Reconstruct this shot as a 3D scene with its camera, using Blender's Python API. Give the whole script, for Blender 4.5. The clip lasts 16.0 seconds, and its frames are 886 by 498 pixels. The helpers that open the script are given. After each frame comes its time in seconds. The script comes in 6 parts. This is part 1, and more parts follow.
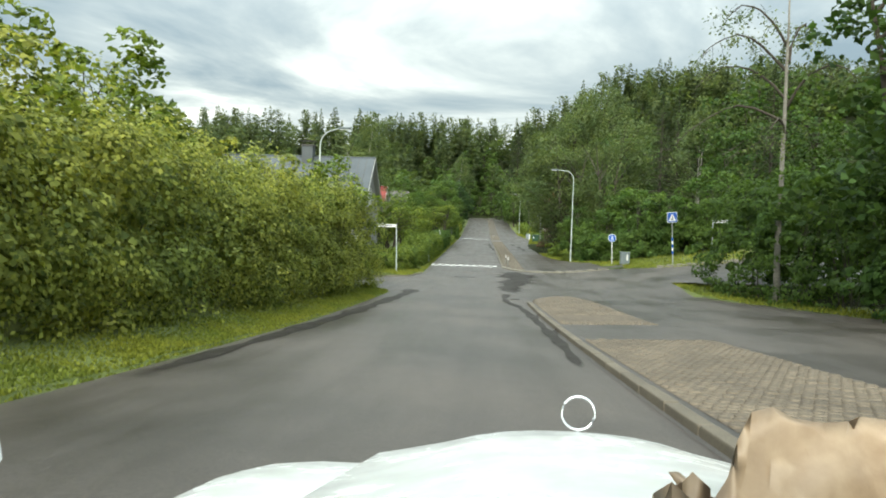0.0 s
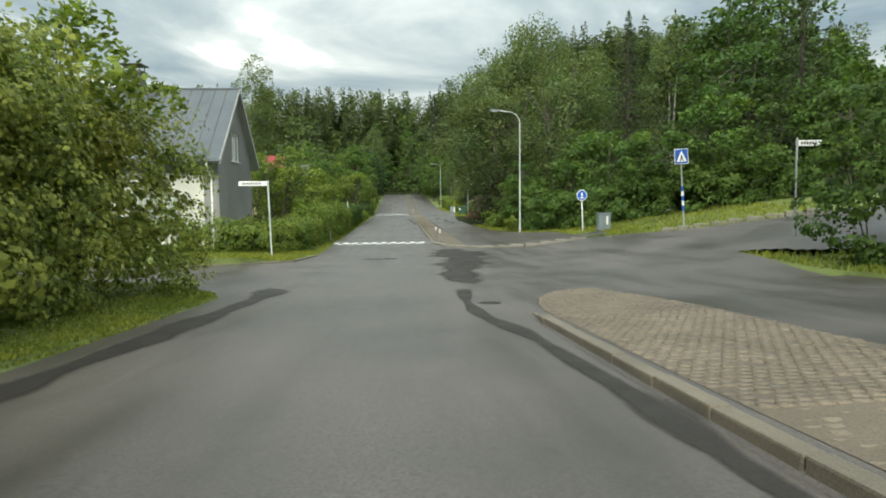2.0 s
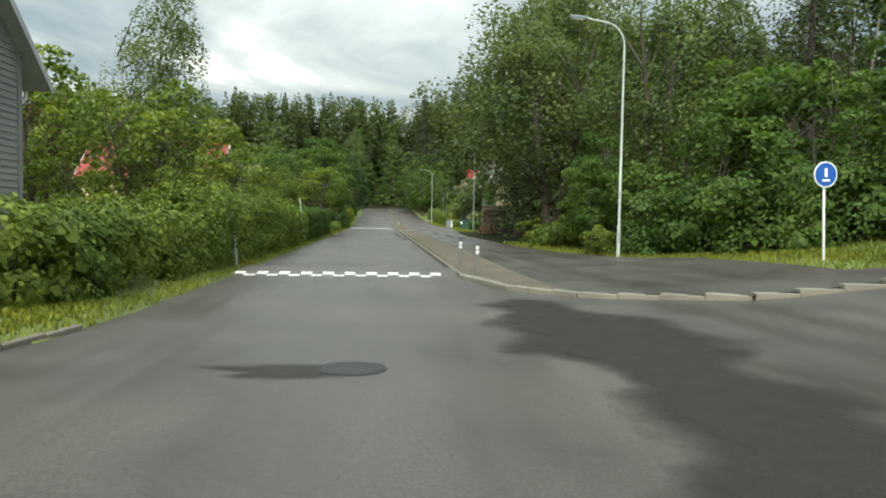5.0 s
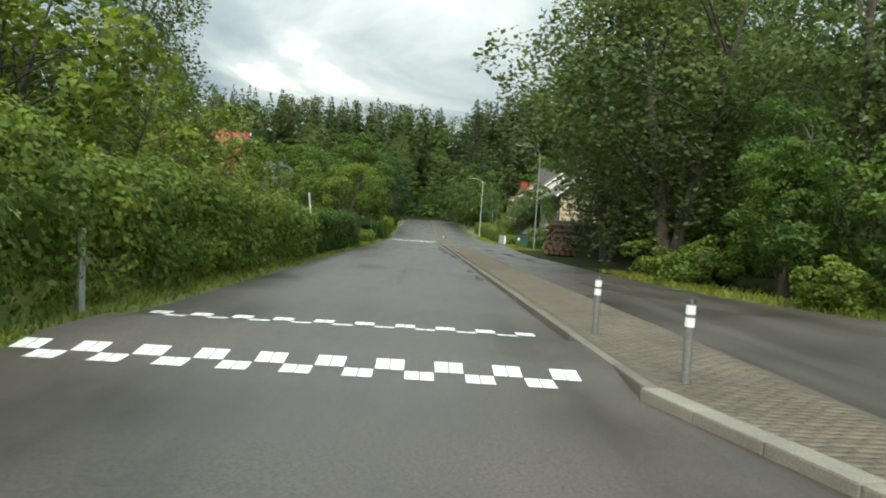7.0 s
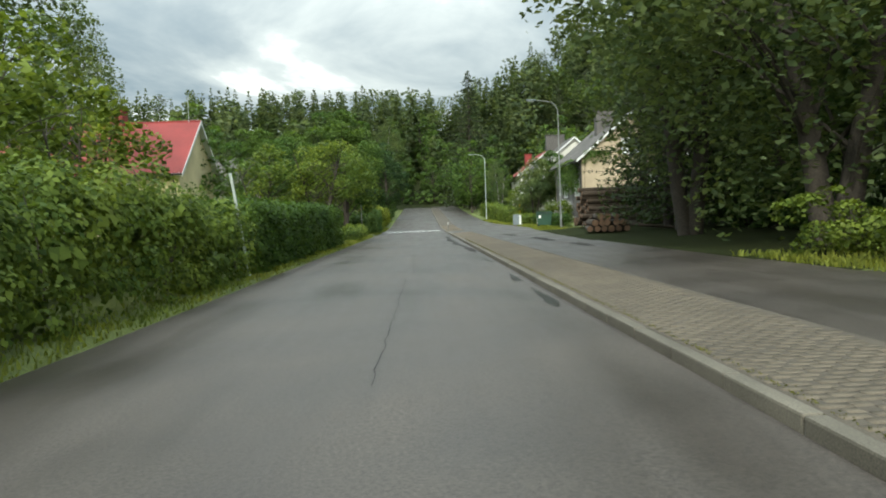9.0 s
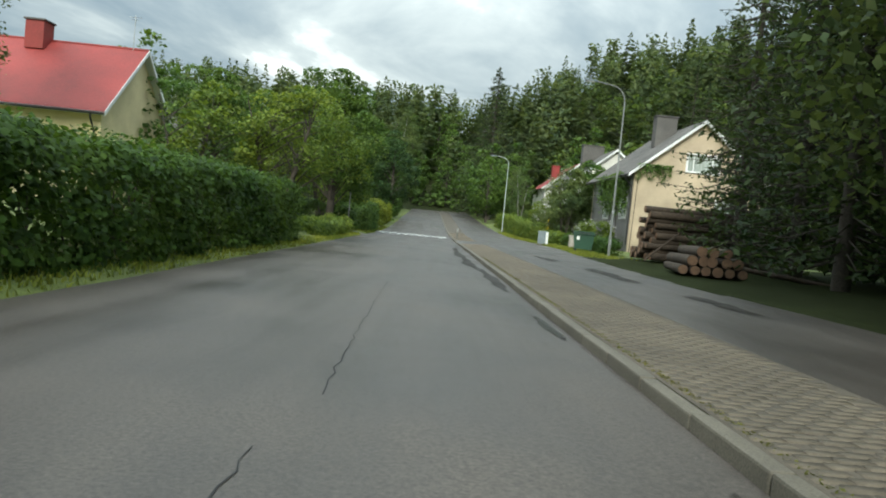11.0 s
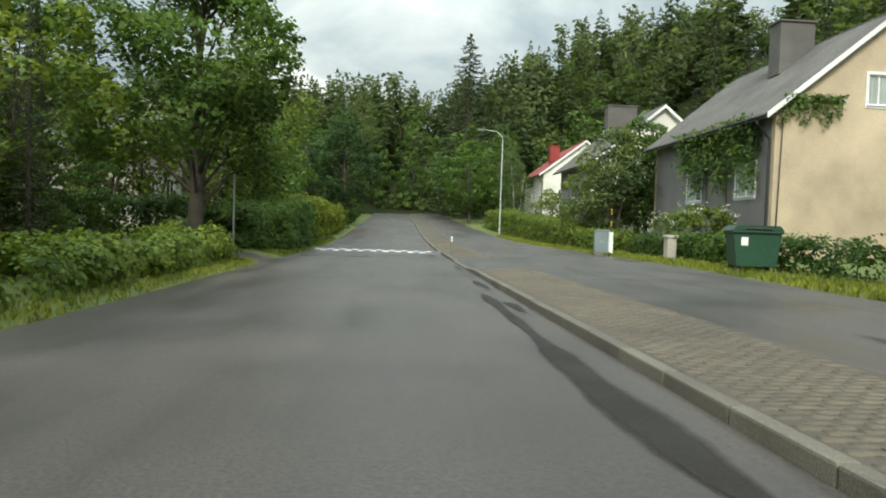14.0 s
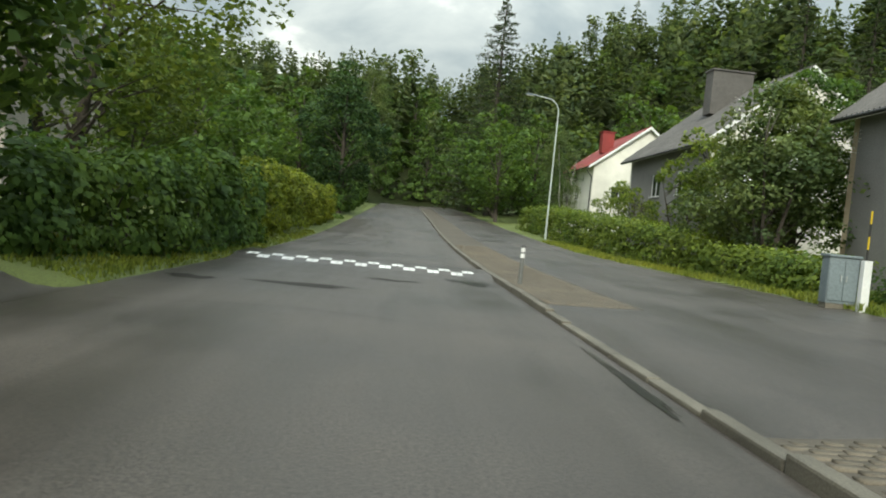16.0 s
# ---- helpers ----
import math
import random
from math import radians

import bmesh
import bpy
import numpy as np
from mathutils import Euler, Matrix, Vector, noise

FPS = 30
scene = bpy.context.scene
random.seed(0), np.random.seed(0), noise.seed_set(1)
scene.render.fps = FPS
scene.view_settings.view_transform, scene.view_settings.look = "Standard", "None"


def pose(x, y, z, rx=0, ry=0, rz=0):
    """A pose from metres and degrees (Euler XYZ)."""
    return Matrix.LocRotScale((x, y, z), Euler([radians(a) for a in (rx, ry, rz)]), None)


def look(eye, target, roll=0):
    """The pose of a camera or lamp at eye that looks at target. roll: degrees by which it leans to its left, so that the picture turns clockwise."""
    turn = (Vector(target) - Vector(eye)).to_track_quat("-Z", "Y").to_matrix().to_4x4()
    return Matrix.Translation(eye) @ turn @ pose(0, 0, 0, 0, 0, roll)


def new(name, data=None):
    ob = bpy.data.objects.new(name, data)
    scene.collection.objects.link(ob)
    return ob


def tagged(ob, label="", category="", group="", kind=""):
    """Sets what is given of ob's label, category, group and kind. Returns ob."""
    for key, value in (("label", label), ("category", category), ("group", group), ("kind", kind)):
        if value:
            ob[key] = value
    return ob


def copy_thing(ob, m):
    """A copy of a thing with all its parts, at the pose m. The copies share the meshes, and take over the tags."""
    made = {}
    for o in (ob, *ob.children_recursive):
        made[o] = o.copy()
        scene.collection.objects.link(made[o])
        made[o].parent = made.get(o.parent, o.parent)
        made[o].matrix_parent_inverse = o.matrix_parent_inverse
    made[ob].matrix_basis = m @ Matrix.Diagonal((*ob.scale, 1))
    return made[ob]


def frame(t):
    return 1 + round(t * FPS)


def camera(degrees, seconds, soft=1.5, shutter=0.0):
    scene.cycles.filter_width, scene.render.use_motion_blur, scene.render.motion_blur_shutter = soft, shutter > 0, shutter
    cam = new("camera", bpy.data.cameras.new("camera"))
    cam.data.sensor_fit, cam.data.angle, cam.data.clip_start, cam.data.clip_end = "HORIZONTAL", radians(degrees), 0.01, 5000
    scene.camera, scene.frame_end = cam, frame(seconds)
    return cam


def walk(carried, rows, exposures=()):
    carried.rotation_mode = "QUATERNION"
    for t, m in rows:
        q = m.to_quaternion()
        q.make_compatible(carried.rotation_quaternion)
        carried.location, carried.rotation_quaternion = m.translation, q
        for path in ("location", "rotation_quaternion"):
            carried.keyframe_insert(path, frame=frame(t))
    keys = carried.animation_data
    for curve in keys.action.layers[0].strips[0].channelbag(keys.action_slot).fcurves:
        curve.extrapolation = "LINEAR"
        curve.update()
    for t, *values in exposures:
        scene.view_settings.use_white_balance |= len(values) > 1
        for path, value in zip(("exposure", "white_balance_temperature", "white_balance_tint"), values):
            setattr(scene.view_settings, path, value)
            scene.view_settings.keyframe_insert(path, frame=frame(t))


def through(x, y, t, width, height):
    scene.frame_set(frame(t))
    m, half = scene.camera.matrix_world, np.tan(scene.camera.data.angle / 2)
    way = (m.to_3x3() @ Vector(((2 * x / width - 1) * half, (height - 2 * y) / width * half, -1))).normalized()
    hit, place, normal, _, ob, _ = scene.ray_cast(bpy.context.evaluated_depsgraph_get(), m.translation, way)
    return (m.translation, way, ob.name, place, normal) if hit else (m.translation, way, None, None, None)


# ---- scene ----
cam = camera(66.0, 16.0, soft=1.9)
PATH = [
    (0, (0.125, -3.056, 3.986), (0.014, -1.061, 3.889), 1.7),
    (0.5, (0.023, 0.631, 3.711), (0.084, 2.629, 3.627), 3.0),
    (1, (-0.19, 4.603, 3.137), (-0.073, 6.598, 3.058), 3.7),
    (1.5, (-0.022, 8.182, 2.882), (0.042, 10.177, 2.765), 0.8),
    (2, (-0.103, 12.161, 2.635), (0.027, 14.151, 2.485), -0.6),
    (2.5, (-0.112, 15.942, 2.094), (0.021, 17.935, 1.985), -1.8),
    (3, (-0.105, 19.983, 2.174), (0.068, 21.972, 2.055), -0.4),
    (3.5, (-0.165, 23.71, 1.951), (0.044, 25.696, 1.843), 0.3),
    (6, (-0.229, 40.405, 1.463), (-0.127, 42.401, 1.404), 3.7),
    (6.5, (-0.208, 43.014, 1.415), (-0.169, 45.013, 1.383), 6.1),
    (7, (-0.183, 45.664, 1.332), (-0.116, 47.663, 1.279), 3.9),
    (7.5, (-0.187, 47.847, 1.26), (-0.084, 49.842, 1.166), 1.3),
    (8, (-0.154, 50.326, 1.226), (-0.054, 52.321, 1.13), -0.7),
    (8.5, (-0.25, 53.05, 1.28), (-0.183, 55.047, 1.184), -2.7),
    (11, (0.126, 67.342, 1.115), (0.171, 69.34, 1.041), 5.6),
    (11.5, (0.198, 70.445, 1.208), (0.266, 72.443, 1.133), 6.6),
    (12, (0.006, 73.818, 1.084), (0.078, 75.815, 1.024), 6.5),
    (12.5, (0.064, 77.353, 1.099), (0.149, 79.35, 1.042), 4.2),
    (13, (-0.016, 81.116, 1.075), (0.106, 83.112, 1.012), 2.3),
    (13.5, (-0.092, 84.647, 1.074), (0.036, 86.642, 1.016), 2.3),
    (14, (-0.167, 88.597, 1.088), (-0.026, 90.591, 1.031), 2.0),
    (14.5, (-0.217, 92.224, 1.086), (-0.064, 94.218, 1.035), 2.2),
    (15, (-0.226, 95.884, 1.099), (-0.072, 97.877, 1.043), 2.7),
    (15.5, (-0.244, 99.24, 1.093), (-0.113, 101.235, 1.035), 3.7),
    (16, (-0.264, 103.073, 1.099), (-0.139, 105.068, 1.03), 5.7),
]
EXPOSURES = [(0.0, 0.62, 6950, 2), (1.0, 0.58, 6950, 2), (2.0, 0.42, 6950, 2), (2.5, 0.32, 6950, 2), (3.0, 0.40, 6950, 2), (3.5, 0.46, 6950, 2), (7.0, 0.36, 6900, 2), (8.5, 0.36, 6800, 2), (11.0, 0.30, 6550, 1), (12.5, 0.30, 6600, 1), (13.5, 0.32, 6800, 2), (14.5, 0.34, 6900, 2), (15.5, 0.22, 6950, 2), (16.0, 0.18, 6950, 2)]
walk(cam, [(t, look(eye, target, roll)) for t, eye, target, roll in PATH], EXPOSURES)

# ---- world and sun ----
SUN_ELEV, SUN_ROT = radians(37), radians(192)
world = bpy.data.worlds.new("overcast_sky")
world.use_nodes = True
scene.world = world
wn, wl = world.node_tree.nodes, world.node_tree.links
wn.clear()


def wnode(kind, **settings):
    n = wn.new(kind)
    for k, v in settings.items():
        n.inputs[k].default_value = v
    return n


sky = wn.new("ShaderNodeTexSky")
sky.sky_type, sky.sun_disc = "NISHITA", False
sky.sun_elevation, sky.sun_rotation = SUN_ELEV, SUN_ROT
sky_gain = wnode("ShaderNodeVectorMath")
sky_gain.operation = "SCALE"
sky_gain.inputs["Scale"].default_value = 0.10
wl.new(sky.outputs[0], sky_gain.inputs[0])
way = wn.new("ShaderNodeTexCoord")
split = wn.new("ShaderNodeSeparateXYZ")
wl.new(way.outputs["Generated"], split.inputs[0])
lift = wn.new("ShaderNodeMath")
lift.operation = "MAXIMUM"
lift.inputs[1].default_value = 0.0
wl.new(split.outputs["Z"], lift.inputs[0])
lift2 = wn.new("ShaderNodeMath")
lift2.operation = "ADD"
lift2.inputs[1].default_value = 0.10
wl.new(lift.outputs[0], lift2.inputs[0])
flat = []
for axis in "XY":
    d = wn.new("ShaderNodeMath")
    d.operation = "DIVIDE"
    wl.new(split.outputs[axis], d.inputs[0])
    wl.new(lift2.outputs[0], d.inputs[1])
    flat.append(d)
deck = wn.new("ShaderNodeCombineXYZ")
wl.new(flat[0].outputs[0], deck.inputs["X"])
wl.new(flat[1].outputs[0], deck.inputs["Y"])
clouds = wnode("ShaderNodeTexNoise", Scale=0.62, Detail=8.0, Roughness=0.56, Distortion=0.5)
wl.new(deck.outputs[0], clouds.inputs["Vector"])
cloud_col = wn.new("ShaderNodeValToRGB")
ramp = cloud_col.color_ramp
ramp.elements[0].position, ramp.elements[0].color = 0.36, (0.22, 0.29, 0.36, 1)
ramp.elements[1].position, ramp.elements[1].color = 0.61, (1.08, 1.10, 1.10, 1)
mid = ramp.elements.new(0.48)
mid.color = (0.40, 0.46, 0.51, 1)
upper = ramp.elements.new(0.56)
upper.color = (0.62, 0.67, 0.70, 1)
wl.new(clouds.outputs["Fac"], cloud_col.inputs[0])
cover = wn.new("ShaderNodeMix")
cover.data_type = "RGBA"
cover.inputs[0].default_value = 0.93
wl.new(sky_gain.outputs[0], cover.inputs[6])
wl.new(cloud_col.outputs[0], cover.inputs[7])
# an overcast deck is brightest overhead
zen = wn.new("ShaderNodeMath")
zen.operation = "MULTIPLY_ADD"
zen.inputs[1].default_value, zen.inputs[2].default_value = 3.3, 0.95
high = wn.new("ShaderNodeMath")
high.operation = "POWER"
high.inputs[1].default_value = 2.0
wl.new(lift.outputs[0], high.inputs[0])
wl.new(high.outputs[0], zen.inputs[0])
deck_light = wn.new("ShaderNodeVectorMath")
deck_light.operation = "SCALE"
wl.new(cover.outputs[2], deck_light.inputs[0])
wl.new(zen.outputs[0], deck_light.inputs["Scale"])
back = wnode("ShaderNodeBackground", Strength=1.0)
wl.new(deck_light.outputs[0], back.inputs["Color"])
wout = wn.new("ShaderNodeOutputWorld")
wl.new(back.outputs[0], wout.inputs["Surface"])

sun_data = bpy.data.lights.new("sun", "SUN")
sun_data.energy, sun_data.angle, sun_data.color = 2.7, radians(20), (1.0, 0.98, 0.915)
sun = new("sun", sun_data)
sun.matrix_world = pose(0, 0, 60) @ Euler((radians(90) - SUN_ELEV, 0, radians(180) - SUN_ROT)).to_matrix().to_4x4()


# ---- materials ----
def material(name, rough=0.7, metal=0.0, spec=0.5):
    m = bpy.data.materials.new(name)
    m.use_nodes = True
    b = m.node_tree.nodes["Principled BSDF"]
    b.inputs["Roughness"].default_value, b.inputs["Metallic"].default_value = rough, metal
    b.inputs["Specular IOR Level"].default_value = spec
    return m, m.node_tree.nodes, m.node_tree.links, b


def coords(nt, ln, scale=(1, 1, 1), world_space=True):
    mp = nt.new("ShaderNodeMapping")
    mp.inputs["Scale"].default_value = scale
    if world_space:
        ln.new(nt.new("ShaderNodeNewGeometry").outputs["Position"], mp.inputs["Vector"])
    else:
        ln.new(nt.new("ShaderNodeTexCoord").outputs["Object"], mp.inputs["Vector"])
    return mp.outputs[0]


def noise_tex(nt, ln, vec, scale, detail=4.0, rough=0.55):
    n = nt.new("ShaderNodeTexNoise")
    n.inputs["Scale"].default_value, n.inputs["Detail"].default_value, n.inputs["Roughness"].default_value = scale, detail, rough
    ln.new(vec, n.inputs["Vector"])
    return n.outputs["Fac"]


def ramp_of(nt, ln, fac, *stops):
    r = nt.new("ShaderNodeValToRGB")
    el = r.color_ramp.elements
    el[0].position, el[0].color = stops[0][0], (*stops[0][1], 1)
    el[1].position, el[1].color = stops[-1][0], (*stops[-1][1], 1)
    for p, c in stops[1:-1]:
        el.new(p).color = (*c, 1)
    ln.new(fac, r.inputs[0])
    return r.outputs[0]


def mixed(nt, ln, fac, a, b, mode="MIX"):
    m = nt.new("ShaderNodeMix")
    m.data_type, m.blend_type = "RGBA", mode
    for socket, v in ((m.inputs[0], fac), (m.inputs[6], a), (m.inputs[7], b)):
        if isinstance(v, (int, float)):
            socket.default_value = v
        elif isinstance(v, tuple):
            socket.default_value = (*v, 1)
        else:
            ln.new(v, socket)
    return m.outputs[2]


def bumped(nt, ln, b, height, strength=0.3, distance=0.01):
    bp = nt.new("ShaderNodeBump")
    bp.inputs["Strength"].default_value, bp.inputs["Distance"].default_value = strength, distance
    ln.new(height, bp.inputs["Height"])
    ln.new(bp.outputs[0], b.inputs["Normal"])


def grainy(name, dark, light, scale=6.0, rough=0.7, metal=0.0, bump=0.2, big=0.4, distance=0.006, world_space=True, stretch=(1, 1, 1)):
    """Two scales of variation between two colours, with a fine relief."""
    m, nt, ln, b = material(name, rough, metal)
    v = coords(nt, ln, stretch, world_space)
    fine, broad = noise_tex(nt, ln, v, scale * 8, 5), noise_tex(nt, ln, v, big, 3)
    c = ramp_of(nt, ln, fine, (0.3, dark), (0.7, light))
    shade = ramp_of(nt, ln, broad, (0.3, (0.72, 0.72, 0.72)), (0.7, (1.1, 1.1, 1.1)))
    ln.new(mixed(nt, ln, 1.0, c, shade, "MULTIPLY"), b.inputs["Base Color"])
    bumped(nt, ln, b, fine, bump, distance)
    return m


def leafy(name, dark, light, rough=0.55, through=0.42):
    """Leaves: each one its own tint, patches of warmer and cooler growth, light shining through."""
    m, nt, ln, b = material(name, rough, 0.0, 0.22)
    rnd = nt.new("ShaderNodeNewGeometry").outputs["Random Per Island"]
    c = ramp_of(nt, ln, rnd, (0.0, dark), (0.75, light), (1.0, tuple(min(1, x * 1.2) for x in light)))
    patch = noise_tex(nt, ln, coords(nt, ln), 0.45, 3)
    tint = ramp_of(nt, ln, patch, (0.32, (0.7, 0.8, 0.8)), (0.68, (1.22, 1.12, 0.9)))
    col = mixed(nt, ln, 1.0, c, tint, "MULTIPLY")
    ln.new(col, b.inputs["Base Color"])
    tr = nt.new("ShaderNodeBsdfTranslucent")
    ln.new(mixed(nt, ln, 1.0, col, (1.18, 1.12, 0.65), "MULTIPLY"), tr.inputs["Color"])
    mx = nt.new("ShaderNodeMixShader")
    mx.inputs[0].default_value = through
    ln.new(b.outputs[0], mx.inputs[1])
    ln.new(tr.outputs[0], mx.inputs[2])
    ln.new(mx.outputs[0], nt["Material Output"].inputs["Surface"])
    return m


def wet_asphalt(name, dark, light, wet=1.0):
    m, nt, ln, b = material(name, 0.45)
    v = coords(nt, ln)
    fine, broad = noise_tex(nt, ln, v, 38, 5, 0.75), noise_tex(nt, ln, v, 0.35, 4)
    streak = noise_tex(nt, ln, coords(nt, ln, (1.3, 0.12, 1)), 1.0, 4)
    c = ramp_of(nt, ln, fine, (0.32, dark), (0.72, light))
    shade = ramp_of(nt, ln, broad, (0.3, (0.66, 0.66, 0.67)), (0.7, (1.2, 1.17, 1.13)))
    worn = ramp_of(nt, ln, streak, (0.34, (0.80, 0.79, 0.78)), (0.66, (1.10, 1.10, 1.10)))
    ln.new(mixed(nt, ln, 1.0, mixed(nt, ln, 1.0, c, shade, "MULTIPLY"), worn, "MULTIPLY"), b.inputs["Base Color"])
    film = mixed(nt, ln, 0.5, streak, broad)
    r = ramp_of(nt, ln, film, (0.36, (0.30,) * 3), (0.66, (0.60,) * 3)) if wet else ramp_of(nt, ln, film, (0.3, (0.55,) * 3), (0.7, (0.8,) * 3))
    ln.new(r, b.inputs["Roughness"])
    bumped(nt, ln, b, fine, 0.4, 0.005)
    return m


M = dict(
    asphalt=wet_asphalt("wet_asphalt", (0.030, 0.0262, 0.0232), (0.116, 0.101, 0.089)),
    path_asphalt=wet_asphalt("path_asphalt", (0.030, 0.0262, 0.0232), (0.104, 0.090, 0.079)),
    grass_soil=grainy("turf", (0.062, 0.088, 0.018), (0.155, 0.186, 0.042), 4, 0.9, bump=0.6, big=0.25, distance=0.03),
    # dark needle litter, with the shade below the trees put into its colour
    shaded_forest_floor=grainy("shaded_forest_floor", (0.014, 0.019, 0.008), (0.042, 0.050, 0.019), 3, 0.95, bump=0.7, big=0.3, distance=0.04),
    blade=leafy("grass_blades", (0.106, 0.134, 0.026), (0.238, 0.268, 0.056), 0.6, 0.45),
    moss=leafy("kerb_moss", (0.055, 0.060, 0.018), (0.120, 0.120, 0.034), 0.8, 0.2),
    kerb=grainy("granite_kerb", (0.088, 0.079, 0.061), (0.190, 0.169, 0.132), 9, 0.7, big=1.1),
    pale_kerb=grainy("pale_concrete_kerb", (0.15, 0.138, 0.112), (0.27, 0.25, 0.205), 9, 0.75, big=1.1),
    brown_kerb=grainy("brown_kerb", (0.090, 0.075, 0.054), (0.175, 0.147, 0.108), 9, 0.75, big=1.1),
    paver=grainy("concrete_pavers", (0.087, 0.071, 0.050), (0.164, 0.134, 0.095), 8, 0.75, big=0.6),
    paver_joint=grainy("paver_joint_sand", (0.062, 0.052, 0.039), (0.118, 0.099, 0.075), 8, 0.9, big=0.8),
    sett=grainy("stone_setts", (0.098, 0.076, 0.052), (0.198, 0.156, 0.108), 6, 0.75, big=0.8),
    paint=grainy("road_paint", (0.60, 0.60, 0.58), (0.82, 0.82, 0.80), 5, 0.5, big=2.0),
    bollard_grey=grainy("bollard_grey", (0.13, 0.135, 0.13), (0.21, 0.215, 0.205), 5, 0.55, 0.2, 0.05),
    steel=grainy("galvanised_steel", (0.34, 0.36, 0.36), (0.5, 0.52, 0.52), 5, 0.5, 0.5, 0.05),
    pole_grey=grainy("grey_painted_pole", (0.42, 0.47, 0.45), (0.55, 0.6, 0.57), 3, 0.5, 0.0, 0.05),
    weathered_steel=grainy("weathered_steel", (0.20, 0.21, 0.205), (0.29, 0.30, 0.29), 4, 0.6, 0.2, 0.05),
    white=grainy("white_paint", (0.70, 0.71, 0.71), (0.82, 0.82, 0.81), 3, 0.55, bump=0.08),
    blue=grainy("sign_blue", (0.01, 0.07, 0.33), (0.015, 0.10, 0.42), 2, 0.35, bump=0.02),
    yellow=grainy("sign_yellow", (0.62, 0.42, 0.02), (0.7, 0.5, 0.03), 2, 0.4, bump=0.02),
    black=grainy("black_plastic", (0.012, 0.012, 0.013), (0.03, 0.03, 0.03), 4, 0.45, bump=0.05),
    red=grainy("red_roof_sheet", (0.20, 0.020, 0.017), (0.30, 0.036, 0.030), 2, 0.6, bump=0.1, big=0.5),
    grey_roof=grainy("grey_roof_sheet", (0.058, 0.068, 0.076), (0.098, 0.112, 0.122), 2, 0.5, 0.1, 0.08, 0.5),
    dark_tile=grainy("dark_roof_tile", (0.070, 0.065, 0.061), (0.160, 0.149, 0.139), 4, 0.85, bump=0.3, big=0.7),
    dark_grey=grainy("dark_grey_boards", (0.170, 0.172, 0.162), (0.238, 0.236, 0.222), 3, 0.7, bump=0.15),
    trim_grey=grainy("light_grey_trim", (0.33, 0.34, 0.33), (0.44, 0.45, 0.44), 3, 0.65, bump=0.1),
    pale_board=grainy("pale_boards", (0.50, 0.50, 0.44), (0.62, 0.62, 0.55), 3, 0.65, bump=0.1),
    yellow_render=grainy("yellow_render", (0.46, 0.365, 0.255), (0.57, 0.46, 0.335), 3, 0.85, bump=0.3, big=0.5),
    cream=grainy("cream_render", (0.60, 0.50, 0.28), (0.70, 0.60, 0.36), 3, 0.85, bump=0.25),
    pale_brick=grainy("pale_pinkish_brick", (0.30, 0.27, 0.24), (0.42, 0.385, 0.345), 4, 0.85, bump=0.3, big=0.8),
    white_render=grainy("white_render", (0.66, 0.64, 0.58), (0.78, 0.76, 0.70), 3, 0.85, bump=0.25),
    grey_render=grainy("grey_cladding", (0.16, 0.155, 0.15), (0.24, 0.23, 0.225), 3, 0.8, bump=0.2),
    birch_bark=grainy("birch_bark", (0.20, 0.19, 0.17), (0.50, 0.48, 0.44), 1.5, 0.8, bump=0.4, big=2.5),
    bark=grainy("bark", (0.032, 0.027, 0.021), (0.088, 0.072, 0.056), 3, 0.9, bump=0.8, big=2.0, distance=0.02),
    log_bark=grainy("log_bark", (0.030, 0.023, 0.017), (0.095, 0.066, 0.044), 3, 0.9, bump=0.8, big=2.0, distance=0.02),
    log_end=grainy("sawn_log_end", (0.11, 0.062, 0.037), (0.26, 0.15, 0.088), 4, 0.8, bump=0.2, big=3.0),
    bin_green=grainy("green_plastic", (0.010, 0.045, 0.026), (0.018, 0.066, 0.037), 2, 0.45, bump=0.05),
    box_grey=grainy("grey_cabinet_paint", (0.135, 0.17, 0.185), (0.205, 0.245, 0.262), 3, 0.55, bump=0.05),
    hedge_leaf=leafy("hedge_leaf", (0.058, 0.100, 0.020), (0.188, 0.250, 0.053)),
    bramble_leaf=leafy("bramble_leaf", (0.070, 0.102, 0.022), (0.325, 0.355, 0.090), 0.5, 0.45),
    dark_hedge_leaf=leafy("dark_hedge_leaf", (0.030, 0.062, 0.015), (0.085, 0.15, 0.032)),
    lime_leaf=leafy("lime_leaf", (0.085, 0.122, 0.016), (0.255, 0.295, 0.045)),
    blue_leaf=leafy("blue_green_leaf", (0.018, 0.044, 0.020), (0.060, 0.112, 0.042)),
    ash_leaf=leafy("ash_leaf", (0.072, 0.112, 0.024), (0.185, 0.245, 0.060)),
    birch_leaf=leafy("birch_leaf", (0.064, 0.100, 0.044), (0.148, 0.198, 0.084)),
    maple_leaf=leafy("maple_leaf", (0.039, 0.080, 0.020), (0.116, 0.192, 0.048)),
    dark_leaf=leafy("dark_leaf", (0.028, 0.058, 0.018), (0.082, 0.145, 0.040)),
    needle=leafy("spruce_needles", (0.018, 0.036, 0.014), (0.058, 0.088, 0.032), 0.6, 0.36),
    # distance haze put into the colour: paler and greyer than the near spruce needles
    hazy_far_needle=leafy("hazy_far_conifers", (0.066, 0.098, 0.056), (0.150, 0.195, 0.104), 0.8, 0.5),
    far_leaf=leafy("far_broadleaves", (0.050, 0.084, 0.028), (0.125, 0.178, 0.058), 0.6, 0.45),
    copper_leaf=leafy("copper_leaf", (0.050, 0.040, 0.018), (0.125, 0.088, 0.038)),
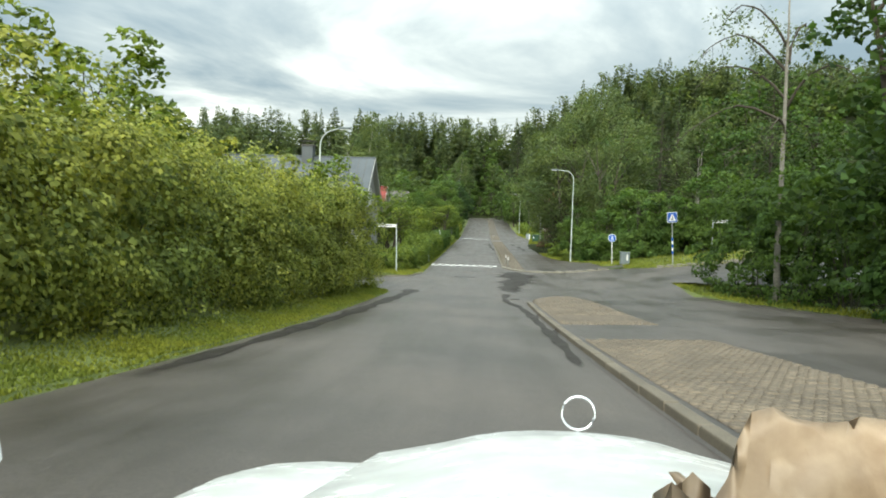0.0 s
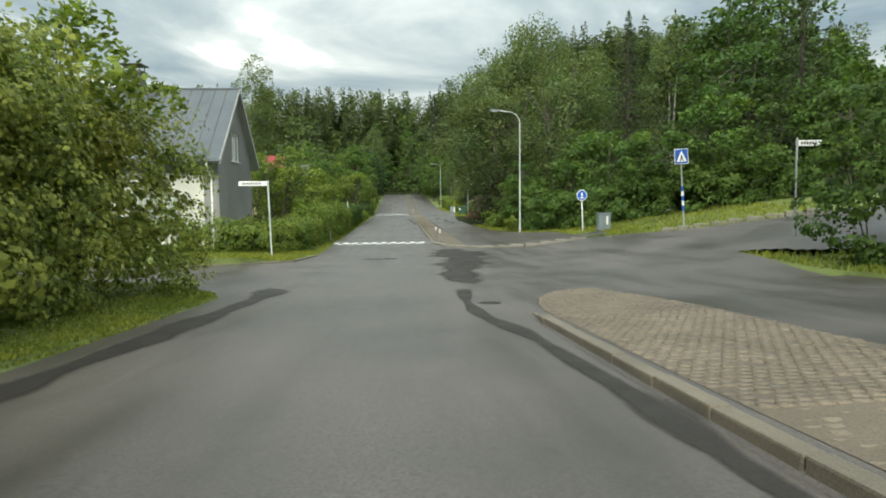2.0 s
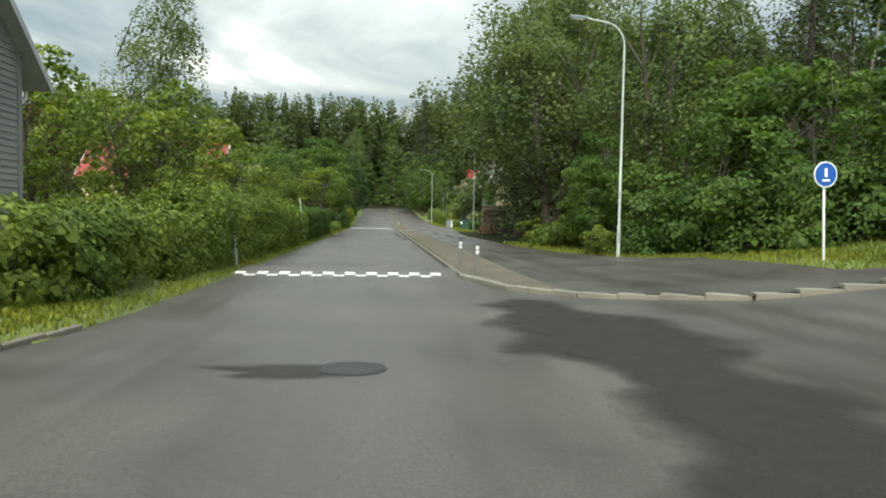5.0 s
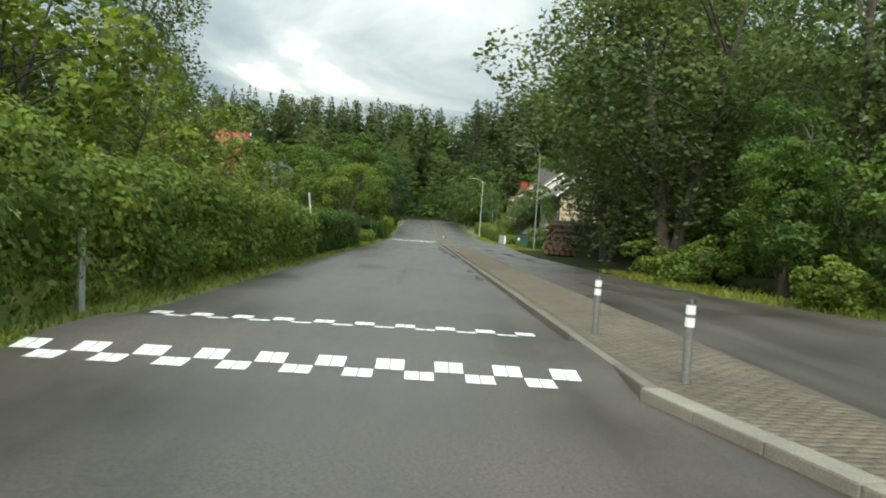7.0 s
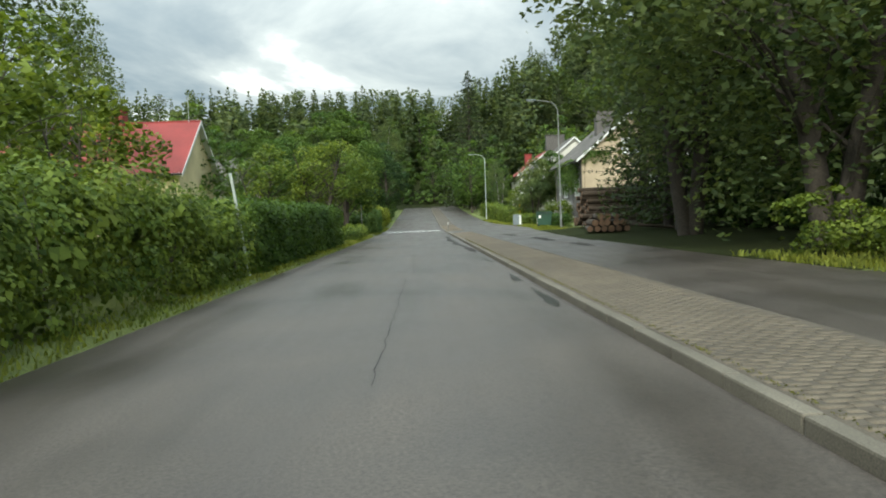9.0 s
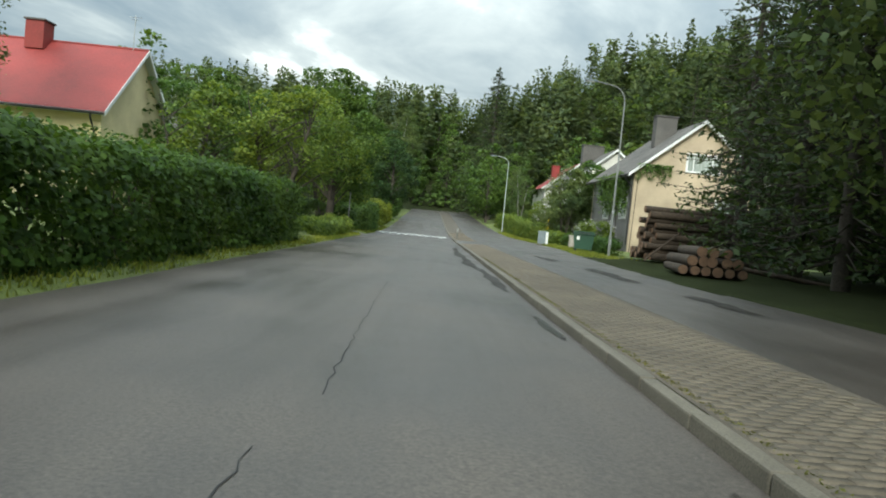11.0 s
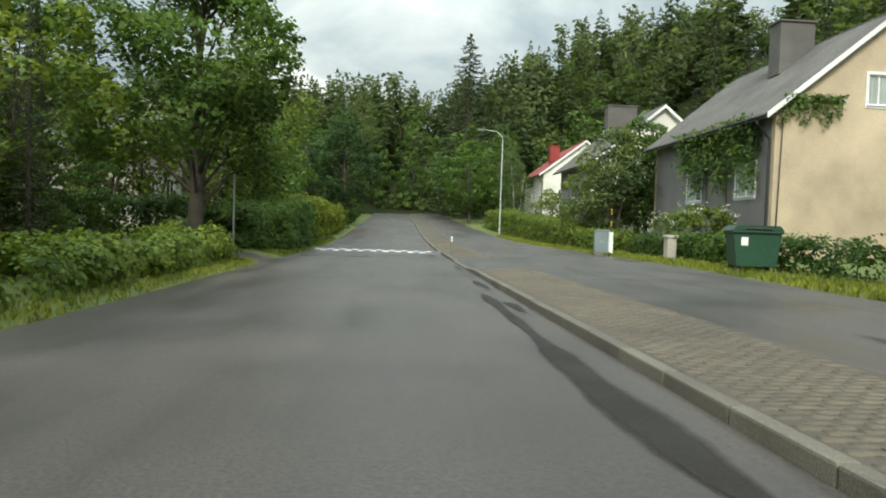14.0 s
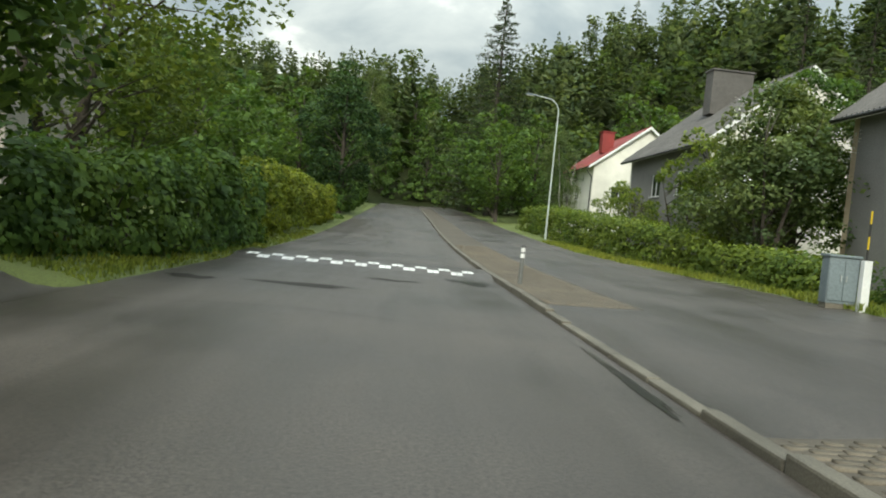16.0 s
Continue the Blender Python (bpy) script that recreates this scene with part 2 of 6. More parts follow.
    petal=grainy("white_petals", (0.62, 0.60, 0.56), (0.8, 0.78, 0.74), 2, 0.6, bump=0.05),
)


M["shaded_forest_floor"].node_tree.nodes["Principled BSDF"].inputs["Specular IOR Level"].default_value = 0.05


def varied(m, low=0.78, high=1.18):
    """Gives each piece a shade of its own, whether it is an object or an island of a joined mesh."""
    nt, ln = m.node_tree.nodes, m.node_tree.links
    b = nt["Principled BSDF"]
    add, wrap = nt.new("ShaderNodeMath"), nt.new("ShaderNodeMath")
    add.operation, wrap.operation = "ADD", "FRACT"
    ln.new(nt.new("ShaderNodeNewGeometry").outputs["Random Per Island"], add.inputs[0])
    ln.new(nt.new("ShaderNodeObjectInfo").outputs["Random"], add.inputs[1])
    ln.new(add.outputs[0], wrap.inputs[0])
    tone = ramp_of(nt, ln, wrap.outputs[0], (0.0, (low,) * 3), (1.0, (high,) * 3))
    base = b.inputs["Base Color"].links[0].from_socket
    ln.new(mixed(nt, ln, 1.0, base, tone, "MULTIPLY"), b.inputs["Base Color"])


for key in ("paver", "sett", "kerb", "brown_kerb"):
    varied(M[key], 0.86, 1.12)
glass, gn, gl, gb = material("window_glass", 0.04, 0.0, 0.6)
gb.inputs["Base Color"].default_value = (0.02, 0.024, 0.026, 1)
M["glass"] = glass
M["curtained_glass"] = grainy("curtained_glass", (0.30, 0.34, 0.31), (0.46, 0.50, 0.46), 1.0, 0.12, bump=0.0, stretch=(3, 3, 0.2))
puddle, pn, pl, pb = material("puddle_water", 0.28, 0.0, 0.3)
pb.inputs["Base Color"].default_value = (0.018, 0.017, 0.015, 1)
pv = coords(pn, pl)
bumped(pn, pl, pb, noise_tex(pn, pl, pv, 3.0, 3), 0.06, 0.01)
M["puddle"] = puddle


# ---- mesh helpers ----
def mesh_np(name, verts, quads, mat):
    """A mesh of quads from arrays."""
    verts, quads = np.asarray(verts, np.float32), np.asarray(quads, np.int32)
    me = bpy.data.meshes.new(name)
    me.vertices.add(len(verts))
    me.vertices.foreach_set("co", verts.ravel())
    me.loops.add(quads.size)
    me.loops.foreach_set("vertex_index", quads.ravel())
    me.polygons.add(len(quads))
    me.polygons.foreach_set("loop_start", np.arange(0, quads.size, quads.shape[1], dtype=np.int32))
    me.update(calc_edges=True)
    me.materials.append(mat)
    return me


def empty(name, x=0, y=0, z=0, rz=0, **tags):
    ob = new(name)
    ob.matrix_basis = pose(x, y, z, 0, 0, rz)
    ob.empty_display_size = 0.2
    return tagged(ob, **tags)


def part(name, bm, mat, parent=None, label="", smooth=False):
    """Links a bmesh or a mesh as one object under a thing or a part."""
    if isinstance(bm, bmesh.types.BMesh):
        me = bpy.data.meshes.new(name)
        bmesh.ops.recalc_face_normals(bm, faces=bm.faces)
        bm.to_mesh(me)
        bm.free()
        me.materials.append(mat)
    else:
        me = bm
    if smooth:
        me.polygons.foreach_set("use_smooth", [True] * len(me.polygons))
    ob = new(name, me)
    ob.parent = parent
    return tagged(ob, label=label)


def box(w, d, h, x=0, y=0, z=0, bevel=0.0, bm=None, rz=0.0, rx=0.0, ry=0.0):
    """A box of that size standing with its base's centre at x, y, z."""
    one = bmesh.new()
    bmesh.ops.create_cube(one, size=1)
    bmesh.ops.scale(one, vec=(w, d, h), verts=one.verts)
    if bevel:
        bmesh.ops.bevel(one, geom=one.edges[:], offset=bevel, segments=2, affect="EDGES", profile=0.6)
    bmesh.ops.transform(one, matrix=pose(x, y, z + h / 2, rx, ry, rz), verts=one.verts)
    return join(bm, one)


def join(bm, one):
    if bm is None:
        return one
    me = bpy.data.meshes.new("tmp")
    one.to_mesh(me)
    one.free()
    bm.from_mesh(me)
    bpy.data.meshes.remove(me)
    return bm


def rod(a, b, r1, r2=None, sides=10, bm=None):
    """A tapered round bar from a to b."""
    a, b = Vector(a), Vector(b)
    one = bmesh.new()
    bmesh.ops.create_cone(one, cap_ends=True, segments=sides, radius1=r1, radius2=r1 if r2 is None else r2, depth=(b - a).length)
    turn = (b - a).to_track_quat("Z", "Y").to_matrix().to_4x4()
    bmesh.ops.transform(one, matrix=Matrix.Translation((a + b) / 2) @ turn, verts=one.verts)
    return join(bm, one)


def tube(points, radii, sides=7):
    """A tapered tube along points, as arrays of vertices and quads."""
    p, r = np.asarray(points, float), np.asarray(radii, float)
    t = np.gradient(p, axis=0)
    t /= np.linalg.norm(t, axis=1)[:, None] + 1e-9
    ref = np.where(np.abs(t[:, 2:]) > 0.9, [[1.0, 0, 0]], [[0, 0, 1.0]])
    u = np.cross(t, ref)
    u /= np.linalg.norm(u, axis=1)[:, None]
    w = np.cross(t, u)
    a = np.linspace(0, 2 * np.pi, sides, endpoint=False)
    ring = p[:, None] + r[:, None, None] * (np.cos(a)[None, :, None] * u[:, None] + np.sin(a)[None, :, None] * w[:, None])
    n, i, j = len(p), np.arange(len(p) - 1)[:, None] * sides, np.arange(sides)[None]
    k = (j + 1) % sides
    q = np.stack([i + j, i + k, i + sides + k, i + sides + j], -1).reshape(-1, 4)
    return ring.reshape(-1, 3), q


def gather(pieces):
    vs, qs, n = [], [], 0
    for v, q in pieces:
        vs.append(v)
        qs.append(q + n)
        n += len(v)
    return np.concatenate(vs), np.concatenate(qs)


def leaves(at, size, rng, up=0.5, droop=0.0, narrow=0.55, out=None, shade=None):
    """Folded leaf blades, four corners each, at the given points."""
    n = len(at)
    nrm = rng.normal(size=(n, 3))
    nrm /= np.linalg.norm(nrm, axis=1)[:, None]
    nrm[:, 2] = np.abs(nrm[:, 2]) + up
    if out is not None:
        nrm += out
    nrm /= np.linalg.norm(nrm, axis=1)[:, None]
    if shade is not None:
        nrm = nrm * np.where((nrm * shade).sum(1) < 0, -1.0, 1.0)[:, None]
    ax = np.cross(nrm, rng.normal(size=(n, 3)))
    ax[:, 2] -= droop
    ax -= nrm * (ax * nrm).sum(1)[:, None]
    ax /= np.linalg.norm(ax, axis=1)[:, None] + 1e-9
    sd = np.cross(nrm, ax)
    s = (size * rng.uniform(0.65, 1.3, n))[:, None]
    c = np.asarray(at)
    v = np.stack([c - ax * s * 0.5, c + sd * s * narrow * 0.5 + nrm * s * 0.12, c + ax * s * 0.5, c - sd * s * narrow * 0.5 + nrm * s * 0.12], 1)
    return v.reshape(-1, 3), np.arange(4 * n).reshape(-1, 4)[:, ::-1]


def leaf_mesh(name, v, q, mat, shade, soft=0.7):
    """Leaves whose shading leans towards the outside of the crown, as dense foliage shades as a mass."""
    p = v.reshape(-1, 4, 3)
    keep = np.arange(len(p)) % 5 != 2
    q = (np.asarray(q)[:1] % 4) + 4 * np.arange(keep.sum())[:, None]
    p = p[keep]
    mid = p.mean(1, keepdims=True)
    p = mid + (p - mid) * 1.1
    shade = np.broadcast_to(shade, (len(keep), 3))[keep]
    me = mesh_np(name, p.reshape(-1, 3), q, mat)
    n = np.cross(p[:, 3] - p[:, 1], p[:, 2] - p[:, 0])
    n /= np.linalg.norm(n, axis=1)[:, None] + 1e-9
    s = shade / (np.linalg.norm(shade, axis=1)[:, None] + 1e-9)
    n = n * np.where((n * s).sum(1) < 0, -1.0, 1.0)[:, None]
    n = soft * s + (1 - soft) * n
    n /= np.linalg.norm(n, axis=1)[:, None] + 1e-9
    me.normals_split_custom_set_from_vertices(np.repeat(n, 4, 0).tolist())
    return me


# ---- lie of the land ----
def smooth_step(a, b, v):
    t = np.clip((np.asarray(v, float) - a) / (b - a), 0, 1)
    return t * t * (3 - 2 * t)


def road_z(y):
    """The road falls to the junction, runs level and climbs gently at the far end."""
    y = np.asarray(y, float)
    near = 0.00094 * np.square(np.clip(52 - y, 0, 90))
    far = np.where(y > 145, 0.72 + 0.045 * (y - 145), 0.0008 * np.square(np.clip(y - 115, 0, 30)))
    return near + far


ROAD_L, ROAD_R = -3.86, 1.84
VERGE = [(-60, 10.6), (14.8, 10.6), (22, 9.6), (30.5, 9.4), (50, 10.4), (53, 9.3), (57, 7.9), (62, 6.7), (70, 6.3), (84, 6.2), (90, 6.5), (100, 7.2), (107, 7.9), (120, 8.3), (132, 7.4), (150, 7.2), (400, 7.2)]


def verge_x(y):
    return np.interp(y, *zip(*VERGE))


def land(x, y):
    """Height of the ground beside the road."""
    x, y = np.asarray(x, float), np.asarray(y, float)
    z = road_z(y)
    r = np.clip(x - 2, 0, 60)
    cross = 0.1 + 0.03 * np.minimum(r, 14)
    at_street = smooth_step(24, 34, y) * (1 - smooth_step(48, 60, y))
    z = z + np.where(x > 2, cross * (1 - at_street) + at_street * np.where(r < 12, 0.0105 * r * r, 1.51 + 0.2 * np.minimum(r - 12, 5)), 0)
    l = np.clip(-3.9 - x, 0, 60)
    z = z + 0.05 * (l > 0) + 0.10 * np.minimum(l, 3) + 0.015 * l
    wide = smooth_step(9, 40, np.abs(x + 1))
    wide = np.maximum(wide, smooth_step(200, 250, y))
    hill = 36 * smooth_step(150, 380, y) + 26 * smooth_step(12, 75, x) * smooth_step(90, 205, y)
    far = 1 - smooth_step(700, 1500, np.hypot(x, y - 200))
    return z * (1 - smooth_step(180, 300, y) * 0.6) + wide * hill * far


LEFT_NEAR = [(-3.86, 26.5), (-5.2, 27.9), (-14, 24.0)]
LEFT_FAR = [(-3.86, 43.0), (-4.3, 39.4), (-5.6, 37.9), (-8.0, 35.4), (-14, 32.4)]


def in_left_street(x, y):
    x, y = np.asarray(x, float), np.asarray(y, float)
    a = np.interp(-x, [-p[0] for p in LEFT_NEAR], [p[1] for p in LEFT_NEAR])
    b = np.interp(-x, [-p[0] for p in LEFT_FAR], [p[1] for p in LEFT_FAR])
    return (x < ROAD_L + 0.1) & (x > -62) & (y > a) & (y < b)


RIGHT_FAR = [(1.9, 51.5), (2.6, 48.6), (3.6, 47.0), (6.1, 45.3), (9.1, 45.1), (10.6, 43.2), (12.2, 39.6), (15, 36.0), (30, 30), (62, 18)]
RIGHT_NEAR = [(9.4, 30.9), (11, 29.2), (15, 27.5), (30, 22), (62, 10.5)]


def paved(x, y):
    x, y = np.asarray(x, float), np.asarray(y, float)
    main = (x > ROAD_L) & (x < verge_x(y)) & (y < 300)
    far = np.interp(x, *zip(*RIGHT_FAR))
    near = np.interp(x, *zip(*RIGHT_NEAR))
    main = main & ~((y > np.maximum(far + 1.9, 46.5)) & (y < 53) & (x > 9.0))
    right = (x >= 9.0) & (x < 62) & (y > near) & (y < far)
    return main | in_left_street(x, y) | right


def spaced(*runs):
    return np.unique(np.round(np.concatenate([np.arange(a, b, s) for a, b, s in runs]), 3))


def sheet(name, xs, ys, height, mat, keep=None):
    """A grid over xs and ys; keep tells which cells stay, by their middle."""
    X, Y = np.meshgrid(xs, ys)
    V = np.stack([X, Y, height(X, Y)], -1).reshape(-1, 3)
    n, m = len(ys), len(xs)
    i = (np.arange(n - 1)[:, None] * m + np.arange(m - 1)[None]).ravel()
    Q = np.stack([i, i + 1, i + m + 1, i + m], -1)
    if keep is not None:
        c = V[Q].mean(1)
        Q = Q[keep(c[:, 0], c[:, 1])]
    return mesh_np(name, V, Q, mat)


# ---- ground, road, pavements ----
ground_x = spaced((-2600, -200, 150), (-200, -64, 12), (-64, -12, 2), (-12, 14, 0.5), (14, 64, 2), (64, 200, 12), (200, 2601, 150))
ground_y = spaced((-2600, -200, 150), (-200, -30, 10), (-30, 20, 1), (20, 56, 0.5), (56, 130, 1), (130, 240, 2), (240, 480, 8), (480, 700, 40), (700, 3001, 150))


def on_drive(x, y):
    return (x < ROAD_L + 0.1) & (x > -12) & (y > 107.4) & (y < 111.3)


def near_left_street(x, y):
    return in_left_street(x, y) & (in_left_street(x, y + 0.5) | in_left_street(x, y - 0.5))


def ground_z(x, y):
    rough = 0.03 * np.sin(x * 2.1 + y * 0.7) * np.sin(y * 1.7 - x) * (np.abs(x) < 40) * ~((x > 12.5) & (y < 50))
    return land(x, y) + rough - (0.22 - 0.13 * (x > 12.5)) * paved(x, y) - 0.9 * near_left_street(x, y) - 0.25 * on_drive(x, y) * (y > 107.6) * (y < 111.0)


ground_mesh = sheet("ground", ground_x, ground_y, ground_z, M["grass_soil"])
ground_mesh.materials.append(M["shaded_forest_floor"])
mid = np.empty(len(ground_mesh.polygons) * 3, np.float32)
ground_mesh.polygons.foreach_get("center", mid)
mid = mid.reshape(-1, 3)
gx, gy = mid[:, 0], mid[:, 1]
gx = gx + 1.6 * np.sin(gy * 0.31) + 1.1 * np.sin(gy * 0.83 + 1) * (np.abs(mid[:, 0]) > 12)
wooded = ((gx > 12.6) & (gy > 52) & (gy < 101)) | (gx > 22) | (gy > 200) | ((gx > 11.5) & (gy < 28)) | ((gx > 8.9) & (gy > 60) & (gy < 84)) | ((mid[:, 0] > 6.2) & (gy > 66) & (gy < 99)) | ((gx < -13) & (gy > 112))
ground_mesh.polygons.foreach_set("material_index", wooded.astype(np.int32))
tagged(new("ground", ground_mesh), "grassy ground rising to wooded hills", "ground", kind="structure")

HUMPS = [(52.25, 54.2), (118.2, 120.2)]


def carriage_z(x, y):
    z = road_z(y) - 0.012 * np.square((x + 1.0) / 2.85) + 0.012 * np.sin(y * 0.6 + x) * 0.4
    for a, b in HUMPS:
        z = z + 0.10 * smooth_step(a - 0.55, a + 0.35, y) * (1 - smooth_step(b - 0.35, b + 0.55, y))
    return z


road = tagged(new("road", sheet("road", np.linspace(ROAD_L, ROAD_R, 13), spaced((-60, 40, 1), (40, 130, 0.2), (130, 300, 1)), carriage_z, M["asphalt"])),
              "wet grey asphalt road with cracks and damp patches", "road", kind="structure")


def street_z(x, y):
    r = np.clip(x - 1.84, 0, 60)
    at = smooth_step(26, 31, y) * (1 - smooth_step(48, 60, y))
    rise = np.where(r < 12, 0.0105 * r * r, 1.51 + 0.2 * np.minimum(r - 12, 5))
    return road_z(y) + at * rise + (1 - at) * 0.03 * np.minimum(r, 14)


def behind_kerb(x, y):
    return y > np.interp(x, *zip(*RIGHT_FAR))


def pavement_z(x, y):
    near = 1 - 0.85 * smooth_step(21.0, 25.2, y)
    near = near * (1 - smooth_step(26.3, 29.5, y))
    drop = 0.075 * smooth_step(106.0, 107.2, y) * (1 - smooth_step(112, 113.2, y)) * (1 - smooth_step(2.0, 3.6, x))
    return street_z(x, y) - drop + 0.085 * np.where(y < 40, near * np.where(y < 26.25, 1.0, smooth_step(1.84, 4.2, x)), 1.0)


tagged(new("side_street_east", sheet("side_street", np.r_[np.linspace(ROAD_R, 16.04, 72), 17:62], np.r_[np.linspace(9.8, 26, 82), np.linspace(26.2, 53, 135)], lambda x, y: (lambda f: (1 - f) * np.where(x < ROAD_R + 0.05, carriage_z(np.full_like(x, ROAD_R), y), np.where(y < 30, pavement_z(x, y), street_z(x, y))) + f * (land(x, y) - 0.03))(smooth_step(12.5, 15.5, x)), M["asphalt"],
       lambda x, y: paved(x, y) & ~behind_kerb(x, y) & (x < 61) & ((y > 26.2) | (x > 12.5)))), "damp grey asphalt of the side street", "road", kind="structure")
tagged(new("side_street_west", sheet("side_street", np.r_[-61:-14, np.linspace(-14, ROAD_L, 52)], spaced((14, 46, 0.2)), lambda x, y: carriage_z(np.full_like(x, ROAD_L), y) + 0.03 * (ROAD_L - x), M["asphalt"],
       lambda x, y: in_left_street(x, y))), "damp grey asphalt of the side street", "road", kind="structure")
tagged(new("garden_drive", sheet("garden_drive", np.linspace(-12, ROAD_L, 24), np.linspace(107.3, 111.4, 21), lambda x, y: np.maximum(land(x, y) + 0.012 - 0.10 * smooth_step(-5.0, ROAD_L, x), carriage_z(np.full_like(x, ROAD_L), y) + 0.002), M["path_asphalt"])), "short asphalt drive into a garden", "drive", kind="structure")
tagged(new("pavement_near", sheet("pavement", np.r_[1.835, np.linspace(1.98, 11.1, 38)], np.linspace(-60, 26.2, 173), lambda x, y: np.where(x < ROAD_R, carriage_z(np.full_like(x, ROAD_R), y) - 0.004, pavement_z(x, y)), M["path_asphalt"], lambda x, y: paved(x, y))),
       "asphalt footway beside a strip of stone setts", "pavement", kind="structure")
footway = tagged(new("pavement", sheet("pavement", np.r_[np.linspace(1.98, 3.46, 10), np.linspace(3.6, 11.1, 54)], spaced((44.8, 60, 0.2), (60, 106.9, 1), (106.9, 107, 0.1), (107, 300, 1)), pavement_z, M["path_asphalt"],
       lambda x, y: paved(x, y) & behind_kerb(x, y + 0.05) & ((x > 3.45) | (y > 200) | ((y > 107) & (y < 113))))), "asphalt footway damp after rain", "pavement", kind="structure")
strip = tagged(new("paver_strip", sheet("paver_strip", np.linspace(1.98, 3.46, 10), spaced((46.8, 60, 0.2), (60, 107, 1), (107, 200.1, 1)), pavement_z, M["paver_joint"],
       lambda x, y: behind_kerb(x, y + 0.05) & ~((y > 107) & (y < 113)))), "strip of sandy concrete pavers along the kerb", "pavement", kind="structure")

# kerbs: one block a metre
def kerb_block(length, w=0.15, h=0.24):
    bm = box(w, length - 0.012, h, 0, 0, -h + 0.095, 0.02)
    me = bpy.data.meshes.new("kerbstone")
    bm.to_mesh(me)
    bm.free()
    me.materials.append(M["kerb"])
    return me


kerb = empty("kerb_far", label="worn concrete kerb along the footway", category="kerb", kind="structure")
kerb_near = empty("kerb_near", label="worn concrete kerb along the sett strip", category="kerb", kind="structure")
brown_block = kerb_block(1.0)
brown_block.materials[0] = M["brown_kerb"]
block, short_block, WEST_BLOCK = kerb_block(1.0, 0.13), kerb_block(0.7, 0.22), kerb_block(0.72, 0.12)
short_block.materials[0] = M["pale_kerb"]


def lay_kerb(me, x, y, yaw, parent, drop=0.0, stretch=1.0):
    ob = new("kerbstone", me)
    slope = math.degrees(math.atan(float(road_z(y + 0.5) - road_z(y - 0.5)))) if abs(yaw) < 20 else 0
    ob.matrix_basis = pose(x, y, float(street_z(x, y)) - drop + random.uniform(-0.006, 0.006), slope, 0, yaw + random.uniform(-0.4, 0.4)) @ Matrix.Diagonal((1, stretch, 1, 1))
    ob.parent = parent


for k in range(150):
    y = 52.0 + k
    lay_kerb(block, ROAD_R + 0.07, y, 0, kerb, 0.07 * float(smooth_step(105.6, 108.2, y) * (1 - smooth_step(111.0, 113.6, y))))
for k in range(48):
    lay_kerb(brown_block, ROAD_R + 0.1, 20.8 - k, 0, kerb_near, 0.0)
curve = [Vector((x, y, 0)) for x, y in RIGHT_FAR[:5]]
for a, b in zip(curve, curve[1:]):
    n = max(1, round((b - a).length / 0.7))
    for k in range(n):
        p = a.lerp(b, (k + 0.5) / n)
        lay_kerb(short_block, p.x, p.y, math.degrees(math.atan2(-(b - a).x, (b - a).y)), kerb, 0.0, (b - a).length / n / 0.69)
for k in range(9):
    p = Vector((11.5, 41.4, 0)).lerp(Vector((15.4, 35.8, 0)), (k + 0.5) / 9)
    lay_kerb(short_block, p.x, p.y, 35, kerb)
NOSE = [(1.94, 21.3), (2.0, 22.3), (2.16, 23.6), (2.42, 24.8), (2.85, 25.75), (3.5, 26.3), (4.1, 26.25)]
nose = [Vector((x, y, 0)) for x, y in NOSE]
nose_block = kerb_block(0.62, 0.18)
nose_block.materials[0] = M["brown_kerb"]
for a, b in zip(nose, nose[1:]):
    n = max(1, round((b - a).length / 0.62))
    for k in range(n):
        p = a.lerp(b, (k + 0.5) / n)
        lay_kerb(nose_block, p.x, p.y, math.degrees(math.atan2(-(b - a).x, (b - a).y)), kerb_near, 0.16 * float(smooth_step(21.0, 24.6, p.y)), (b - a).length / n / 0.61)


kerb_west = empty("kerb_west", label="low pale kerb round the street corner", category="kerb", kind="structure")
corner = [Vector((x, y, 0)) for x, y in LEFT_FAR]
for a, b in zip(corner, corner[1:]):
    n = max(1, round((b - a).length / 0.7))
    for k in range(n):
        p = a.lerp(b, (k + 0.5) / n)
        ob = new("kerbstone", WEST_BLOCK)
        ob.matrix_basis = pose(p.x, p.y, float(carriage_z(ROAD_L, p.y)) + 0.03 * (ROAD_L - p.x) - 0.03, 0, 0, math.degrees(math.atan2(-(b - a).x, (b - a).y)))
        ob.parent = kerb_west


# ---- plants ----
def rng_of(seed):
    return np.random.default_rng(seed)


def lumps(s, a, seed):
    g = rng_of(seed)
    out = 0
    for f in (0.5, 1.1, 2.3, 4.1):
        out = out + np.sin(s * f * 1.9 + g.uniform(0, 6) + 1.7 * np.sin(a * (1 + f) + g.uniform(0, 6))) / (0.8 + f)
    return out / 2.2


def along(path, n_or_u):
    p = np.asarray(path, float)
    d = np.r_[0, np.cumsum(np.linalg.norm(np.diff(p[:, :2], axis=0), axis=1))]
    u = n_or_u * d[-1]
    out = np.stack([np.interp(u, d, p[:, k]) for k in range(p.shape[1])], -1)
    ahead = np.stack([np.interp(np.minimum(u + 0.3, d[-1]), d, p[:, k]) - np.interp(np.maximum(u - 0.3, 0), d, p[:, k]) for k in range(2)], -1)
    ahead /= np.linalg.norm(ahead, axis=1)[:, None] + 1e-9
    return out, ahead, u, d[-1]


def hedge(name, path, width, leaf, size, density, seed, label, wild=0.12, category="hedge", flowers=0, petal="petal", clip=False):
    """A hedge along a path of x, y, height, width across: leaves thick at its skin, thinner within, over stems."""
    g = rng_of(seed)
    L = along(path, np.array([0.0, 1.0]))[3]
    hm = np.mean([p[2] for p in path])
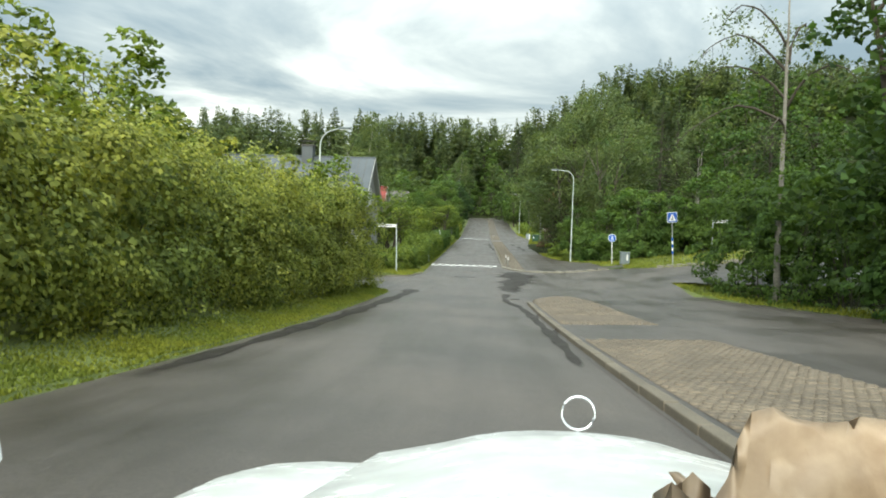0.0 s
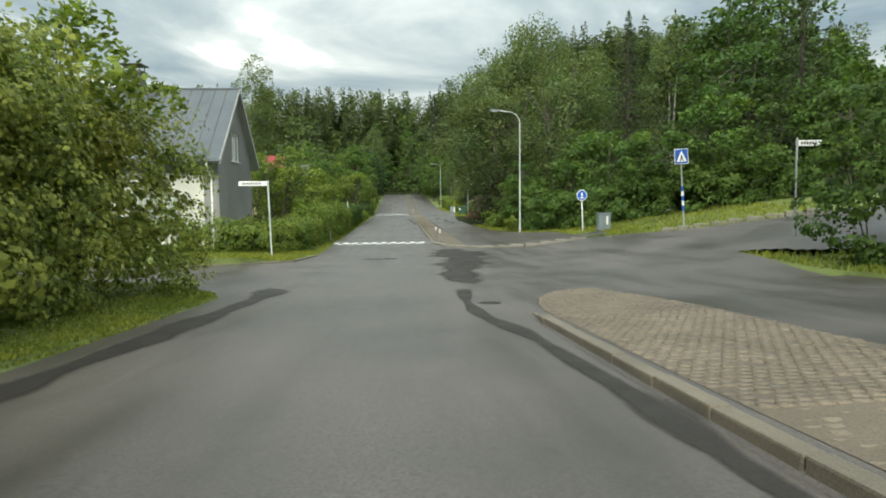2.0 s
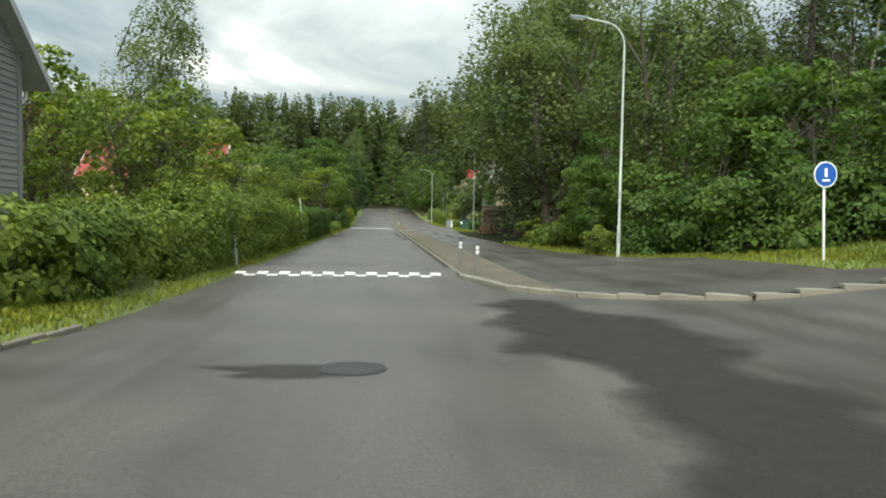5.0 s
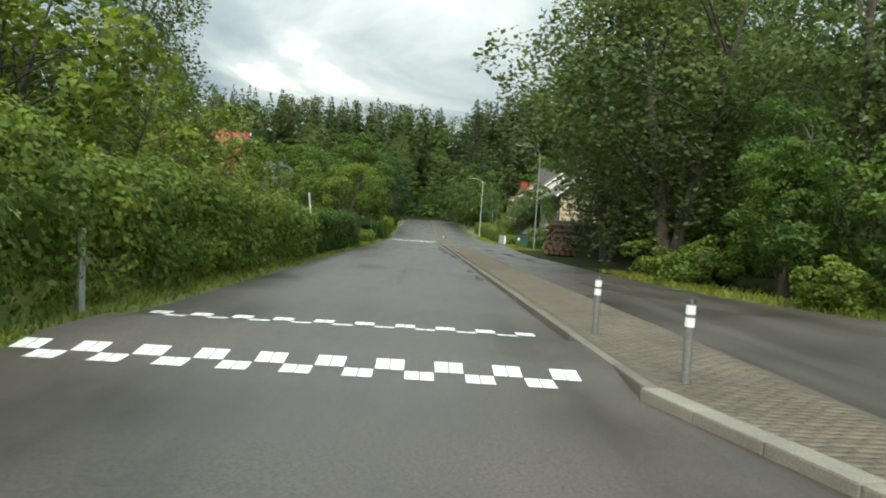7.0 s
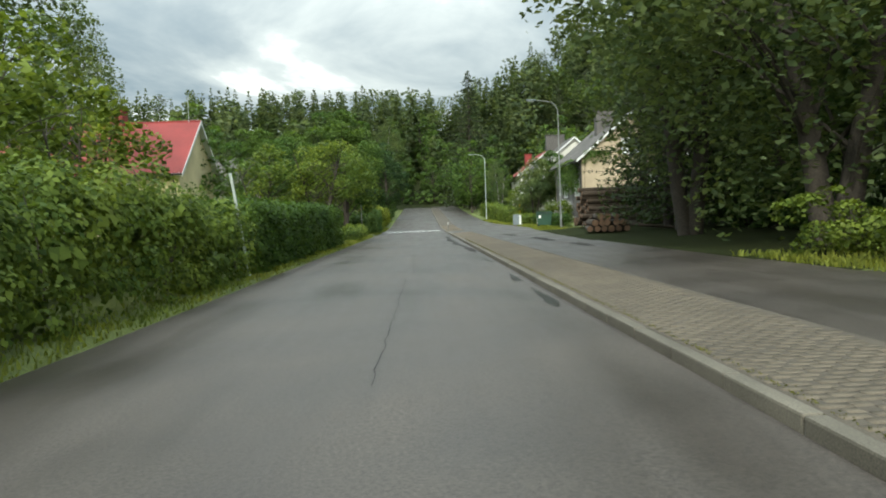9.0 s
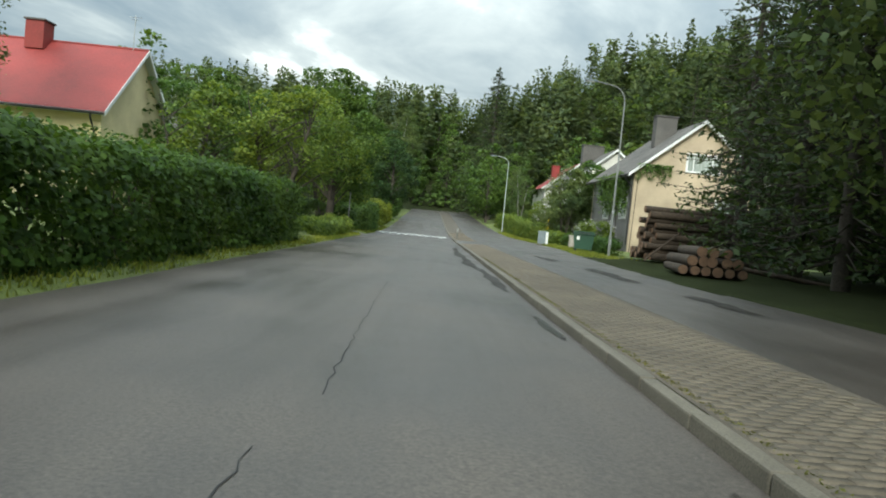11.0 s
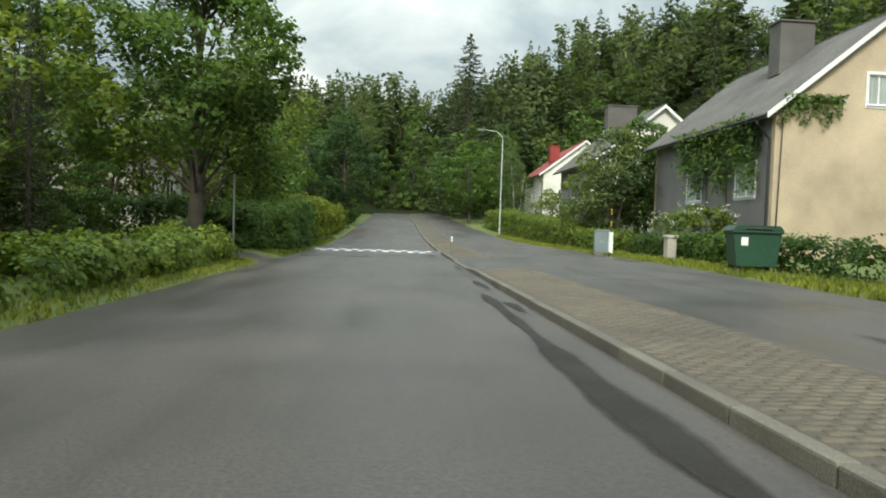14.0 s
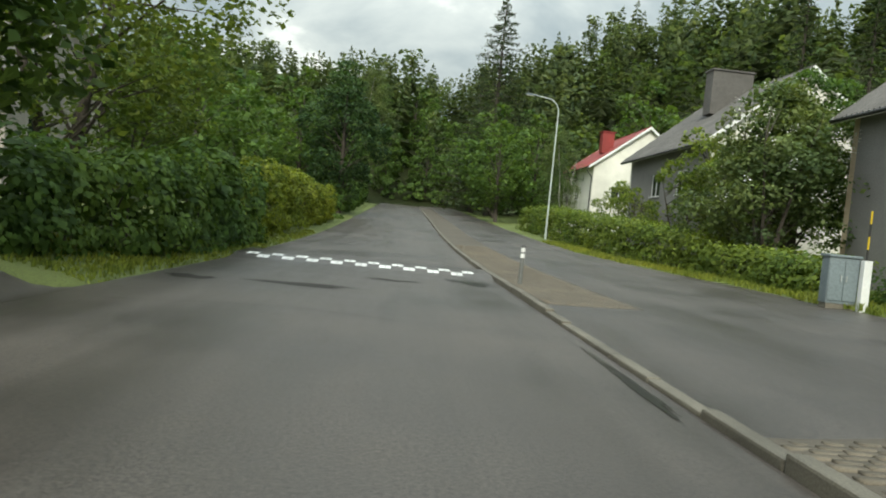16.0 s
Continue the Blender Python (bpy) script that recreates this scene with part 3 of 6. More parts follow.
    per = 26 if clip else 64
    n = int(density * L * (2 * hm + width) / per)
    c, ahead, u, _ = along(path, g.uniform(0, 1, n))
    h = c[:, 2]
    a = g.uniform(-0.28, 1.28, n) * np.pi
    k = 0.30 if clip else 0.6
    cx, cz = np.cos(a), np.sin(a)
    px, pz = np.sign(cx) * np.abs(cx) ** k, np.sign(cz) * np.abs(cz) ** k
    flank = g.uniform(size=n) < (0.75 if clip else 0.45)
    fz = g.uniform(-1, 1, n)
    on_top = flank & clip & (g.uniform(size=n) < 0.3)
    px = np.where(flank, np.sign(px + 1e-6) * (1.0 if clip else np.sqrt(np.clip(1 - 0.5 * fz * fz, 0, 1))), px)
    pz = np.where(flank, fz, pz)
    px, pz = np.where(on_top, fz, px), np.where(on_top, 1.0, pz)
    inner = g.uniform(size=n) < (0.14 if clip else 0.2)
    depth = 1 - np.abs(g.normal(0, 0.10, n)) - inner * g.uniform(0.15, 0.5, n) + wild * lumps(u, a, seed) + np.where(g.uniform(size=n) < 0.10, g.uniform(0, wild * 1.3, n), 0)
    side = np.stack([-ahead[:, 1], ahead[:, 0]], -1)
    xy = c[:, :2] + side * (width / 2 * px * depth)[:, None]
    end = np.minimum(u, L - u)
    z = np.maximum(0.05, (0.48 + 0.52 * pz * depth) * h * np.where(end < 0.8, 0.75 + 0.3 * end, 1.0))
    spread = (0.10 if clip else 0.10 + 0.42 * wild) * (1 + 0.25 * width) * g.uniform(0.6, 1.3, n)
    if clip:
        jit = np.clip(g.normal(size=(n * per, 3)), -1.7, 1.7)
    else:
        # each bough a cap of leaves on its outer and upper side, with dark hollows between the boughs
        jit = g.normal(size=(n * per, 3))
        jit /= np.linalg.norm(jit, axis=1)[:, None]
        jit += np.repeat(np.concatenate([side * (px * 0.45)[:, None], (0.35 + 0.2 * pz)[:, None]], 1), per, 0)
        jit *= (g.uniform(0.35, 1.2, n * per) ** 0.5 / np.linalg.norm(jit, axis=1))[:, None]
    jit = jit * np.repeat(spread, per)[:, None] * np.array([1, 1, 0.75])
    xy, z, depth, inner = np.repeat(xy, per, 0) + jit[:, :2], np.repeat(z, per) + jit[:, 2], np.repeat(depth, per), np.repeat(inner, per)
    if np.mean([q[0] for q in path]) < 0:
        over = xy[:, 0] > -4.0
        xy[over, 0] = -4.0 - g.uniform(0, 0.25, int(over.sum()))
    out = np.repeat(np.concatenate([side * (px * 0.8)[:, None], (pz * 0.4)[:, None]], 1), per, 0) + (2.2 if clip else 5.0) * jit
    z = land(xy[:, 0], xy[:, 1]) + np.maximum(z, 0.04)
    base = empty(name, float(path[0][0]), float(path[0][1]), float(land(path[0][0], path[0][1])), label=label, category=category)
    org = np.array(base.matrix_basis.translation)
    v, q = leaves(np.column_stack([xy, z]) - org, size * np.where(inner, 1.6 if clip else 2.0, 1.0), g, 0.35, 0.3, 0.72, out=out, shade=out)
    tagged(part("foliage", leaf_mesh("foliage", v, q, M[leaf], out + np.array([0, 0, 0.25])), None, base), kind="stuff")
    stems = []
    for _ in range(int(L * 1.2)):
        s, ah, _, _ = along(path, g.uniform(0, 1, 1))
        sx, sy = s[0, 0] + g.normal(0, width * 0.12), s[0, 1] + g.normal(0, width * 0.12)
        b = np.array([sx, sy, float(land(sx, sy)) - 0.05]) - org
        tip = b + np.array([g.normal(0, width * 0.2), g.normal(0, 0.25), s[0, 2] * g.uniform(0.75, 1.0)])
        stems.append(tube([b, b * 0.5 + tip * 0.5 + g.normal(0, 0.06, 3), tip], [0.022, 0.014, 0.005], 4))
    tagged(part("stem_mass", mesh_np("stem_mass", *gather(stems), M["bark"]), None, base), kind="stuff")
    if flowers:
        pick = g.choice(np.where(depth > 0.95)[0], min(flowers, int((depth > 0.95).sum())), replace=False)
        at = (np.column_stack([xy, z]) - org + out * 0.06)[pick]
        at = np.repeat(at, 7, 0) + g.normal(0, 0.05, (len(at) * 7, 3))
        v, q = leaves(at, 0.06, g, 0.6, 0.0, 0.9)
        part("blossom", mesh_np("blossom", v, q, M[petal]), None, base)
    return base


def tree_base(name, x, y, label, category="tree", sink=0.1, rz=0.0):
    return empty(name, x, y, float(land(x, y)) - sink, rz, label=label, category=category)


def stem_path(h, g, lean=0.03, n=9):
    z = np.linspace(0, h, n)
    w = np.cumsum(g.normal(0, lean, (n, 2)), 0) * (h / 10)
    return np.column_stack([w[:, 0] - w[0, 0], w[:, 1] - w[0, 1], z])


def broad_tree(name, x, y, h, r, base_z, clusters, per, size, seed, leaf, bark, label, girth=0.16, stems=1, droop=0.0, lumpy=0.35, strings=False, category="tree"):
    """A trunk or several with limbs, and a crown of leaf clumps of uneven outline."""
    g = rng_of(seed)
    thing = tree_base(name, x, y, label, category)
    wood, tops = [], []
    for s in range(stems):
        p = stem_path(h * (0.9 if s == 0 else g.uniform(0.65, 0.88)), g, 0.04)
        if stems > 1:
            a = 2 * np.pi * s / stems + g.uniform(0, 1)
            p[:, :2] += np.array([np.cos(a), np.sin(a)]) * (0.1 + np.linspace(0, 1, 9)[:, None] ** 1.2 * r * 0.5)
        wood.append(tube(p, girth * np.linspace(1.25, 0.12, 9) ** 1.1, 8))
        tops.append(p)
    mid, half = (base_z + h) / 2, (h - base_z) / 2
    lobes = max(14, clusters * 2 // 5)
    d = g.normal(size=(lobes, 3))
    d /= np.linalg.norm(d, axis=1)[:, None]
    ph = np.arctan2(d[:, 1], d[:, 0])
    rad = g.uniform(0.22, 0.9, lobes) ** 0.5 * (1 + lumpy * lumps(ph * 1.6, d[:, 2] * 2.4, seed + 5))
    taper = 1 - 0.35 * np.clip(d[:, 2], 0, 1) ** 2
    c = np.column_stack([d[:, 0] * r * rad * taper, d[:, 1] * r * rad * taper, mid + d[:, 2] * half * rad])
    c[:, 2] = np.clip(c[:, 2], max(0.25, base_z * 0.75), None)
    tp = tops[0]
    axis_xy = np.column_stack([np.interp(c[:, 2], tp[:, 2], tp[:, k]) for k in range(2)])
    c[:, :2] += axis_xy
    limbs = []
    for k in range(min(30, lobes)):
        t = tops[k % stems]
        e = c[k]
        zz = np.clip(e[2] - g.uniform(0.15, 0.45) * half - 0.2 * r, base_z * 0.55, t[-1, 2] * 0.95)
        s = np.array([np.interp(zz, t[:, 2], t[:, i]) for i in range(2)] + [zz])
        m = s * 0.45 + e * 0.55 + np.array([0, 0, 0.12 * r])
        limbs.append(tube([s, m, e], [girth * 0.3, girth * 0.16, girth * 0.04], 4))
    part("trunk", mesh_np("trunk", *gather(wood), M[bark]), None, thing, smooth=True)
    tagged(part("limb_mass", mesh_np("limb_mass", *gather(limbs), M["bark"]), None, thing, smooth=True), kind="stuff")
    rl = np.maximum(0.22, 0.27 * r * g.uniform(0.6, 1.3, lobes))
    n = clusters * per
    pick = g.choice(lobes, n, p=rl ** 2 / np.sum(rl ** 2))
    outward = np.column_stack([(c[:, :2] - axis_xy) / r, (c[:, 2] - mid) / half])[pick]
    w = g.normal(size=(n, 3))
    w = w / np.linalg.norm(w, axis=1)[:, None] + 0.5 * outward + np.array([0, 0, 0.3])
    w /= np.linalg.norm(w, axis=1)[:, None]
    at = c[pick] + w * (rl[pick] * g.uniform(0.3, 1.1, n) ** 0.45)[:, None] * np.array([1, 1, 0.72])
    if strings:
        hang = g.uniform(0, 1, n) ** 1.5 * g.uniform(0.3, 1.5, lobes)[pick]
        at[:, 2] -= hang
    away = 1.1 * w + 0.45 * outward + np.array([0, 0, 0.2])
    v, q = leaves(at, size, g, 0.5, droop, 0.7, shade=away)
    tagged(part("crown", leaf_mesh("crown", v, q, M[leaf], away), None, thing), kind="stuff")
    return thing


SHADE = {}


def spruce_arrays(h, r, tiers, arms, per, size, g, narrow=0.42):
    """Needle sprays and branches of a spruce, from its foot."""
    pts, wood = [], []
    for z0 in np.linspace(0.07 * h, 0.985 * h, tiers):
        for a in np.linspace(0, 2 * np.pi, arms, endpoint=False) + g.uniform(0, 6.28):
            z = min(z0 + g.uniform(-0.5, 0.5) * h / tiers, 0.99 * h)
            ln = (r * ((1 - z / h) ** 0.8) + 0.06) * g.uniform(0.6, 1.15)
            u = g.uniform(0.12, 1, per) ** 0.7
            sag = -0.30 * ln * u + 0.18 * ln * u * u
            w = g.normal(0, 0.13, per) * ln * (1.15 - u)
            pts.append(np.column_stack([np.cos(a) * ln * u - np.sin(a) * w, np.sin(a) * ln * u + np.cos(a) * w, z + sag + g.normal(0, 0.06, per) - np.abs(g.normal(0, 0.10, per))]))
            e = np.array([np.cos(a) * ln, np.sin(a) * ln, z - 0.12 * ln])
            if ln > 0.7:
                wood.append(tube([np.array([0, 0, z]), e * 0.5 + np.array([0, 0, z * 0.5 - 0.1 * ln]), e], [0.035, 0.022, 0.008], 3))
    pts = np.concatenate(pts)
    away = np.column_stack([pts[:, :2] / (np.linalg.norm(pts[:, :2], axis=1)[:, None] + 0.01), np.full(len(pts), 0.6)])
    v, q = leaves(pts, size * (0.32 + 0.68 * (1 - np.clip(pts[:, 2] / h, 0, 1)) ** 0.7), g, 0.5, 0.9, narrow, shade=away)
    SHADE[len(v)] = away
    wood.append(tube([[0, 0, 0], [0, 0, h * 0.5], [0, 0, h]], [0.014 * h + 0.03, 0.008 * h, 0.012], 7))
    return v, q, wood


def spruce(name, x, y, h, r, tiers, arms, per, size, seed, label):
    g = rng_of(seed)
    thing = tree_base(name, x, y, label)
    v, q, wood = spruce_arrays(h, r, tiers, arms, per, size, g)
    part("trunk", mesh_np("trunk", *gather(wood), M["bark"]), None, thing, smooth=True)
    tagged(part("crown", leaf_mesh("crown", v, q, M["needle"], SHADE[len(v)], 0.5), None, thing), kind="stuff")
    return thing


def plant_copy(ob, x, y, s=1.0, rz=0.0, sz=None):
    return copy_thing(ob, pose(x, y, float(land(x, y)) - 0.1, 0, 0, rz) @ Matrix.Diagonal((s, s, sz or s, 1)))


# hedges on the west side
hedge("overgrown_hedge", [(-6.7, 1, 3.0, 0), (-6.6, 8, 3.1, 0), (-6.5, 13, 3.3, 0), (-6.3, 20, 3.6, 0), (-6.1, 24.5, 3.8, 0), (-6.0, 27.8, 3.6, 0)], 2.8, "bramble_leaf", 0.08, 620, 11, "tall overgrown yellow-green hedge above a mown grass verge", 0.36)
hedge("loose_shrubs", [(-8.4, 3, 3.5, 0), (-8.2, 10, 4.1, 0), (-8.0, 15, 4.1, 0), (-7.7, 20, 4.0, 0), (-7.4, 25.5, 3.3, 0)], 2.2, "bramble_leaf", 0.088, 220, 19, "loose yellow-green shrubs rising behind the hedge", 0.36, "shrub")
hedge("garden_hedge", [(-16, 36.5, 1.15, 0), (-9, 39.3, 1.2, 0), (-6.4, 41.2, 1.2, 0), (-5.4, 44, 1.25, 0), (-5.2, 51, 1.45, 0)], 1.45, "hedge_leaf", 0.09, 560, 12, "low leafy garden hedge round the grey house", 0.26)
hedge("roadside_hedge", [(-5.2, 51.4, 1.95, 0), (-5.15, 58, 1.95, 0), (-5.15, 66, 1.75, 0), (-5.0, 71.5, 1.6, 0)], 1.75, "hedge_leaf", 0.085, 540, 13, "dense green roadside hedge with loose top shoots", 0.38)
hedge("clipped_hedge", [(-5.0, 72.0, 1.6, 0), (-5.0, 80, 1.7, 0), (-5.0, 90.0, 1.78, 0)], 1.6, "dark_hedge_leaf", 0.10, 500, 14, "dark clipped hedge along the road edge", 0.07, clip=True)
hedge("low_shrubs", [(-5.0, 95.5, 0.26, 0), (-5.0, 98.5, 0.42, 0), (-4.95, 102.2, 0.5, 0), (-5.0, 106.6, 0.78, 0)], 1.2, "hedge_leaf", 0.09, 460, 15, "low leafy shrubs at the road edge", 0.34, "shrub")
hedge("shrub_row", [(-5.8, 112.0, 1.35, 0), (-5.1, 115, 1.55, 0), (-4.75, 118.4, 1.75, 0), (-4.8, 122.2, 1.9, 0)], 1.5, "maple_leaf", 0.115, 320, 16, "dark green shrub row beside a driveway", 0.42, "shrub")
hedge("drive_hedge", [(-6.4, 112.2, 1.4, 0), (-9.5, 112.6, 1.4, 0), (-14, 113.2, 1.4, 0)], 1.3, "dark_hedge_leaf", 0.11, 300, 18, "dark hedge along a garden drive", 0.15, clip=True)
hedge("far_shrubs", [(-5.6, 145.5, 1.5, 0), (-5.8, 160, 1.9, 0), (-6.4, 180, 2.2, 0), (-7.0, 200, 2.4, 0)], 2.4, "maple_leaf", 0.2, 70, 26, "mixed green shrubs along the far road edge", 0.3, "shrub")
hedge("end_thicket", [(-12, 212, 3.2, 0), (-4, 216, 3.0, 0), (4, 215, 3.2, 0), (12, 210, 3.4, 0)], 4.0, "maple_leaf", 0.3, 50, 28, "green thicket where the road bends away", 0.3, "shrub")
hedge("golden_hedge", [(-5.3, 122.6, 2.2, 0), (-5.3, 132, 2.3, 0), (-5.2, 144, 1.9, 0)], 1.9, "lime_leaf", 0.115, 260, 17, "yellow-green hedge along the road", 0.15)
# and on the east side
hedge("roadside_thicket", [(12.0, 5, 3.7, 0), (11.9, 10, 3.9, 0), (11.8, 18, 4.5, 0), (11.7, 24, 5.0, 0), (11.6, 29.0, 4.6, 0), (16, 25.5, 4.4, 0)], 3.4, "dark_hedge_leaf", 0.115, 190, 21, "dense dark thicket above a grass bank", 0.16, "shrub")
hedge("junction_shrubs", [(9.6, 58.4, 2.0, 0), (12.3, 53.4, 2.2, 0), (15.8, 47.5, 2.2, 0), (20, 43.5, 2.4, 0)], 2.4, "maple_leaf", 0.12, 270, 22, "bright green undergrowth behind the road signs", 0.5, "shrub")
hedge("understorey", [(12.8, 61, 1.5, 0), (13.6, 70, 2.0, 0), (13.2, 80, 2.1, 0), (15.0, 90, 2.0, 0)], 2.4, "dark_leaf", 0.16, 130, 27, "dark undergrowth below the roadside birches", 0.3, "shrub")
hedge("fence_hedge", [(9.3, 101.2, 0.75, 0), (9.6, 103.5, 0.8, 0), (10.1, 110, 0.8, 0), (10.2, 117, 0.85, 0)], 0.8, "dark_hedge_leaf", 0.09, 330, 23, "low clipped hedge in front of the houses", 0.08, clip=True)
hedge("lamp_hedge", [(10.0, 118, 0.8, 0), (9.9, 124, 0.95, 0), (9.6, 129, 1.45, 0), (9.3, 137, 1.7, 0), (9.1, 147, 1.8, 0), (9.0, 153, 1.5, 0)], 1.6, "hedge_leaf", 0.11, 240, 24, "bright green hedge beside the street lamp", 0.1, clip=True)
hedge("flowering_shrub", [(11.5, 113.0, 1.8, 0), (11.7, 116.8, 1.9, 0)], 1.9, "hedge_leaf", 0.09, 380, 25, "shrub with white blossom below the windows", 0.25, "shrub", 120)

# trees
young = broad_tree("garden_tree", -9.3, 7.5, 5.1, 1.9, 0.8, 100, 33, 0.16, 31, "hedge_leaf", "bark", "small leafy garden tree behind the hedge", 0.07, 3)
for x, y, s, rz in ((-9.0, 13.5, 0.8, 120), (-9.6, 18.5, 0.85, 200), (-10.4, 14.5, 1.28, 300), (-7.2, 24.8, 1.05, 20), (-6.6, 26.2, 0.72, 140), (-8.4, 21.5, 0.95, 150), (-9.3, 64, 1.2, 160), (-7.2, 61, 0.92, 222), (-7.9, 57.4, 1.12, 40), (-8.5, 53.6, 0.6, 130), (-8.8, 59.4, 1.1, 190), (-10.4, 55.8, 1.1, 275), (-9.8, 67.6, 1.0, 330), (-7.5, 66.5, 0.88, 12), (-7.1, 69.6, 0.8, 100), (-9.2, 71, 0.9, 111), (-11, 76, 0.85, 222), (-6.8, 14.0, 0.70, 80), (-7.5, 18.2, 0.92, 190), (-7.0, 21.8, 0.9, 290), (-8.6, 91.5, 1.0, 50), (-7.6, 100, 0.75, 210), (-8.6, 104.0, 1.0, 310), (-11.5, 115.8, 1.1, 70), (-13.4, 119.5, 1.2, 160), (-10.2, 117.6, 0.95, 250), (-8.8, 124, 0.9, 33), (12.4, 128.6, 1.0, 44), (13.6, 131.4, 1.1, 144), (11.8, 132.5, 0.85, 0), (11.6, 137, 0.7, 99), (12.2, 141, 0.7, 199)):
    plant_copy(young, x, y, s, rz)
birch = broad_tree("birch", -14.6, 77.6, 15.5, 3.0, 2.4, 310, 46, 0.17, 32, "birch_leaf", "birch_bark", "tall airy birch with a white trunk and drooping twigs", 0.16, 2, 1.2, 0.5, True)
big = broad_tree("silver_birch", 12.2, 64.5, 14.6, 3.9, 0.6, 430, 52, 0.18, 33, "birch_leaf", "bark", "big dense birch hanging over the footway", 0.2, 2, 1.2, 0.4, True)
for x, y, s, rz, sz in ((9.2, 71.2, 1.25, 90, 1.0), (9.4, 80.0, 1.2, 300, 1.4), (13.4, 81.5, 1.05, 30, 1.5)):
    plant_copy(big, x, y, s, rz, sz)
for x, y, s, rz in ((-19, 92, 0.85, 50), (20, 62, 1.0, 70), (11.0, 151.5, 0.5, 160), (-7.9, 199, 1.25, 20)):
    plant_copy(birch, x, y, s, rz)
dark = broad_tree("broadleaf_tree", 11.0, 14.4, 12.5, 3.5, 1.2, 250, 26, 0.26, 34, "dark_leaf", "bark", "dark dense broadleaf tree over the thicket", 0.17, 2)
for x, y, s, rz in ((16.2, 21.0, 0.9, 60), (15.8, 25.5, 0.62, 250), (15.0, 75.5, 1.2, 45), (17.0, 84, 1.2, 10), (16.5, 88.6, 1.0, 330), (9.2, 62.5, 0.45, 75), (21, 54, 0.95, 15), (24.5, 58, 1.3, 115), (29, 61, 1.45, 215)):
    plant_copy(dark, x, y, s, rz)
maple = broad_tree("maple", -6.1, 109.2, 9.6, 3.1, 1.5, 230, 84, 0.17, 35, "maple_leaf", "bark", "spreading maple with big green leaves", 0.2)
for x, y, s, rz in ((-10.3, 99.5, 0.72, 30), (-10.2, 108.6, 0.8, 200), (8.4, 61.5, 0.4, 40), (15.4, 130.2, 0.7, 140)):
    plant_copy(maple, x, y, s, rz)
broad_tree("ash_tree", -8.3, 119.6, 9.4, 3.5, 1.4, 210, 52, 0.17, 47, "ash_leaf", "bark", "broad feathery light green tree behind the shrubs", 0.16, 2)
broad_tree("copper_tree", -19.0, 73.5, 8.4, 2.2, 1.5, 160, 40, 0.2, 39, "copper_leaf", "bark", "reddish-brown leaved garden tree behind the hedge", 0.14)
apple = broad_tree("apple_tree", -5.6, 92.6, 5.8, 2.4, 1.8, 130, 70, 0.12, 36, "hedge_leaf", "bark", "old apple tree with crooked dark limbs", 0.13, 2)
round_tree = broad_tree("round_tree", -4.9, 152.4, 10.9, 3.0, 0.6, 260, 44, 0.24, 37, "blue_leaf", "bark", "round dark green tree beside the far road", 0.2, lumpy=0.2)
wood_tree = broad_tree("roadside_tree", 10.0, 183, 12.0, 4.0, 0.8, 170, 19, 0.43, 38, "maple_leaf", "bark", "broad bright green roadside tree", 0.2)
for x, y, s, rz in ((9.2, 175, 0.95, 60), (14.5, 190, 1.05, 200), (8.6, 193, 1.0, 310), (9.2, 204, 1.0, 130), (-10.5, 147, 0.66, 20), (-9.0, 132, 0.6, 90), (-9.2, 139, 0.56, 170), (-10, 166, 0.95, 70), (-8.5, 178, 1.0, 300), (-9, 192, 0.95, 140), (-18, 155, 1.0, 100), (24, 172, 1.1, 13), (7.9, 163.5, 0.72, 77), (11.5, 166, 0.8, 177), (4, 232, 1.0, 40), (-6, 236, 1.1, 210), (0.5, 245, 1.2, 99), (10, 228, 1.0, 159), (-13, 226, 1.0, 12), (3, 216, 0.8, 81), (-4, 219, 0.85, 181), (7.5, 212, 0.85, 281), (28, 113, 0.9, 9), (-16, 105, 0.75, 19)):
    plant_copy(wood_tree, x, y, s, rz)
spruce("spruce", 9.3, 182.6, 25.6, 8.6, 40, 11, 22, 0.55, 46, "tall lone spruce standing above the roadside trees")
near_spruce = spruce("spruce", 8.6, 196, 20.0, 4.4, 30, 9, 13, 0.58, 41, "tall dark spruce behind the roadside trees")
for x, y, s, rz in ((14.9, 98.6, 0.7, 190), (14.8, 86.5, 0.9, 230), (22.5, 78, 0.95, 10), (28, 69, 1.05, 150), (19.5, 44.5, 0.62, 77), (18.5, 90, 0.8, 33), (17, 14, 0.62, 200), (31.5, 72, 1.15, 15), (31, 120, 0.9, 25), (28, 108, 0.8, 85), (29, 134, 0.85, 205), (33, 152, 0.85, 285), (45, 150, 0.9, 20), (38, 170, 0.95, 110)):
    plant_copy(near_spruce, x, y, s, rz)
dense_spruce = spruce("spruce", 12.7, 95.0, 16.5, 3.7, 30, 10, 28, 0.27, 48, "dark dense spruce leaning over the log piles")
for x, y, s, rz in ((12.0, 89.2, 1.0, 20), (10.9, 84.8, 0.95, 110), (13.6, 92.0, 1.0, 130), (15.8, 58.8, 0.9, 310)):
    plant_copy(dense_spruce, x, y, s, rz)
plant_copy(dense_spruce, -7.3, 102.4, 0.24, 60, 0.33)
hazel = broad_tree("hazel", 10.6, 56.2, 5.4, 2.1, 0.2, 105, 50, 0.18, 45, "maple_leaf", "bark", "rounded bright green shrub behind the road signs", 0.05, 4, lumpy=0.55, category="shrub")
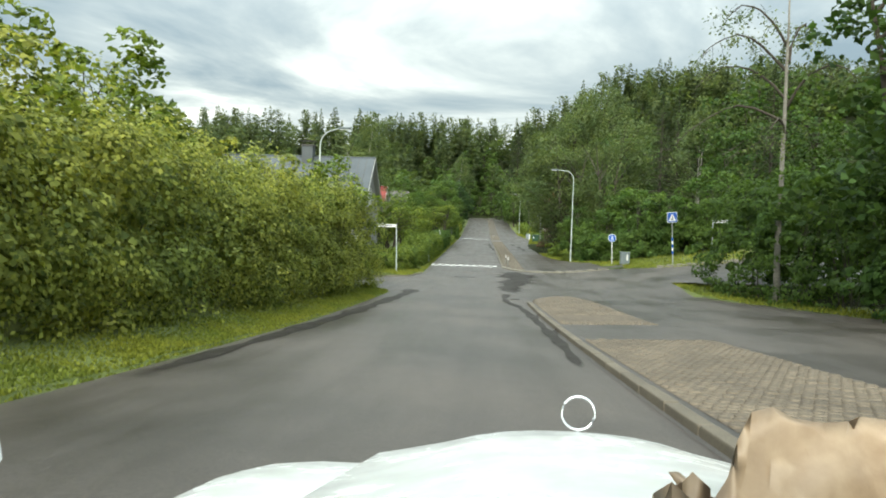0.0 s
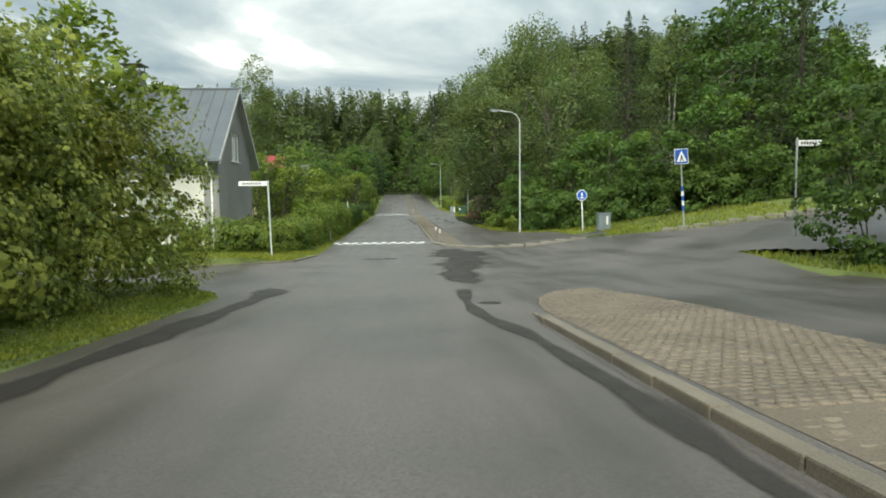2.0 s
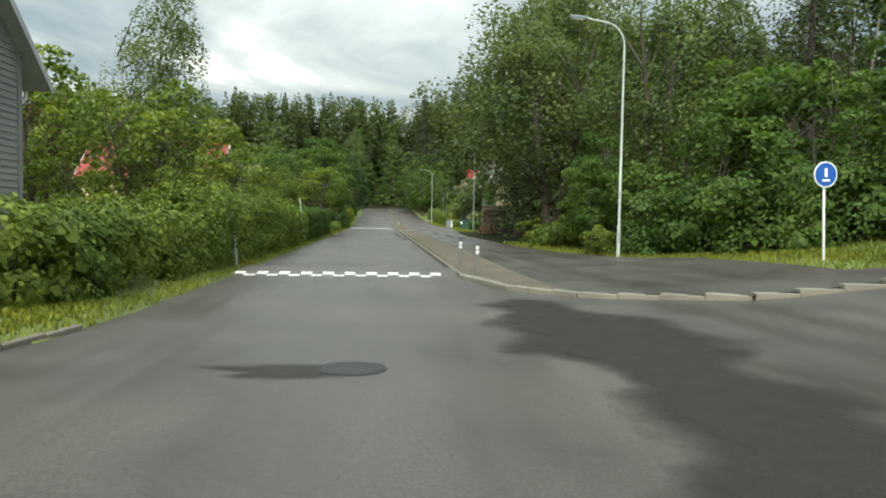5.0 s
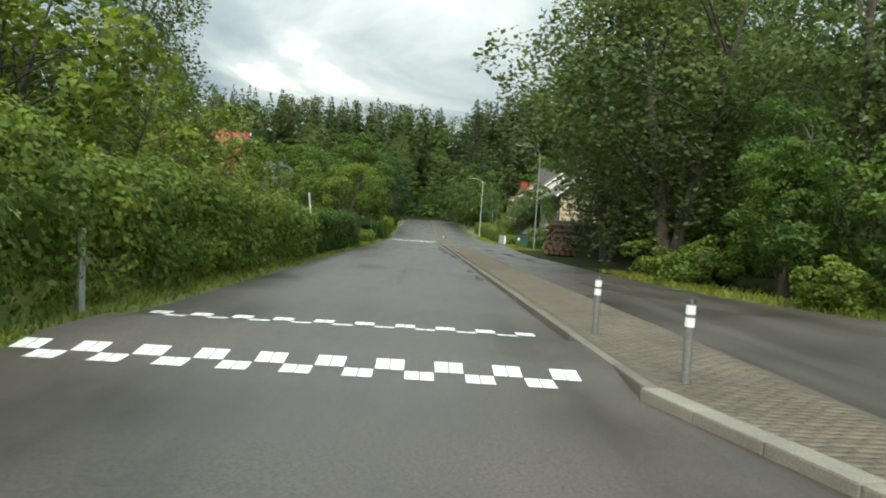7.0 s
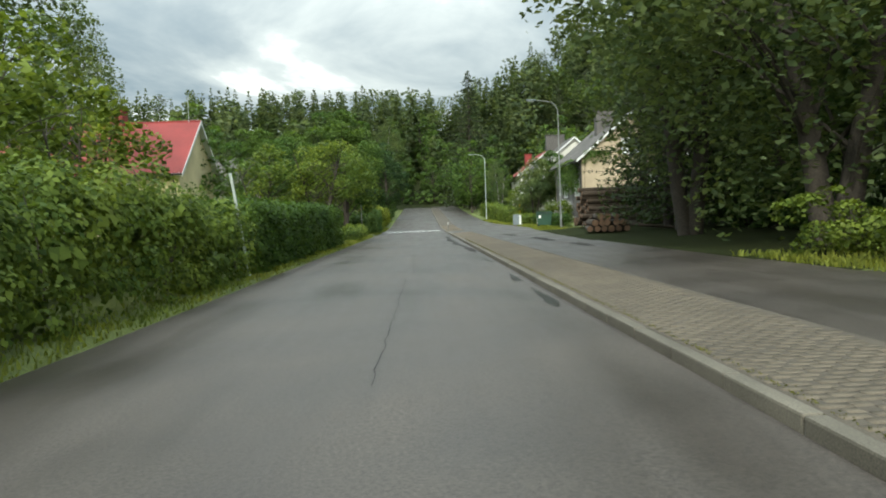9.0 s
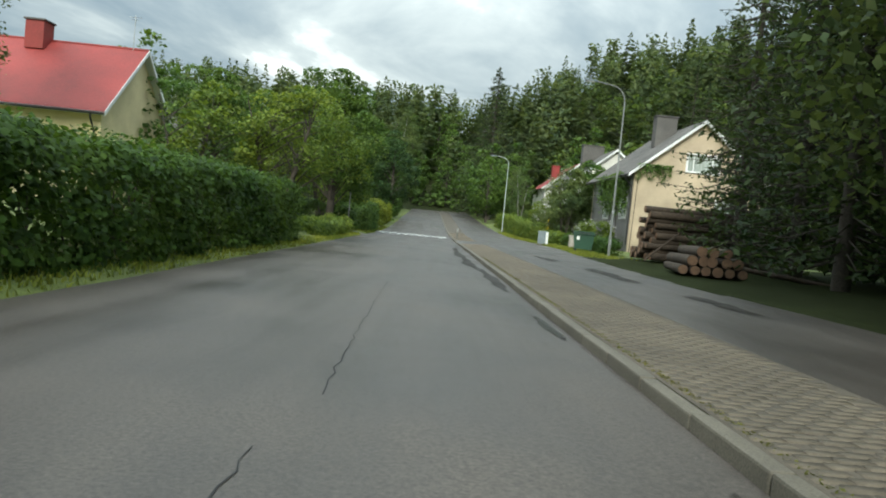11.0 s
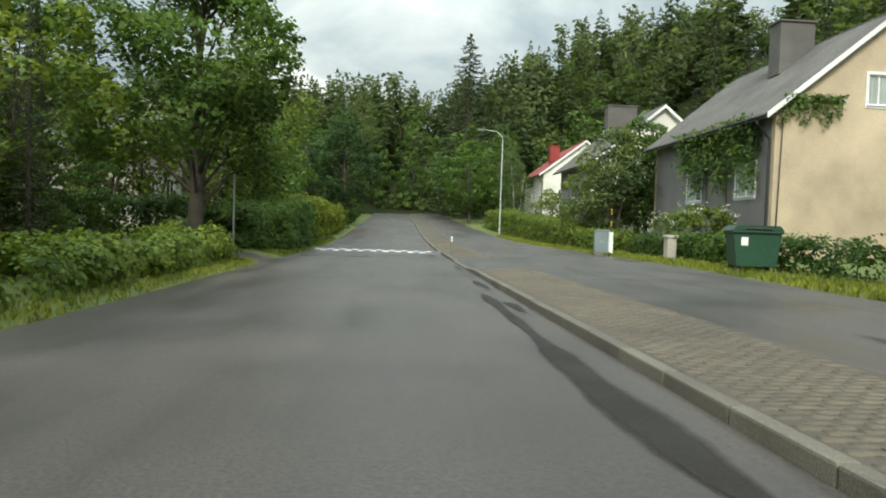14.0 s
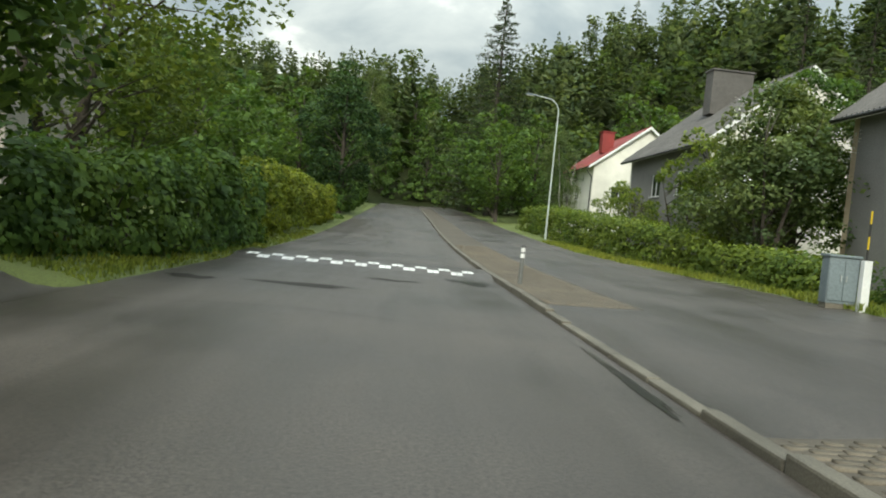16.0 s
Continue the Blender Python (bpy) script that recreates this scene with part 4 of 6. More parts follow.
for x, y, s, rz in ((12.9, 53.6, 1.12, 70), (14.6, 50.4, 0.95, 160), (16.4, 47.6, 1.15, 250), (18.7, 45.0, 1.0, 330), (21.5, 43.0, 1.1, 110), (13.6, 57.5, 1.25, 200), (9.3, 60.2, 0.7, 290), (11.6, 54.6, 0.7, 20), (15.4, 48.8, 0.75, 300), (-8.4, 99.6, 0.42, 40), (-9.4, 101.6, 0.5, 130), (-7.4, 103.2, 0.4, 210), (-10.8, 104, 0.6, 15), (-12.6, 100.6, 0.7, 95), (-7.6, 106.0, 0.42, 270), (-12.8, 108, 0.75, 180), (-10.6, 97.4, 0.45, 60)):
    plant_copy(hazel, x, y, s, rz)
bush = broad_tree("roadside_bush", 7.9, 65.4, 1.4, 1.35, 0.0, 80, 60, 0.11, 42, "hedge_leaf", "bark", "low bright bush at the edge of the path", 0.03, 3, category="bush")
plant_copy(bush, 8.2, 68.3, 0.9, 70)
plant_copy(bush, 8.3, 58.9, 0.75, 170)
plant_copy(maple, 13.4, 126.4, 0.76, 250)

viburnum = broad_tree("viburnum", 11.3, 124.2, 6.4, 2.5, 0.5, 300, 52, 0.15, 43, "birch_leaf", "bark", "large rounded shrub with white blossom clusters", 0.07, 4, category="shrub")
g_v = rng_of(44)
d_v = g_v.normal(size=(13, 3))
d_v[:, 1] = -np.abs(d_v[:, 1])
d_v /= np.linalg.norm(d_v, axis=1)[:, None]
p_v = np.repeat(d_v * np.array([2.3, 2.3, 2.7]) + np.array([0, 0, 3.6]), 12, 0) + g_v.normal(0, 0.10, (156, 3))
tagged(part("blossom", mesh_np("blossom", *leaves(p_v, 0.075, g_v, 0.6, 0, 0.9), M["petal"]), None, viburnum), kind="stuff")


def leaning_tree(x, y):
    """A slender tree whose long limbs reach out over the footway, with leaves hanging in bunches."""
    g = rng_of(58)
    t = tree_base("leaning_tree", x, y, "slender tree with long bare limbs and hanging leaf bunches")
    part("trunk", mesh_np("trunk", *tube(stem_path(11.5, g, 0.03), 0.11 * np.linspace(1.2, 0.25, 9), 8), M["pale_bark"]), None, t, smooth=True)
    bunch = []
    for z0, dx, dy, dz in ((6.6, -4.0, -0.4, -0.9), (7.4, -3.0, 0.8, 0.6), (8.4, -3.6, -1.0, 0.2), (9.2, -2.2, 0.6, 1.2), (6.0, -1.2, -1.2, -0.6), (7.2, 1.6, -1.5, 0.6), (8.8, 1.2, 1.2, 1.0)):
        a, e = np.array([0, 0, z0]), np.array([dx, dy, z0 + dz])
        u = np.linspace(0, 1, 8)[:, None]
        limb = a + (e - a) * u + np.array([0, 0, 1.0]) * (4 * u * (1 - u)) + g.normal(0, 0.05, (8, 3))
        limb[0] = a
        part("limb", mesh_np("limb", *tube(limb, np.linspace(0.055, 0.010, 8), 6), M["bark"]), None, t, smooth=True)
        for k in range(13):
            s = limb[min(7, 2 + int(g.uniform(0, 6)))] + g.normal(0, 0.08, 3)
            d = s + np.array([g.normal(0, 0.35), g.normal(0, 0.35), -g.uniform(0.1, 0.7)])
            bunch.append((s, d))
    twigs = [tube([s, (s + d) / 2 + np.array([0, 0, 0.1]), d], [0.012, 0.008, 0.004], 3) for s, d in bunch]
    tagged(part("twig_mass", mesh_np("twig_mass", *gather(twigs), M["bark"]), None, t), kind="stuff")
    c = np.repeat(np.array([d for _, d in bunch]), 30, 0)
    at = c + g.normal(0, 0.17, (len(c), 3))
    away = at - c + np.array([0, 0, 0.1])
    v, q = leaves(at, 0.12, g, 0.3, 1.0, 0.6, shade=away)
    tagged(part("crown", leaf_mesh("crown", v, q, M["birch_leaf"], away, 0.4), None, t), kind="stuff")


M["pale_bark"] = grainy("pale_bark", (0.16, 0.15, 0.13), (0.30, 0.28, 0.25), 2, 0.9, bump=0.5, big=2.0)
leaning_tree(11.0, 22.5)

# far woods
def spire(g, lean, tiers=15, arms=6):
    """A conifer one metre high: whorls of drooping boughs, each a lying and a hanging frond, that narrow to a leader."""
    v = []
    for k in range(tiers):
        z0 = 0.10 + 0.86 * (k / (tiers - 1)) ** 0.9
        for a in np.linspace(0, 2 * np.pi, arms, endpoint=False) + g.uniform(0, 6.28):
            r = (lean * (1 - z0) ** 0.72 + 0.008) * g.uniform(0.55, 1.2)
            z = z0 + g.uniform(-0.5, 0.5) * 0.86 / tiers
            out, side = np.array([np.cos(a), np.sin(a), 0]), np.array([-np.sin(a), np.cos(a), 0])
            base, tip = out * 0.08 * r + np.array([0, 0, z]), out * r + np.array([0, 0, z - 0.30 * r])
            mid_a = base * 0.42 + tip * 0.58
            w = 0.26 * r + 0.004
            drop = np.array([0, 0, 0.24 * r + 0.006])
            v += [base, mid_a + side * w - drop * 0.3, tip, mid_a - side * w - drop * 0.3]
            v += [base, mid_a + drop * 0.35, tip, mid_a - drop * 1.25]
    w = 0.012
    for d in ((w, 0, 0), (0, w, 0)):
        d = np.array(d)
        v += [np.array([0, 0, 0.92]), np.array([0, 0, 0.95]) + d, np.array([0, 0, 1.0]), np.array([0, 0, 0.95]) - d]
    return np.array(v)


def round_crown(g, n=250):
    """A broadleaved tree one metre high, as lobes of small leaf tufts."""
    lobes = g.normal(size=(26, 3))
    lobes /= np.linalg.norm(lobes, axis=1)[:, None]
    c = lobes * np.array([0.22, 0.22, 0.33]) * g.uniform(0.55, 1.1, 26)[:, None] + np.array([0, 0, 0.58])
    pick = g.integers(26, size=n)
    off = np.clip(g.normal(size=(n, 3)), -1.6, 1.6) * np.array([0.062, 0.062, 0.05])
    p = c[pick] + off
    p[:, 2] = np.clip(p[:, 2], 0.06, 1.0)
    return leaves(p, 0.084, g, 0.6, shade=off / 0.06 + lobes[pick])[0]


def pine_form(g, n=250):
    """A pine one metre high: a bare stem below, uneven tufts above."""
    z = np.sort(g.uniform(0.38, 0.95, 22))
    c = np.column_stack([g.normal(0, 0.055, (22, 2)) * (1.5 - z)[:, None], z])
    pick = g.integers(22, size=n)
    off = np.clip(g.normal(size=(n, 3)), -1.6, 1.6) * np.array([0.05, 0.05, 0.028])
    return leaves(c[pick] + off, 0.06, g, 0.4, narrow=0.5, shade=off / 0.05 + np.array([0, 0, 0.4]))[0]


def woods():
    g = rng_of(77)
    con_forms = [spire(g, 0.15 + 0.03 * k) for k in range(3)] + [pine_form(g) for _ in range(2)]
    bro_forms = [round_crown(g) for _ in range(4)]
    con, bro = [], []
    for k in range(2600):
        x, y = g.uniform(-190, 210), g.uniform(160, 400)
        if abs(x) < 13 and y < 212 or abs(x) > 0.62 * (y + 10):
            continue
        if x < -30 and y < 190 or (14 < x < 26 and y < 182):
            continue
        if g.uniform() > (0.66 if 20 < x < 75 and y < 262 else 0.56 if x > 12 else 0.5):
            continue
        if y > 320 and g.uniform() < 0.45:
            continue
        z = float(land(x, y))
        conifer = g.uniform() < np.clip((y - 175) / 90 + (0.25 if x > 15 else 0.0), 0.15, 0.68)
        h = g.uniform(12, 21) if conifer else g.uniform(7.5, 14)
        a = g.uniform(0, 6.28)
        src = con_forms[g.integers(5)] if conifer else bro_forms[g.integers(4)]
        rot = np.array([[np.cos(a), -np.sin(a), 0], [np.sin(a), np.cos(a), 0], [0, 0, 1]])
        wide = g.uniform(0.95, 1.35) if conifer else g.uniform(0.9, 1.25)
        (con if conifer else bro).append((src @ rot.T) * np.array([h * wide] * 2 + [h]) + np.array([x, y, z - 0.3]))
    for name, some, mat, label in (("conifer_wood", con, "hazy_far_needle", "dark conifer forest on the far hillside"), ("mixed_wood", bro, "far_leaf", "mixed green woodland below the hill")):
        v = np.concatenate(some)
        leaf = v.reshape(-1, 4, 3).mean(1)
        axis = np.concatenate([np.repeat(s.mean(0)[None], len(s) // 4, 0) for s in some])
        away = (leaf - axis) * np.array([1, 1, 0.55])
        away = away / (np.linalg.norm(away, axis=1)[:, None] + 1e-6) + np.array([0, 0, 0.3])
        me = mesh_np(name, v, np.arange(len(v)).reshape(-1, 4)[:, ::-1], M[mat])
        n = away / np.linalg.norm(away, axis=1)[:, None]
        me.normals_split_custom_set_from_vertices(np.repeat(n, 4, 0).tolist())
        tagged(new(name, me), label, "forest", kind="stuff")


woods()


# ---- houses ----
def prism(bm, pts, y0, y1):
    """A solid between y0 and y1 over a polygon of x, z points."""
    a = [bm.verts.new((x, y0, z)) for x, z in pts]
    b = [bm.verts.new((x, y1, z)) for x, z in pts]
    n = len(pts)
    bm.faces.new(a)
    bm.faces.new(b[::-1])
    for k in range(n):
        bm.faces.new((a[k], b[k], b[(k + 1) % n], a[(k + 1) % n]))


def wall_panel(length, tops, holes, thick=0.25):
    """A wall along x from 0 to length with its outer face at y = 0; tops: x, z points of its upper edge; holes: x0, x1, z0, z1."""
    top = lambda x: float(np.interp(x, *zip(*tops)))  # noqa: E731
    cuts = sorted({0.0, float(length), *(x for x, _ in tops), *(h[0] for h in holes), *(h[1] for h in holes)})
    bm = bmesh.new()
    for a, b in zip(cuts, cuts[1:]):
        if b - a < 1e-4:
            continue
        low = -0.6
        for h in sorted((h for h in holes if h[0] < (a + b) / 2 < h[1]), key=lambda h: h[2]):
            prism(bm, [(a, low), (b, low), (b, h[2]), (a, h[2])], 0, thick)
            low = h[3]
        prism(bm, [(a, low), (b, low), (b, top(b)), (a, top(a))], 0, thick)
    bmesh.ops.remove_doubles(bm, verts=bm.verts, dist=0.0005)
    return bm


def window(parent, m, w, h, frame_mat, splits=(0.5,), casing=None, pane="glass"):
    """A window set in its hole: frame, panes and sill; m places its lower left corner on the wall's outer face."""
    bm = bmesh.new()
    f = 0.055
    for x0, x1, z0, z1 in [(0, f, 0, h), (w - f, w, 0, h), (f, w - f, 0, f), (f, w - f, h - f, h)] + [(s * w - f / 2, s * w + f / 2, f, h - f) for s in splits]:
        prism(bm, [(x0, z0), (x1, z0), (x1, z1), (x0, z1)], 0.035, 0.115)
    win = part("window", bm, M[frame_mat], parent)
    win.matrix_basis = m
    edges = [0.0, *splits, 1.0]
    for a, b in zip(edges, edges[1:]):
        g = bmesh.new()
        prism(g, [(a * w + f / 2, f), (b * w - f / 2, f), (b * w - f / 2, h - f), (a * w + f / 2, h - f)], 0.07, 0.08)
        part("pane", g, M[pane], win)
    part("sill", box(w + 0.12, 0.16, 0.035, w / 2, 0.0, -0.03), M[frame_mat], win)
    if casing:
        c = bmesh.new()
        k = 0.11
        for x0, x1, z0, z1 in [(-k, 0, -k, h + k), (w, w + k, -k, h + k), (0, w, h, h + k), (0, w, -k, -0.03)]:
            prism(c, [(x0, z0), (x1, z0), (x1, z1), (x0, z1)], -0.03, 0.02)
        part("casing", c, M[casing], win)
    return win


def boards(parent, m, length, low, tops, holes, mat, pitch=0.145):
    """Lapped boards on a wall, each a piece of its own, cut round the openings."""
    xs, zs = zip(*tops)
    peak = max(zs)
    z = low
    while z < peak - 0.05:
        if z + pitch <= min(zs):
            runs = [(0.0, length)]
        else:
            inside = [x for x in np.linspace(0, length, 200) if np.interp(x, xs, zs) > z + pitch]
            runs = [(min(inside), max(inside))] if inside else []
        for h in holes:
            if h[2] - 0.1 < z + pitch / 2 < h[3] + 0.1:
                runs = [r for a, b in runs for r in ((a, min(b, h[0] - 0.1)), (max(a, h[1] + 0.1), b)) if r[1] - r[0] > 0.05]
        for a, b in runs:
            me = BOARD.get((round(b - a, 2), mat))
            if me is None:
                bm = bmesh.new()
                w = b - a
                v = [bm.verts.new(p) for p in ((0, -0.028, 0), (w, -0.028, 0), (w, -0.008, pitch), (0, -0.008, pitch), (0, 0.0, 0), (w, 0.0, 0))]
                bm.faces.new((v[0], v[1], v[2], v[3]))
                bm.faces.new((v[4], v[5], v[1], v[0]))
                me = bpy.data.meshes.new("board")
                bm.to_mesh(me)
                bm.free()
                me.materials.append(M[mat])
                BOARD[(round(b - a, 2), mat)] = me
            ob = new("board", me)
            ob.parent = parent
            ob.matrix_basis = m @ Matrix.Translation((a, 0, z))
        z += pitch


BOARD = {}


def house(name, x, y, rz, W, L, eave, ridge, side, gable, mats, label, front=(), left=(), right=(), roof="seam", boarded=False, frame_mat="white", casing=None, base=None, pipe="black", pane="glass"):
    """A gabled house: its gable wall at the origin, running back along y. mats: front, sides, roof, trim. Openings: x0, x1, z0, z1, splits."""
    z = float(land(x, y)) if base is None else base
    h = empty(name, x, y, z, rz, label=label, category="house")
    m_front, m_side, m_roof, m_trim = mats
    gable_tops = [(0, eave), (W / 2, ridge - 0.12), (W, eave)]
    spots = {"front": (pose(-W / 2, 0, 0), W, gable_tops, front, m_front), "back": (pose(W / 2, L, 0, 0, 0, 180), W, gable_tops, (), m_front),
             "left": (pose(-W / 2, L - 0.25, 0, 0, 0, -90), L - 0.5, [(0, eave), (L - 0.5, eave)], left, m_side), "right": (pose(W / 2, 0.25, 0, 0, 0, 90), L - 0.5, [(0, eave), (L - 0.5, eave)], right, m_side)}
    for key, (m, ln, tops, holes, mat) in spots.items():
        wall = part("wall", wall_panel(ln, tops, holes), M[mat], h)
        wall.matrix_basis = m
        for o in holes:
            window(h, m @ Matrix.Translation((o[0], 0, o[2])), o[1] - o[0], o[3] - o[2], frame_mat, o[4] if len(o) > 4 else (0.5,), casing, pane)
        if boarded and key in ("front", "left"):
            boards(wall, Matrix(), ln, 0.25, tops, holes, mat)
    part("floor_slab", box(W - 0.5, L - 0.5, 0.2, 0, L / 2, 0.2), M["grey_render"], h)
    slope = (ridge - eave) / (W / 2)
    ex, n = W / 2 + side, Vector((slope, 0, 1)).normalized()
    for s in (-1, 1):
        run = math.hypot(ex, ex * slope)
        ys = np.linspace(-gable, L + gable, int((L + 2 * gable) / (0.06 if roof == "wave" else 0.6)) + 1)
        us = np.linspace(0, 1, 15 if roof != "seam" else 3)
        U, Y = np.meshgrid(us, ys)
        lift = 0.035 * np.sin(Y * 2 * np.pi / 0.24) if roof == "wave" else 0 * Y
        if roof != "seam":
            lift = lift + 0.025 * (np.arange(len(us)) % 2)[None]
        X, Z = s * U * ex, ridge - U * ex * slope + 0.06
        top = np.stack([X + s * n.x * lift, Y, Z + n.z * lift], -1).reshape(-1, 3)
        k, c = len(us), len(ys)
        i = (np.arange(c - 1)[:, None] * k + np.arange(k - 1)[None]).ravel()
        q = np.stack([i, i + 1, i + k + 1, i + k], -1)
        part("roof", mesh_np("roof", top, q if s < 0 else q[:, ::-1], M[m_roof]), None, h)
        deck = bmesh.new()
        prism(deck, [(0, ridge), (s * ex, ridge - ex * slope), (s * ex, ridge - ex * slope - 0.1), (0, ridge - 0.1)], -gable + 0.02, L + gable - 0.02)
        part("roof_deck", deck, M[m_trim], h)
        if roof == "seam":
            rib = None
            for yy in np.arange(-gable + 0.02, L + gable, 0.56):
                if rib is None:
                    bm = rod((0, 0, ridge + 0.075), (s * ex, 0, ridge - ex * slope + 0.075), 0.016, sides=4)
                    rib = part("roof_seam", bm, M["dark_tile"], h)
                    rib.location.y = yy
                else:
                    c2 = new("roof_seam", rib.data)
                    c2.parent, c2.location = h, (0, yy, 0)
        for yy in (-gable - 0.015, L + gable + 0.015):
            barge = bmesh.new()
            prism(barge, [(0, ridge + 0.075), (s * (ex + 0.02), ridge - ex * slope + 0.075), (s * (ex + 0.02), ridge - ex * slope - 0.14), (0, ridge - 0.14)], yy - 0.016, yy + 0.016)
            part("bargeboard", barge, M[m_trim], h)
        gz = ridge - ex * slope - 0.02
        part("gutter", rod((s * (ex + 0.05), -gable, gz), (s * (ex + 0.05), L + gable, gz), 0.06, sides=8), M["black"] if pipe == "black" else M["grey_roof"], h)
        pm = bmesh.new()
        px = s * (W / 2 + 0.07)
        yy = 0.25
        pm = rod((s * (ex + 0.04), yy, gz - 0.03), (s * (ex + 0.04), yy, gz - 0.25), 0.045, bm=pm, sides=8)
        pm = rod((s * (ex + 0.04), yy, gz - 0.22), (px, yy, gz - 0.75), 0.045, bm=pm, sides=8)
        pm = rod((px, yy, gz - 0.72), (px, yy, 0.15), 0.045, bm=pm, sides=8)
        part("downpipe", pm, M[pipe], h)
    part("ridge_cap", rod((0, -gable, ridge + 0.07), (0, L + gable, ridge + 0.07), 0.06, sides=6), M[m_roof], h)
    return h


def chimney(h, x, y, z0, z1, w, d, mat, cap_mat="dark_tile"):
    stack = part("chimney", box(w, d, z1 - z0, x, y, z0, 0.015), M[mat], h)
    part("chimney_cap", box(w + 0.14, d + 0.14, 0.08, x, y, z1, 0.01), M[cap_mat], stack)


grey_house = house("grey_house", -8.12, 46.8, 90, 6.9, 11, 4.55, 7.55, 0.75, 0.32, ("dark_grey", "pale_board", "grey_roof", "trim_grey"),
                   "grey boarded house with a standing-seam metal roof", front=[(2.6, 4.3, 4.05, 5.45, (0.42, 0.62))], left=[(7.2, 8.95, 0.9, 2.45, (0.75,)), (3.5, 4.7, 0.9, 2.45, (0.5,))], boarded=True, casing="dark_grey", base=0.45, pipe="white", pane="curtained_glass")
chimney(grey_house, -0.2, 4.6, 7.0, 8.35, 0.8, 0.8, "grey_roof")
part("rain_cap", box(1.05, 1.05, 0.05, -0.2, 4.6, 8.68, 0.01), M["black"], grey_house)
for dx in (-0.36, 0.36):
    for dy in (-0.36, 0.36):
        part("cap_leg", rod((-0.2 + dx, 4.6 + dy, 8.3), (-0.2 + dx, 4.6 + dy, 8.7), 0.025, sides=6), M["black"], grey_house)
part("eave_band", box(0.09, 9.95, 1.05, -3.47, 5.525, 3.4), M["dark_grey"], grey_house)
attic = part("attic_window", box(0.03, 0.93, 0.36, -3.525, 2.97, 3.52, 0.006), M["dark_grey"], grey_house)
part("window_pane", box(0.012, 0.79, 0.24, -3.54, 2.97, 3.58), M["glass"], attic)
part("corner_cladding", box(0.085, 0.57, 4.3, -3.47, 0.31, 0.22), M["dark_grey"], grey_house)
for px in (-3.45, 3.45):
    part("corner_board", box(0.16, 0.16, 4.5, px * 0.985, 0.03, 0), M["dark_grey"], grey_house)

red_house = house("red_roofed_house", -14.9, 101.8, 90, 7.2, 12, 4.45, 7.7, 0.45, 0.35, ("cream", "cream", "red", "white"),
                  "cream house with a red sheet roof and brick-red chimney", left=[(7.9, 9.1, 2.2, 3.6, (0.5,)), (3.5, 4.7, 2.2, 3.6, (0.5,))], roof="tile", base=0.45)
chimney(red_house, -0.3, 4.9, 7.2, 8.55, 0.9, 0.9, "red")
part("aerial", rod((-0.1, 0.4, 7.7), (-0.1, 0.4, 9.4), 0.02, bm=rod((-0.5, 0.4, 9.1), (0.3, 0.4, 9.25), 0.012, bm=rod((-0.1, 0.1, 9.3), (-0.1, 0.7, 9.3), 0.01))), M["steel"], red_house)

yellow_house = house("yellow_house", 17.5, 112.2, 0, 8.5, 11.2, 5.25, 8.75, 0.5, 0.35, ("yellow_render", "grey_render", "dark_tile", "white"),
                     "yellow rendered house with grey side wall and dark roof", front=[(3.4, 5.5, 5.4, 6.5, (0.2, 0.8)), (5.6, 7.2, 2.35, 3.6, (0.3, 0.7))],
                     left=[(8.3, 9.7, 2.05, 3.3, (0.5,)), (3.8, 5.2, 2.05, 3.3, (0.5,))], roof="wave", base=0.7, casing="white", pane="curtained_glass")
chimney(yellow_house, -1.1, 4.6, 7.4, 9.6, 1.5, 0.85, "dark_tile")
for k in range(6):
    part("wall_step", box(0.34, 0.014, 0.16, 0.0, -0.003, 2.55 + 0.42 * k, 0.008), M["yellow_render"], yellow_house)
part("plinth_light", box(0.5, 0.04, 0.5, 2.2, -0.02, 0.2, 0.01), M["grey_render"], yellow_house)

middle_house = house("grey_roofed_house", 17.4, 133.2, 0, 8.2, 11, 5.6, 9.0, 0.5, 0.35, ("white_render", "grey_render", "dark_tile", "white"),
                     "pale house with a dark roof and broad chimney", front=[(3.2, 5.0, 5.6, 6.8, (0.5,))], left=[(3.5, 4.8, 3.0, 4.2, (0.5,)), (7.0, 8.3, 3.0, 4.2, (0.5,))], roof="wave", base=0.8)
chimney(middle_house, -1.0, 5.8, 7.6, 9.9, 2.2, 0.9, "dark_tile")
white_house = house("white_house", 19.3, 158.8, 0, 8.6, 10, 5.6, 8.9, 0.5, 0.35, ("white_render", "white_render", "red", "white"),
                    "white rendered house with a red roof and chimney", front=[(1.6, 3.0, 2.6, 3.8, (0.5,)), (3.6, 5.0, 5.4, 6.5, (0.5,))], left=[(4, 5.4, 2.6, 3.8, (0.5,))], roof="tile", base=1.9)
chimney(white_house, -2.6, 3.0, 6.8, 8.6, 1.0, 0.9, "red", "red")
pale_house = house("pale_house", -15.0, 133.0, 90, 8.0, 11, 4.6, 7.8, 0.5, 0.4, ("pale_brick", "pale_brick", "dark_tile", "white"),
                   "pale house half hidden behind the garden trees", front=[(1.5, 3.0, 1.6, 3.0, (0.5,)), (5.0, 6.5, 1.6, 3.0, (0.5,))], left=[(3, 4.4, 1.6, 3.0, (0.5,)), (7, 8.4, 1.6, 3.0, (0.5,))], roof="wave")


def vine(x0, x1, y0, y1, z0, z1, n, seed, nx, ny):
    g = rng_of(seed)
    t = g.uniform(0, 1, n)
    hang = z1 - (z1 - z0) * g.uniform(0, 1, n) ** 1.6 * (0.55 + 0.45 * np.sin(t * 9 + 1) ** 2)
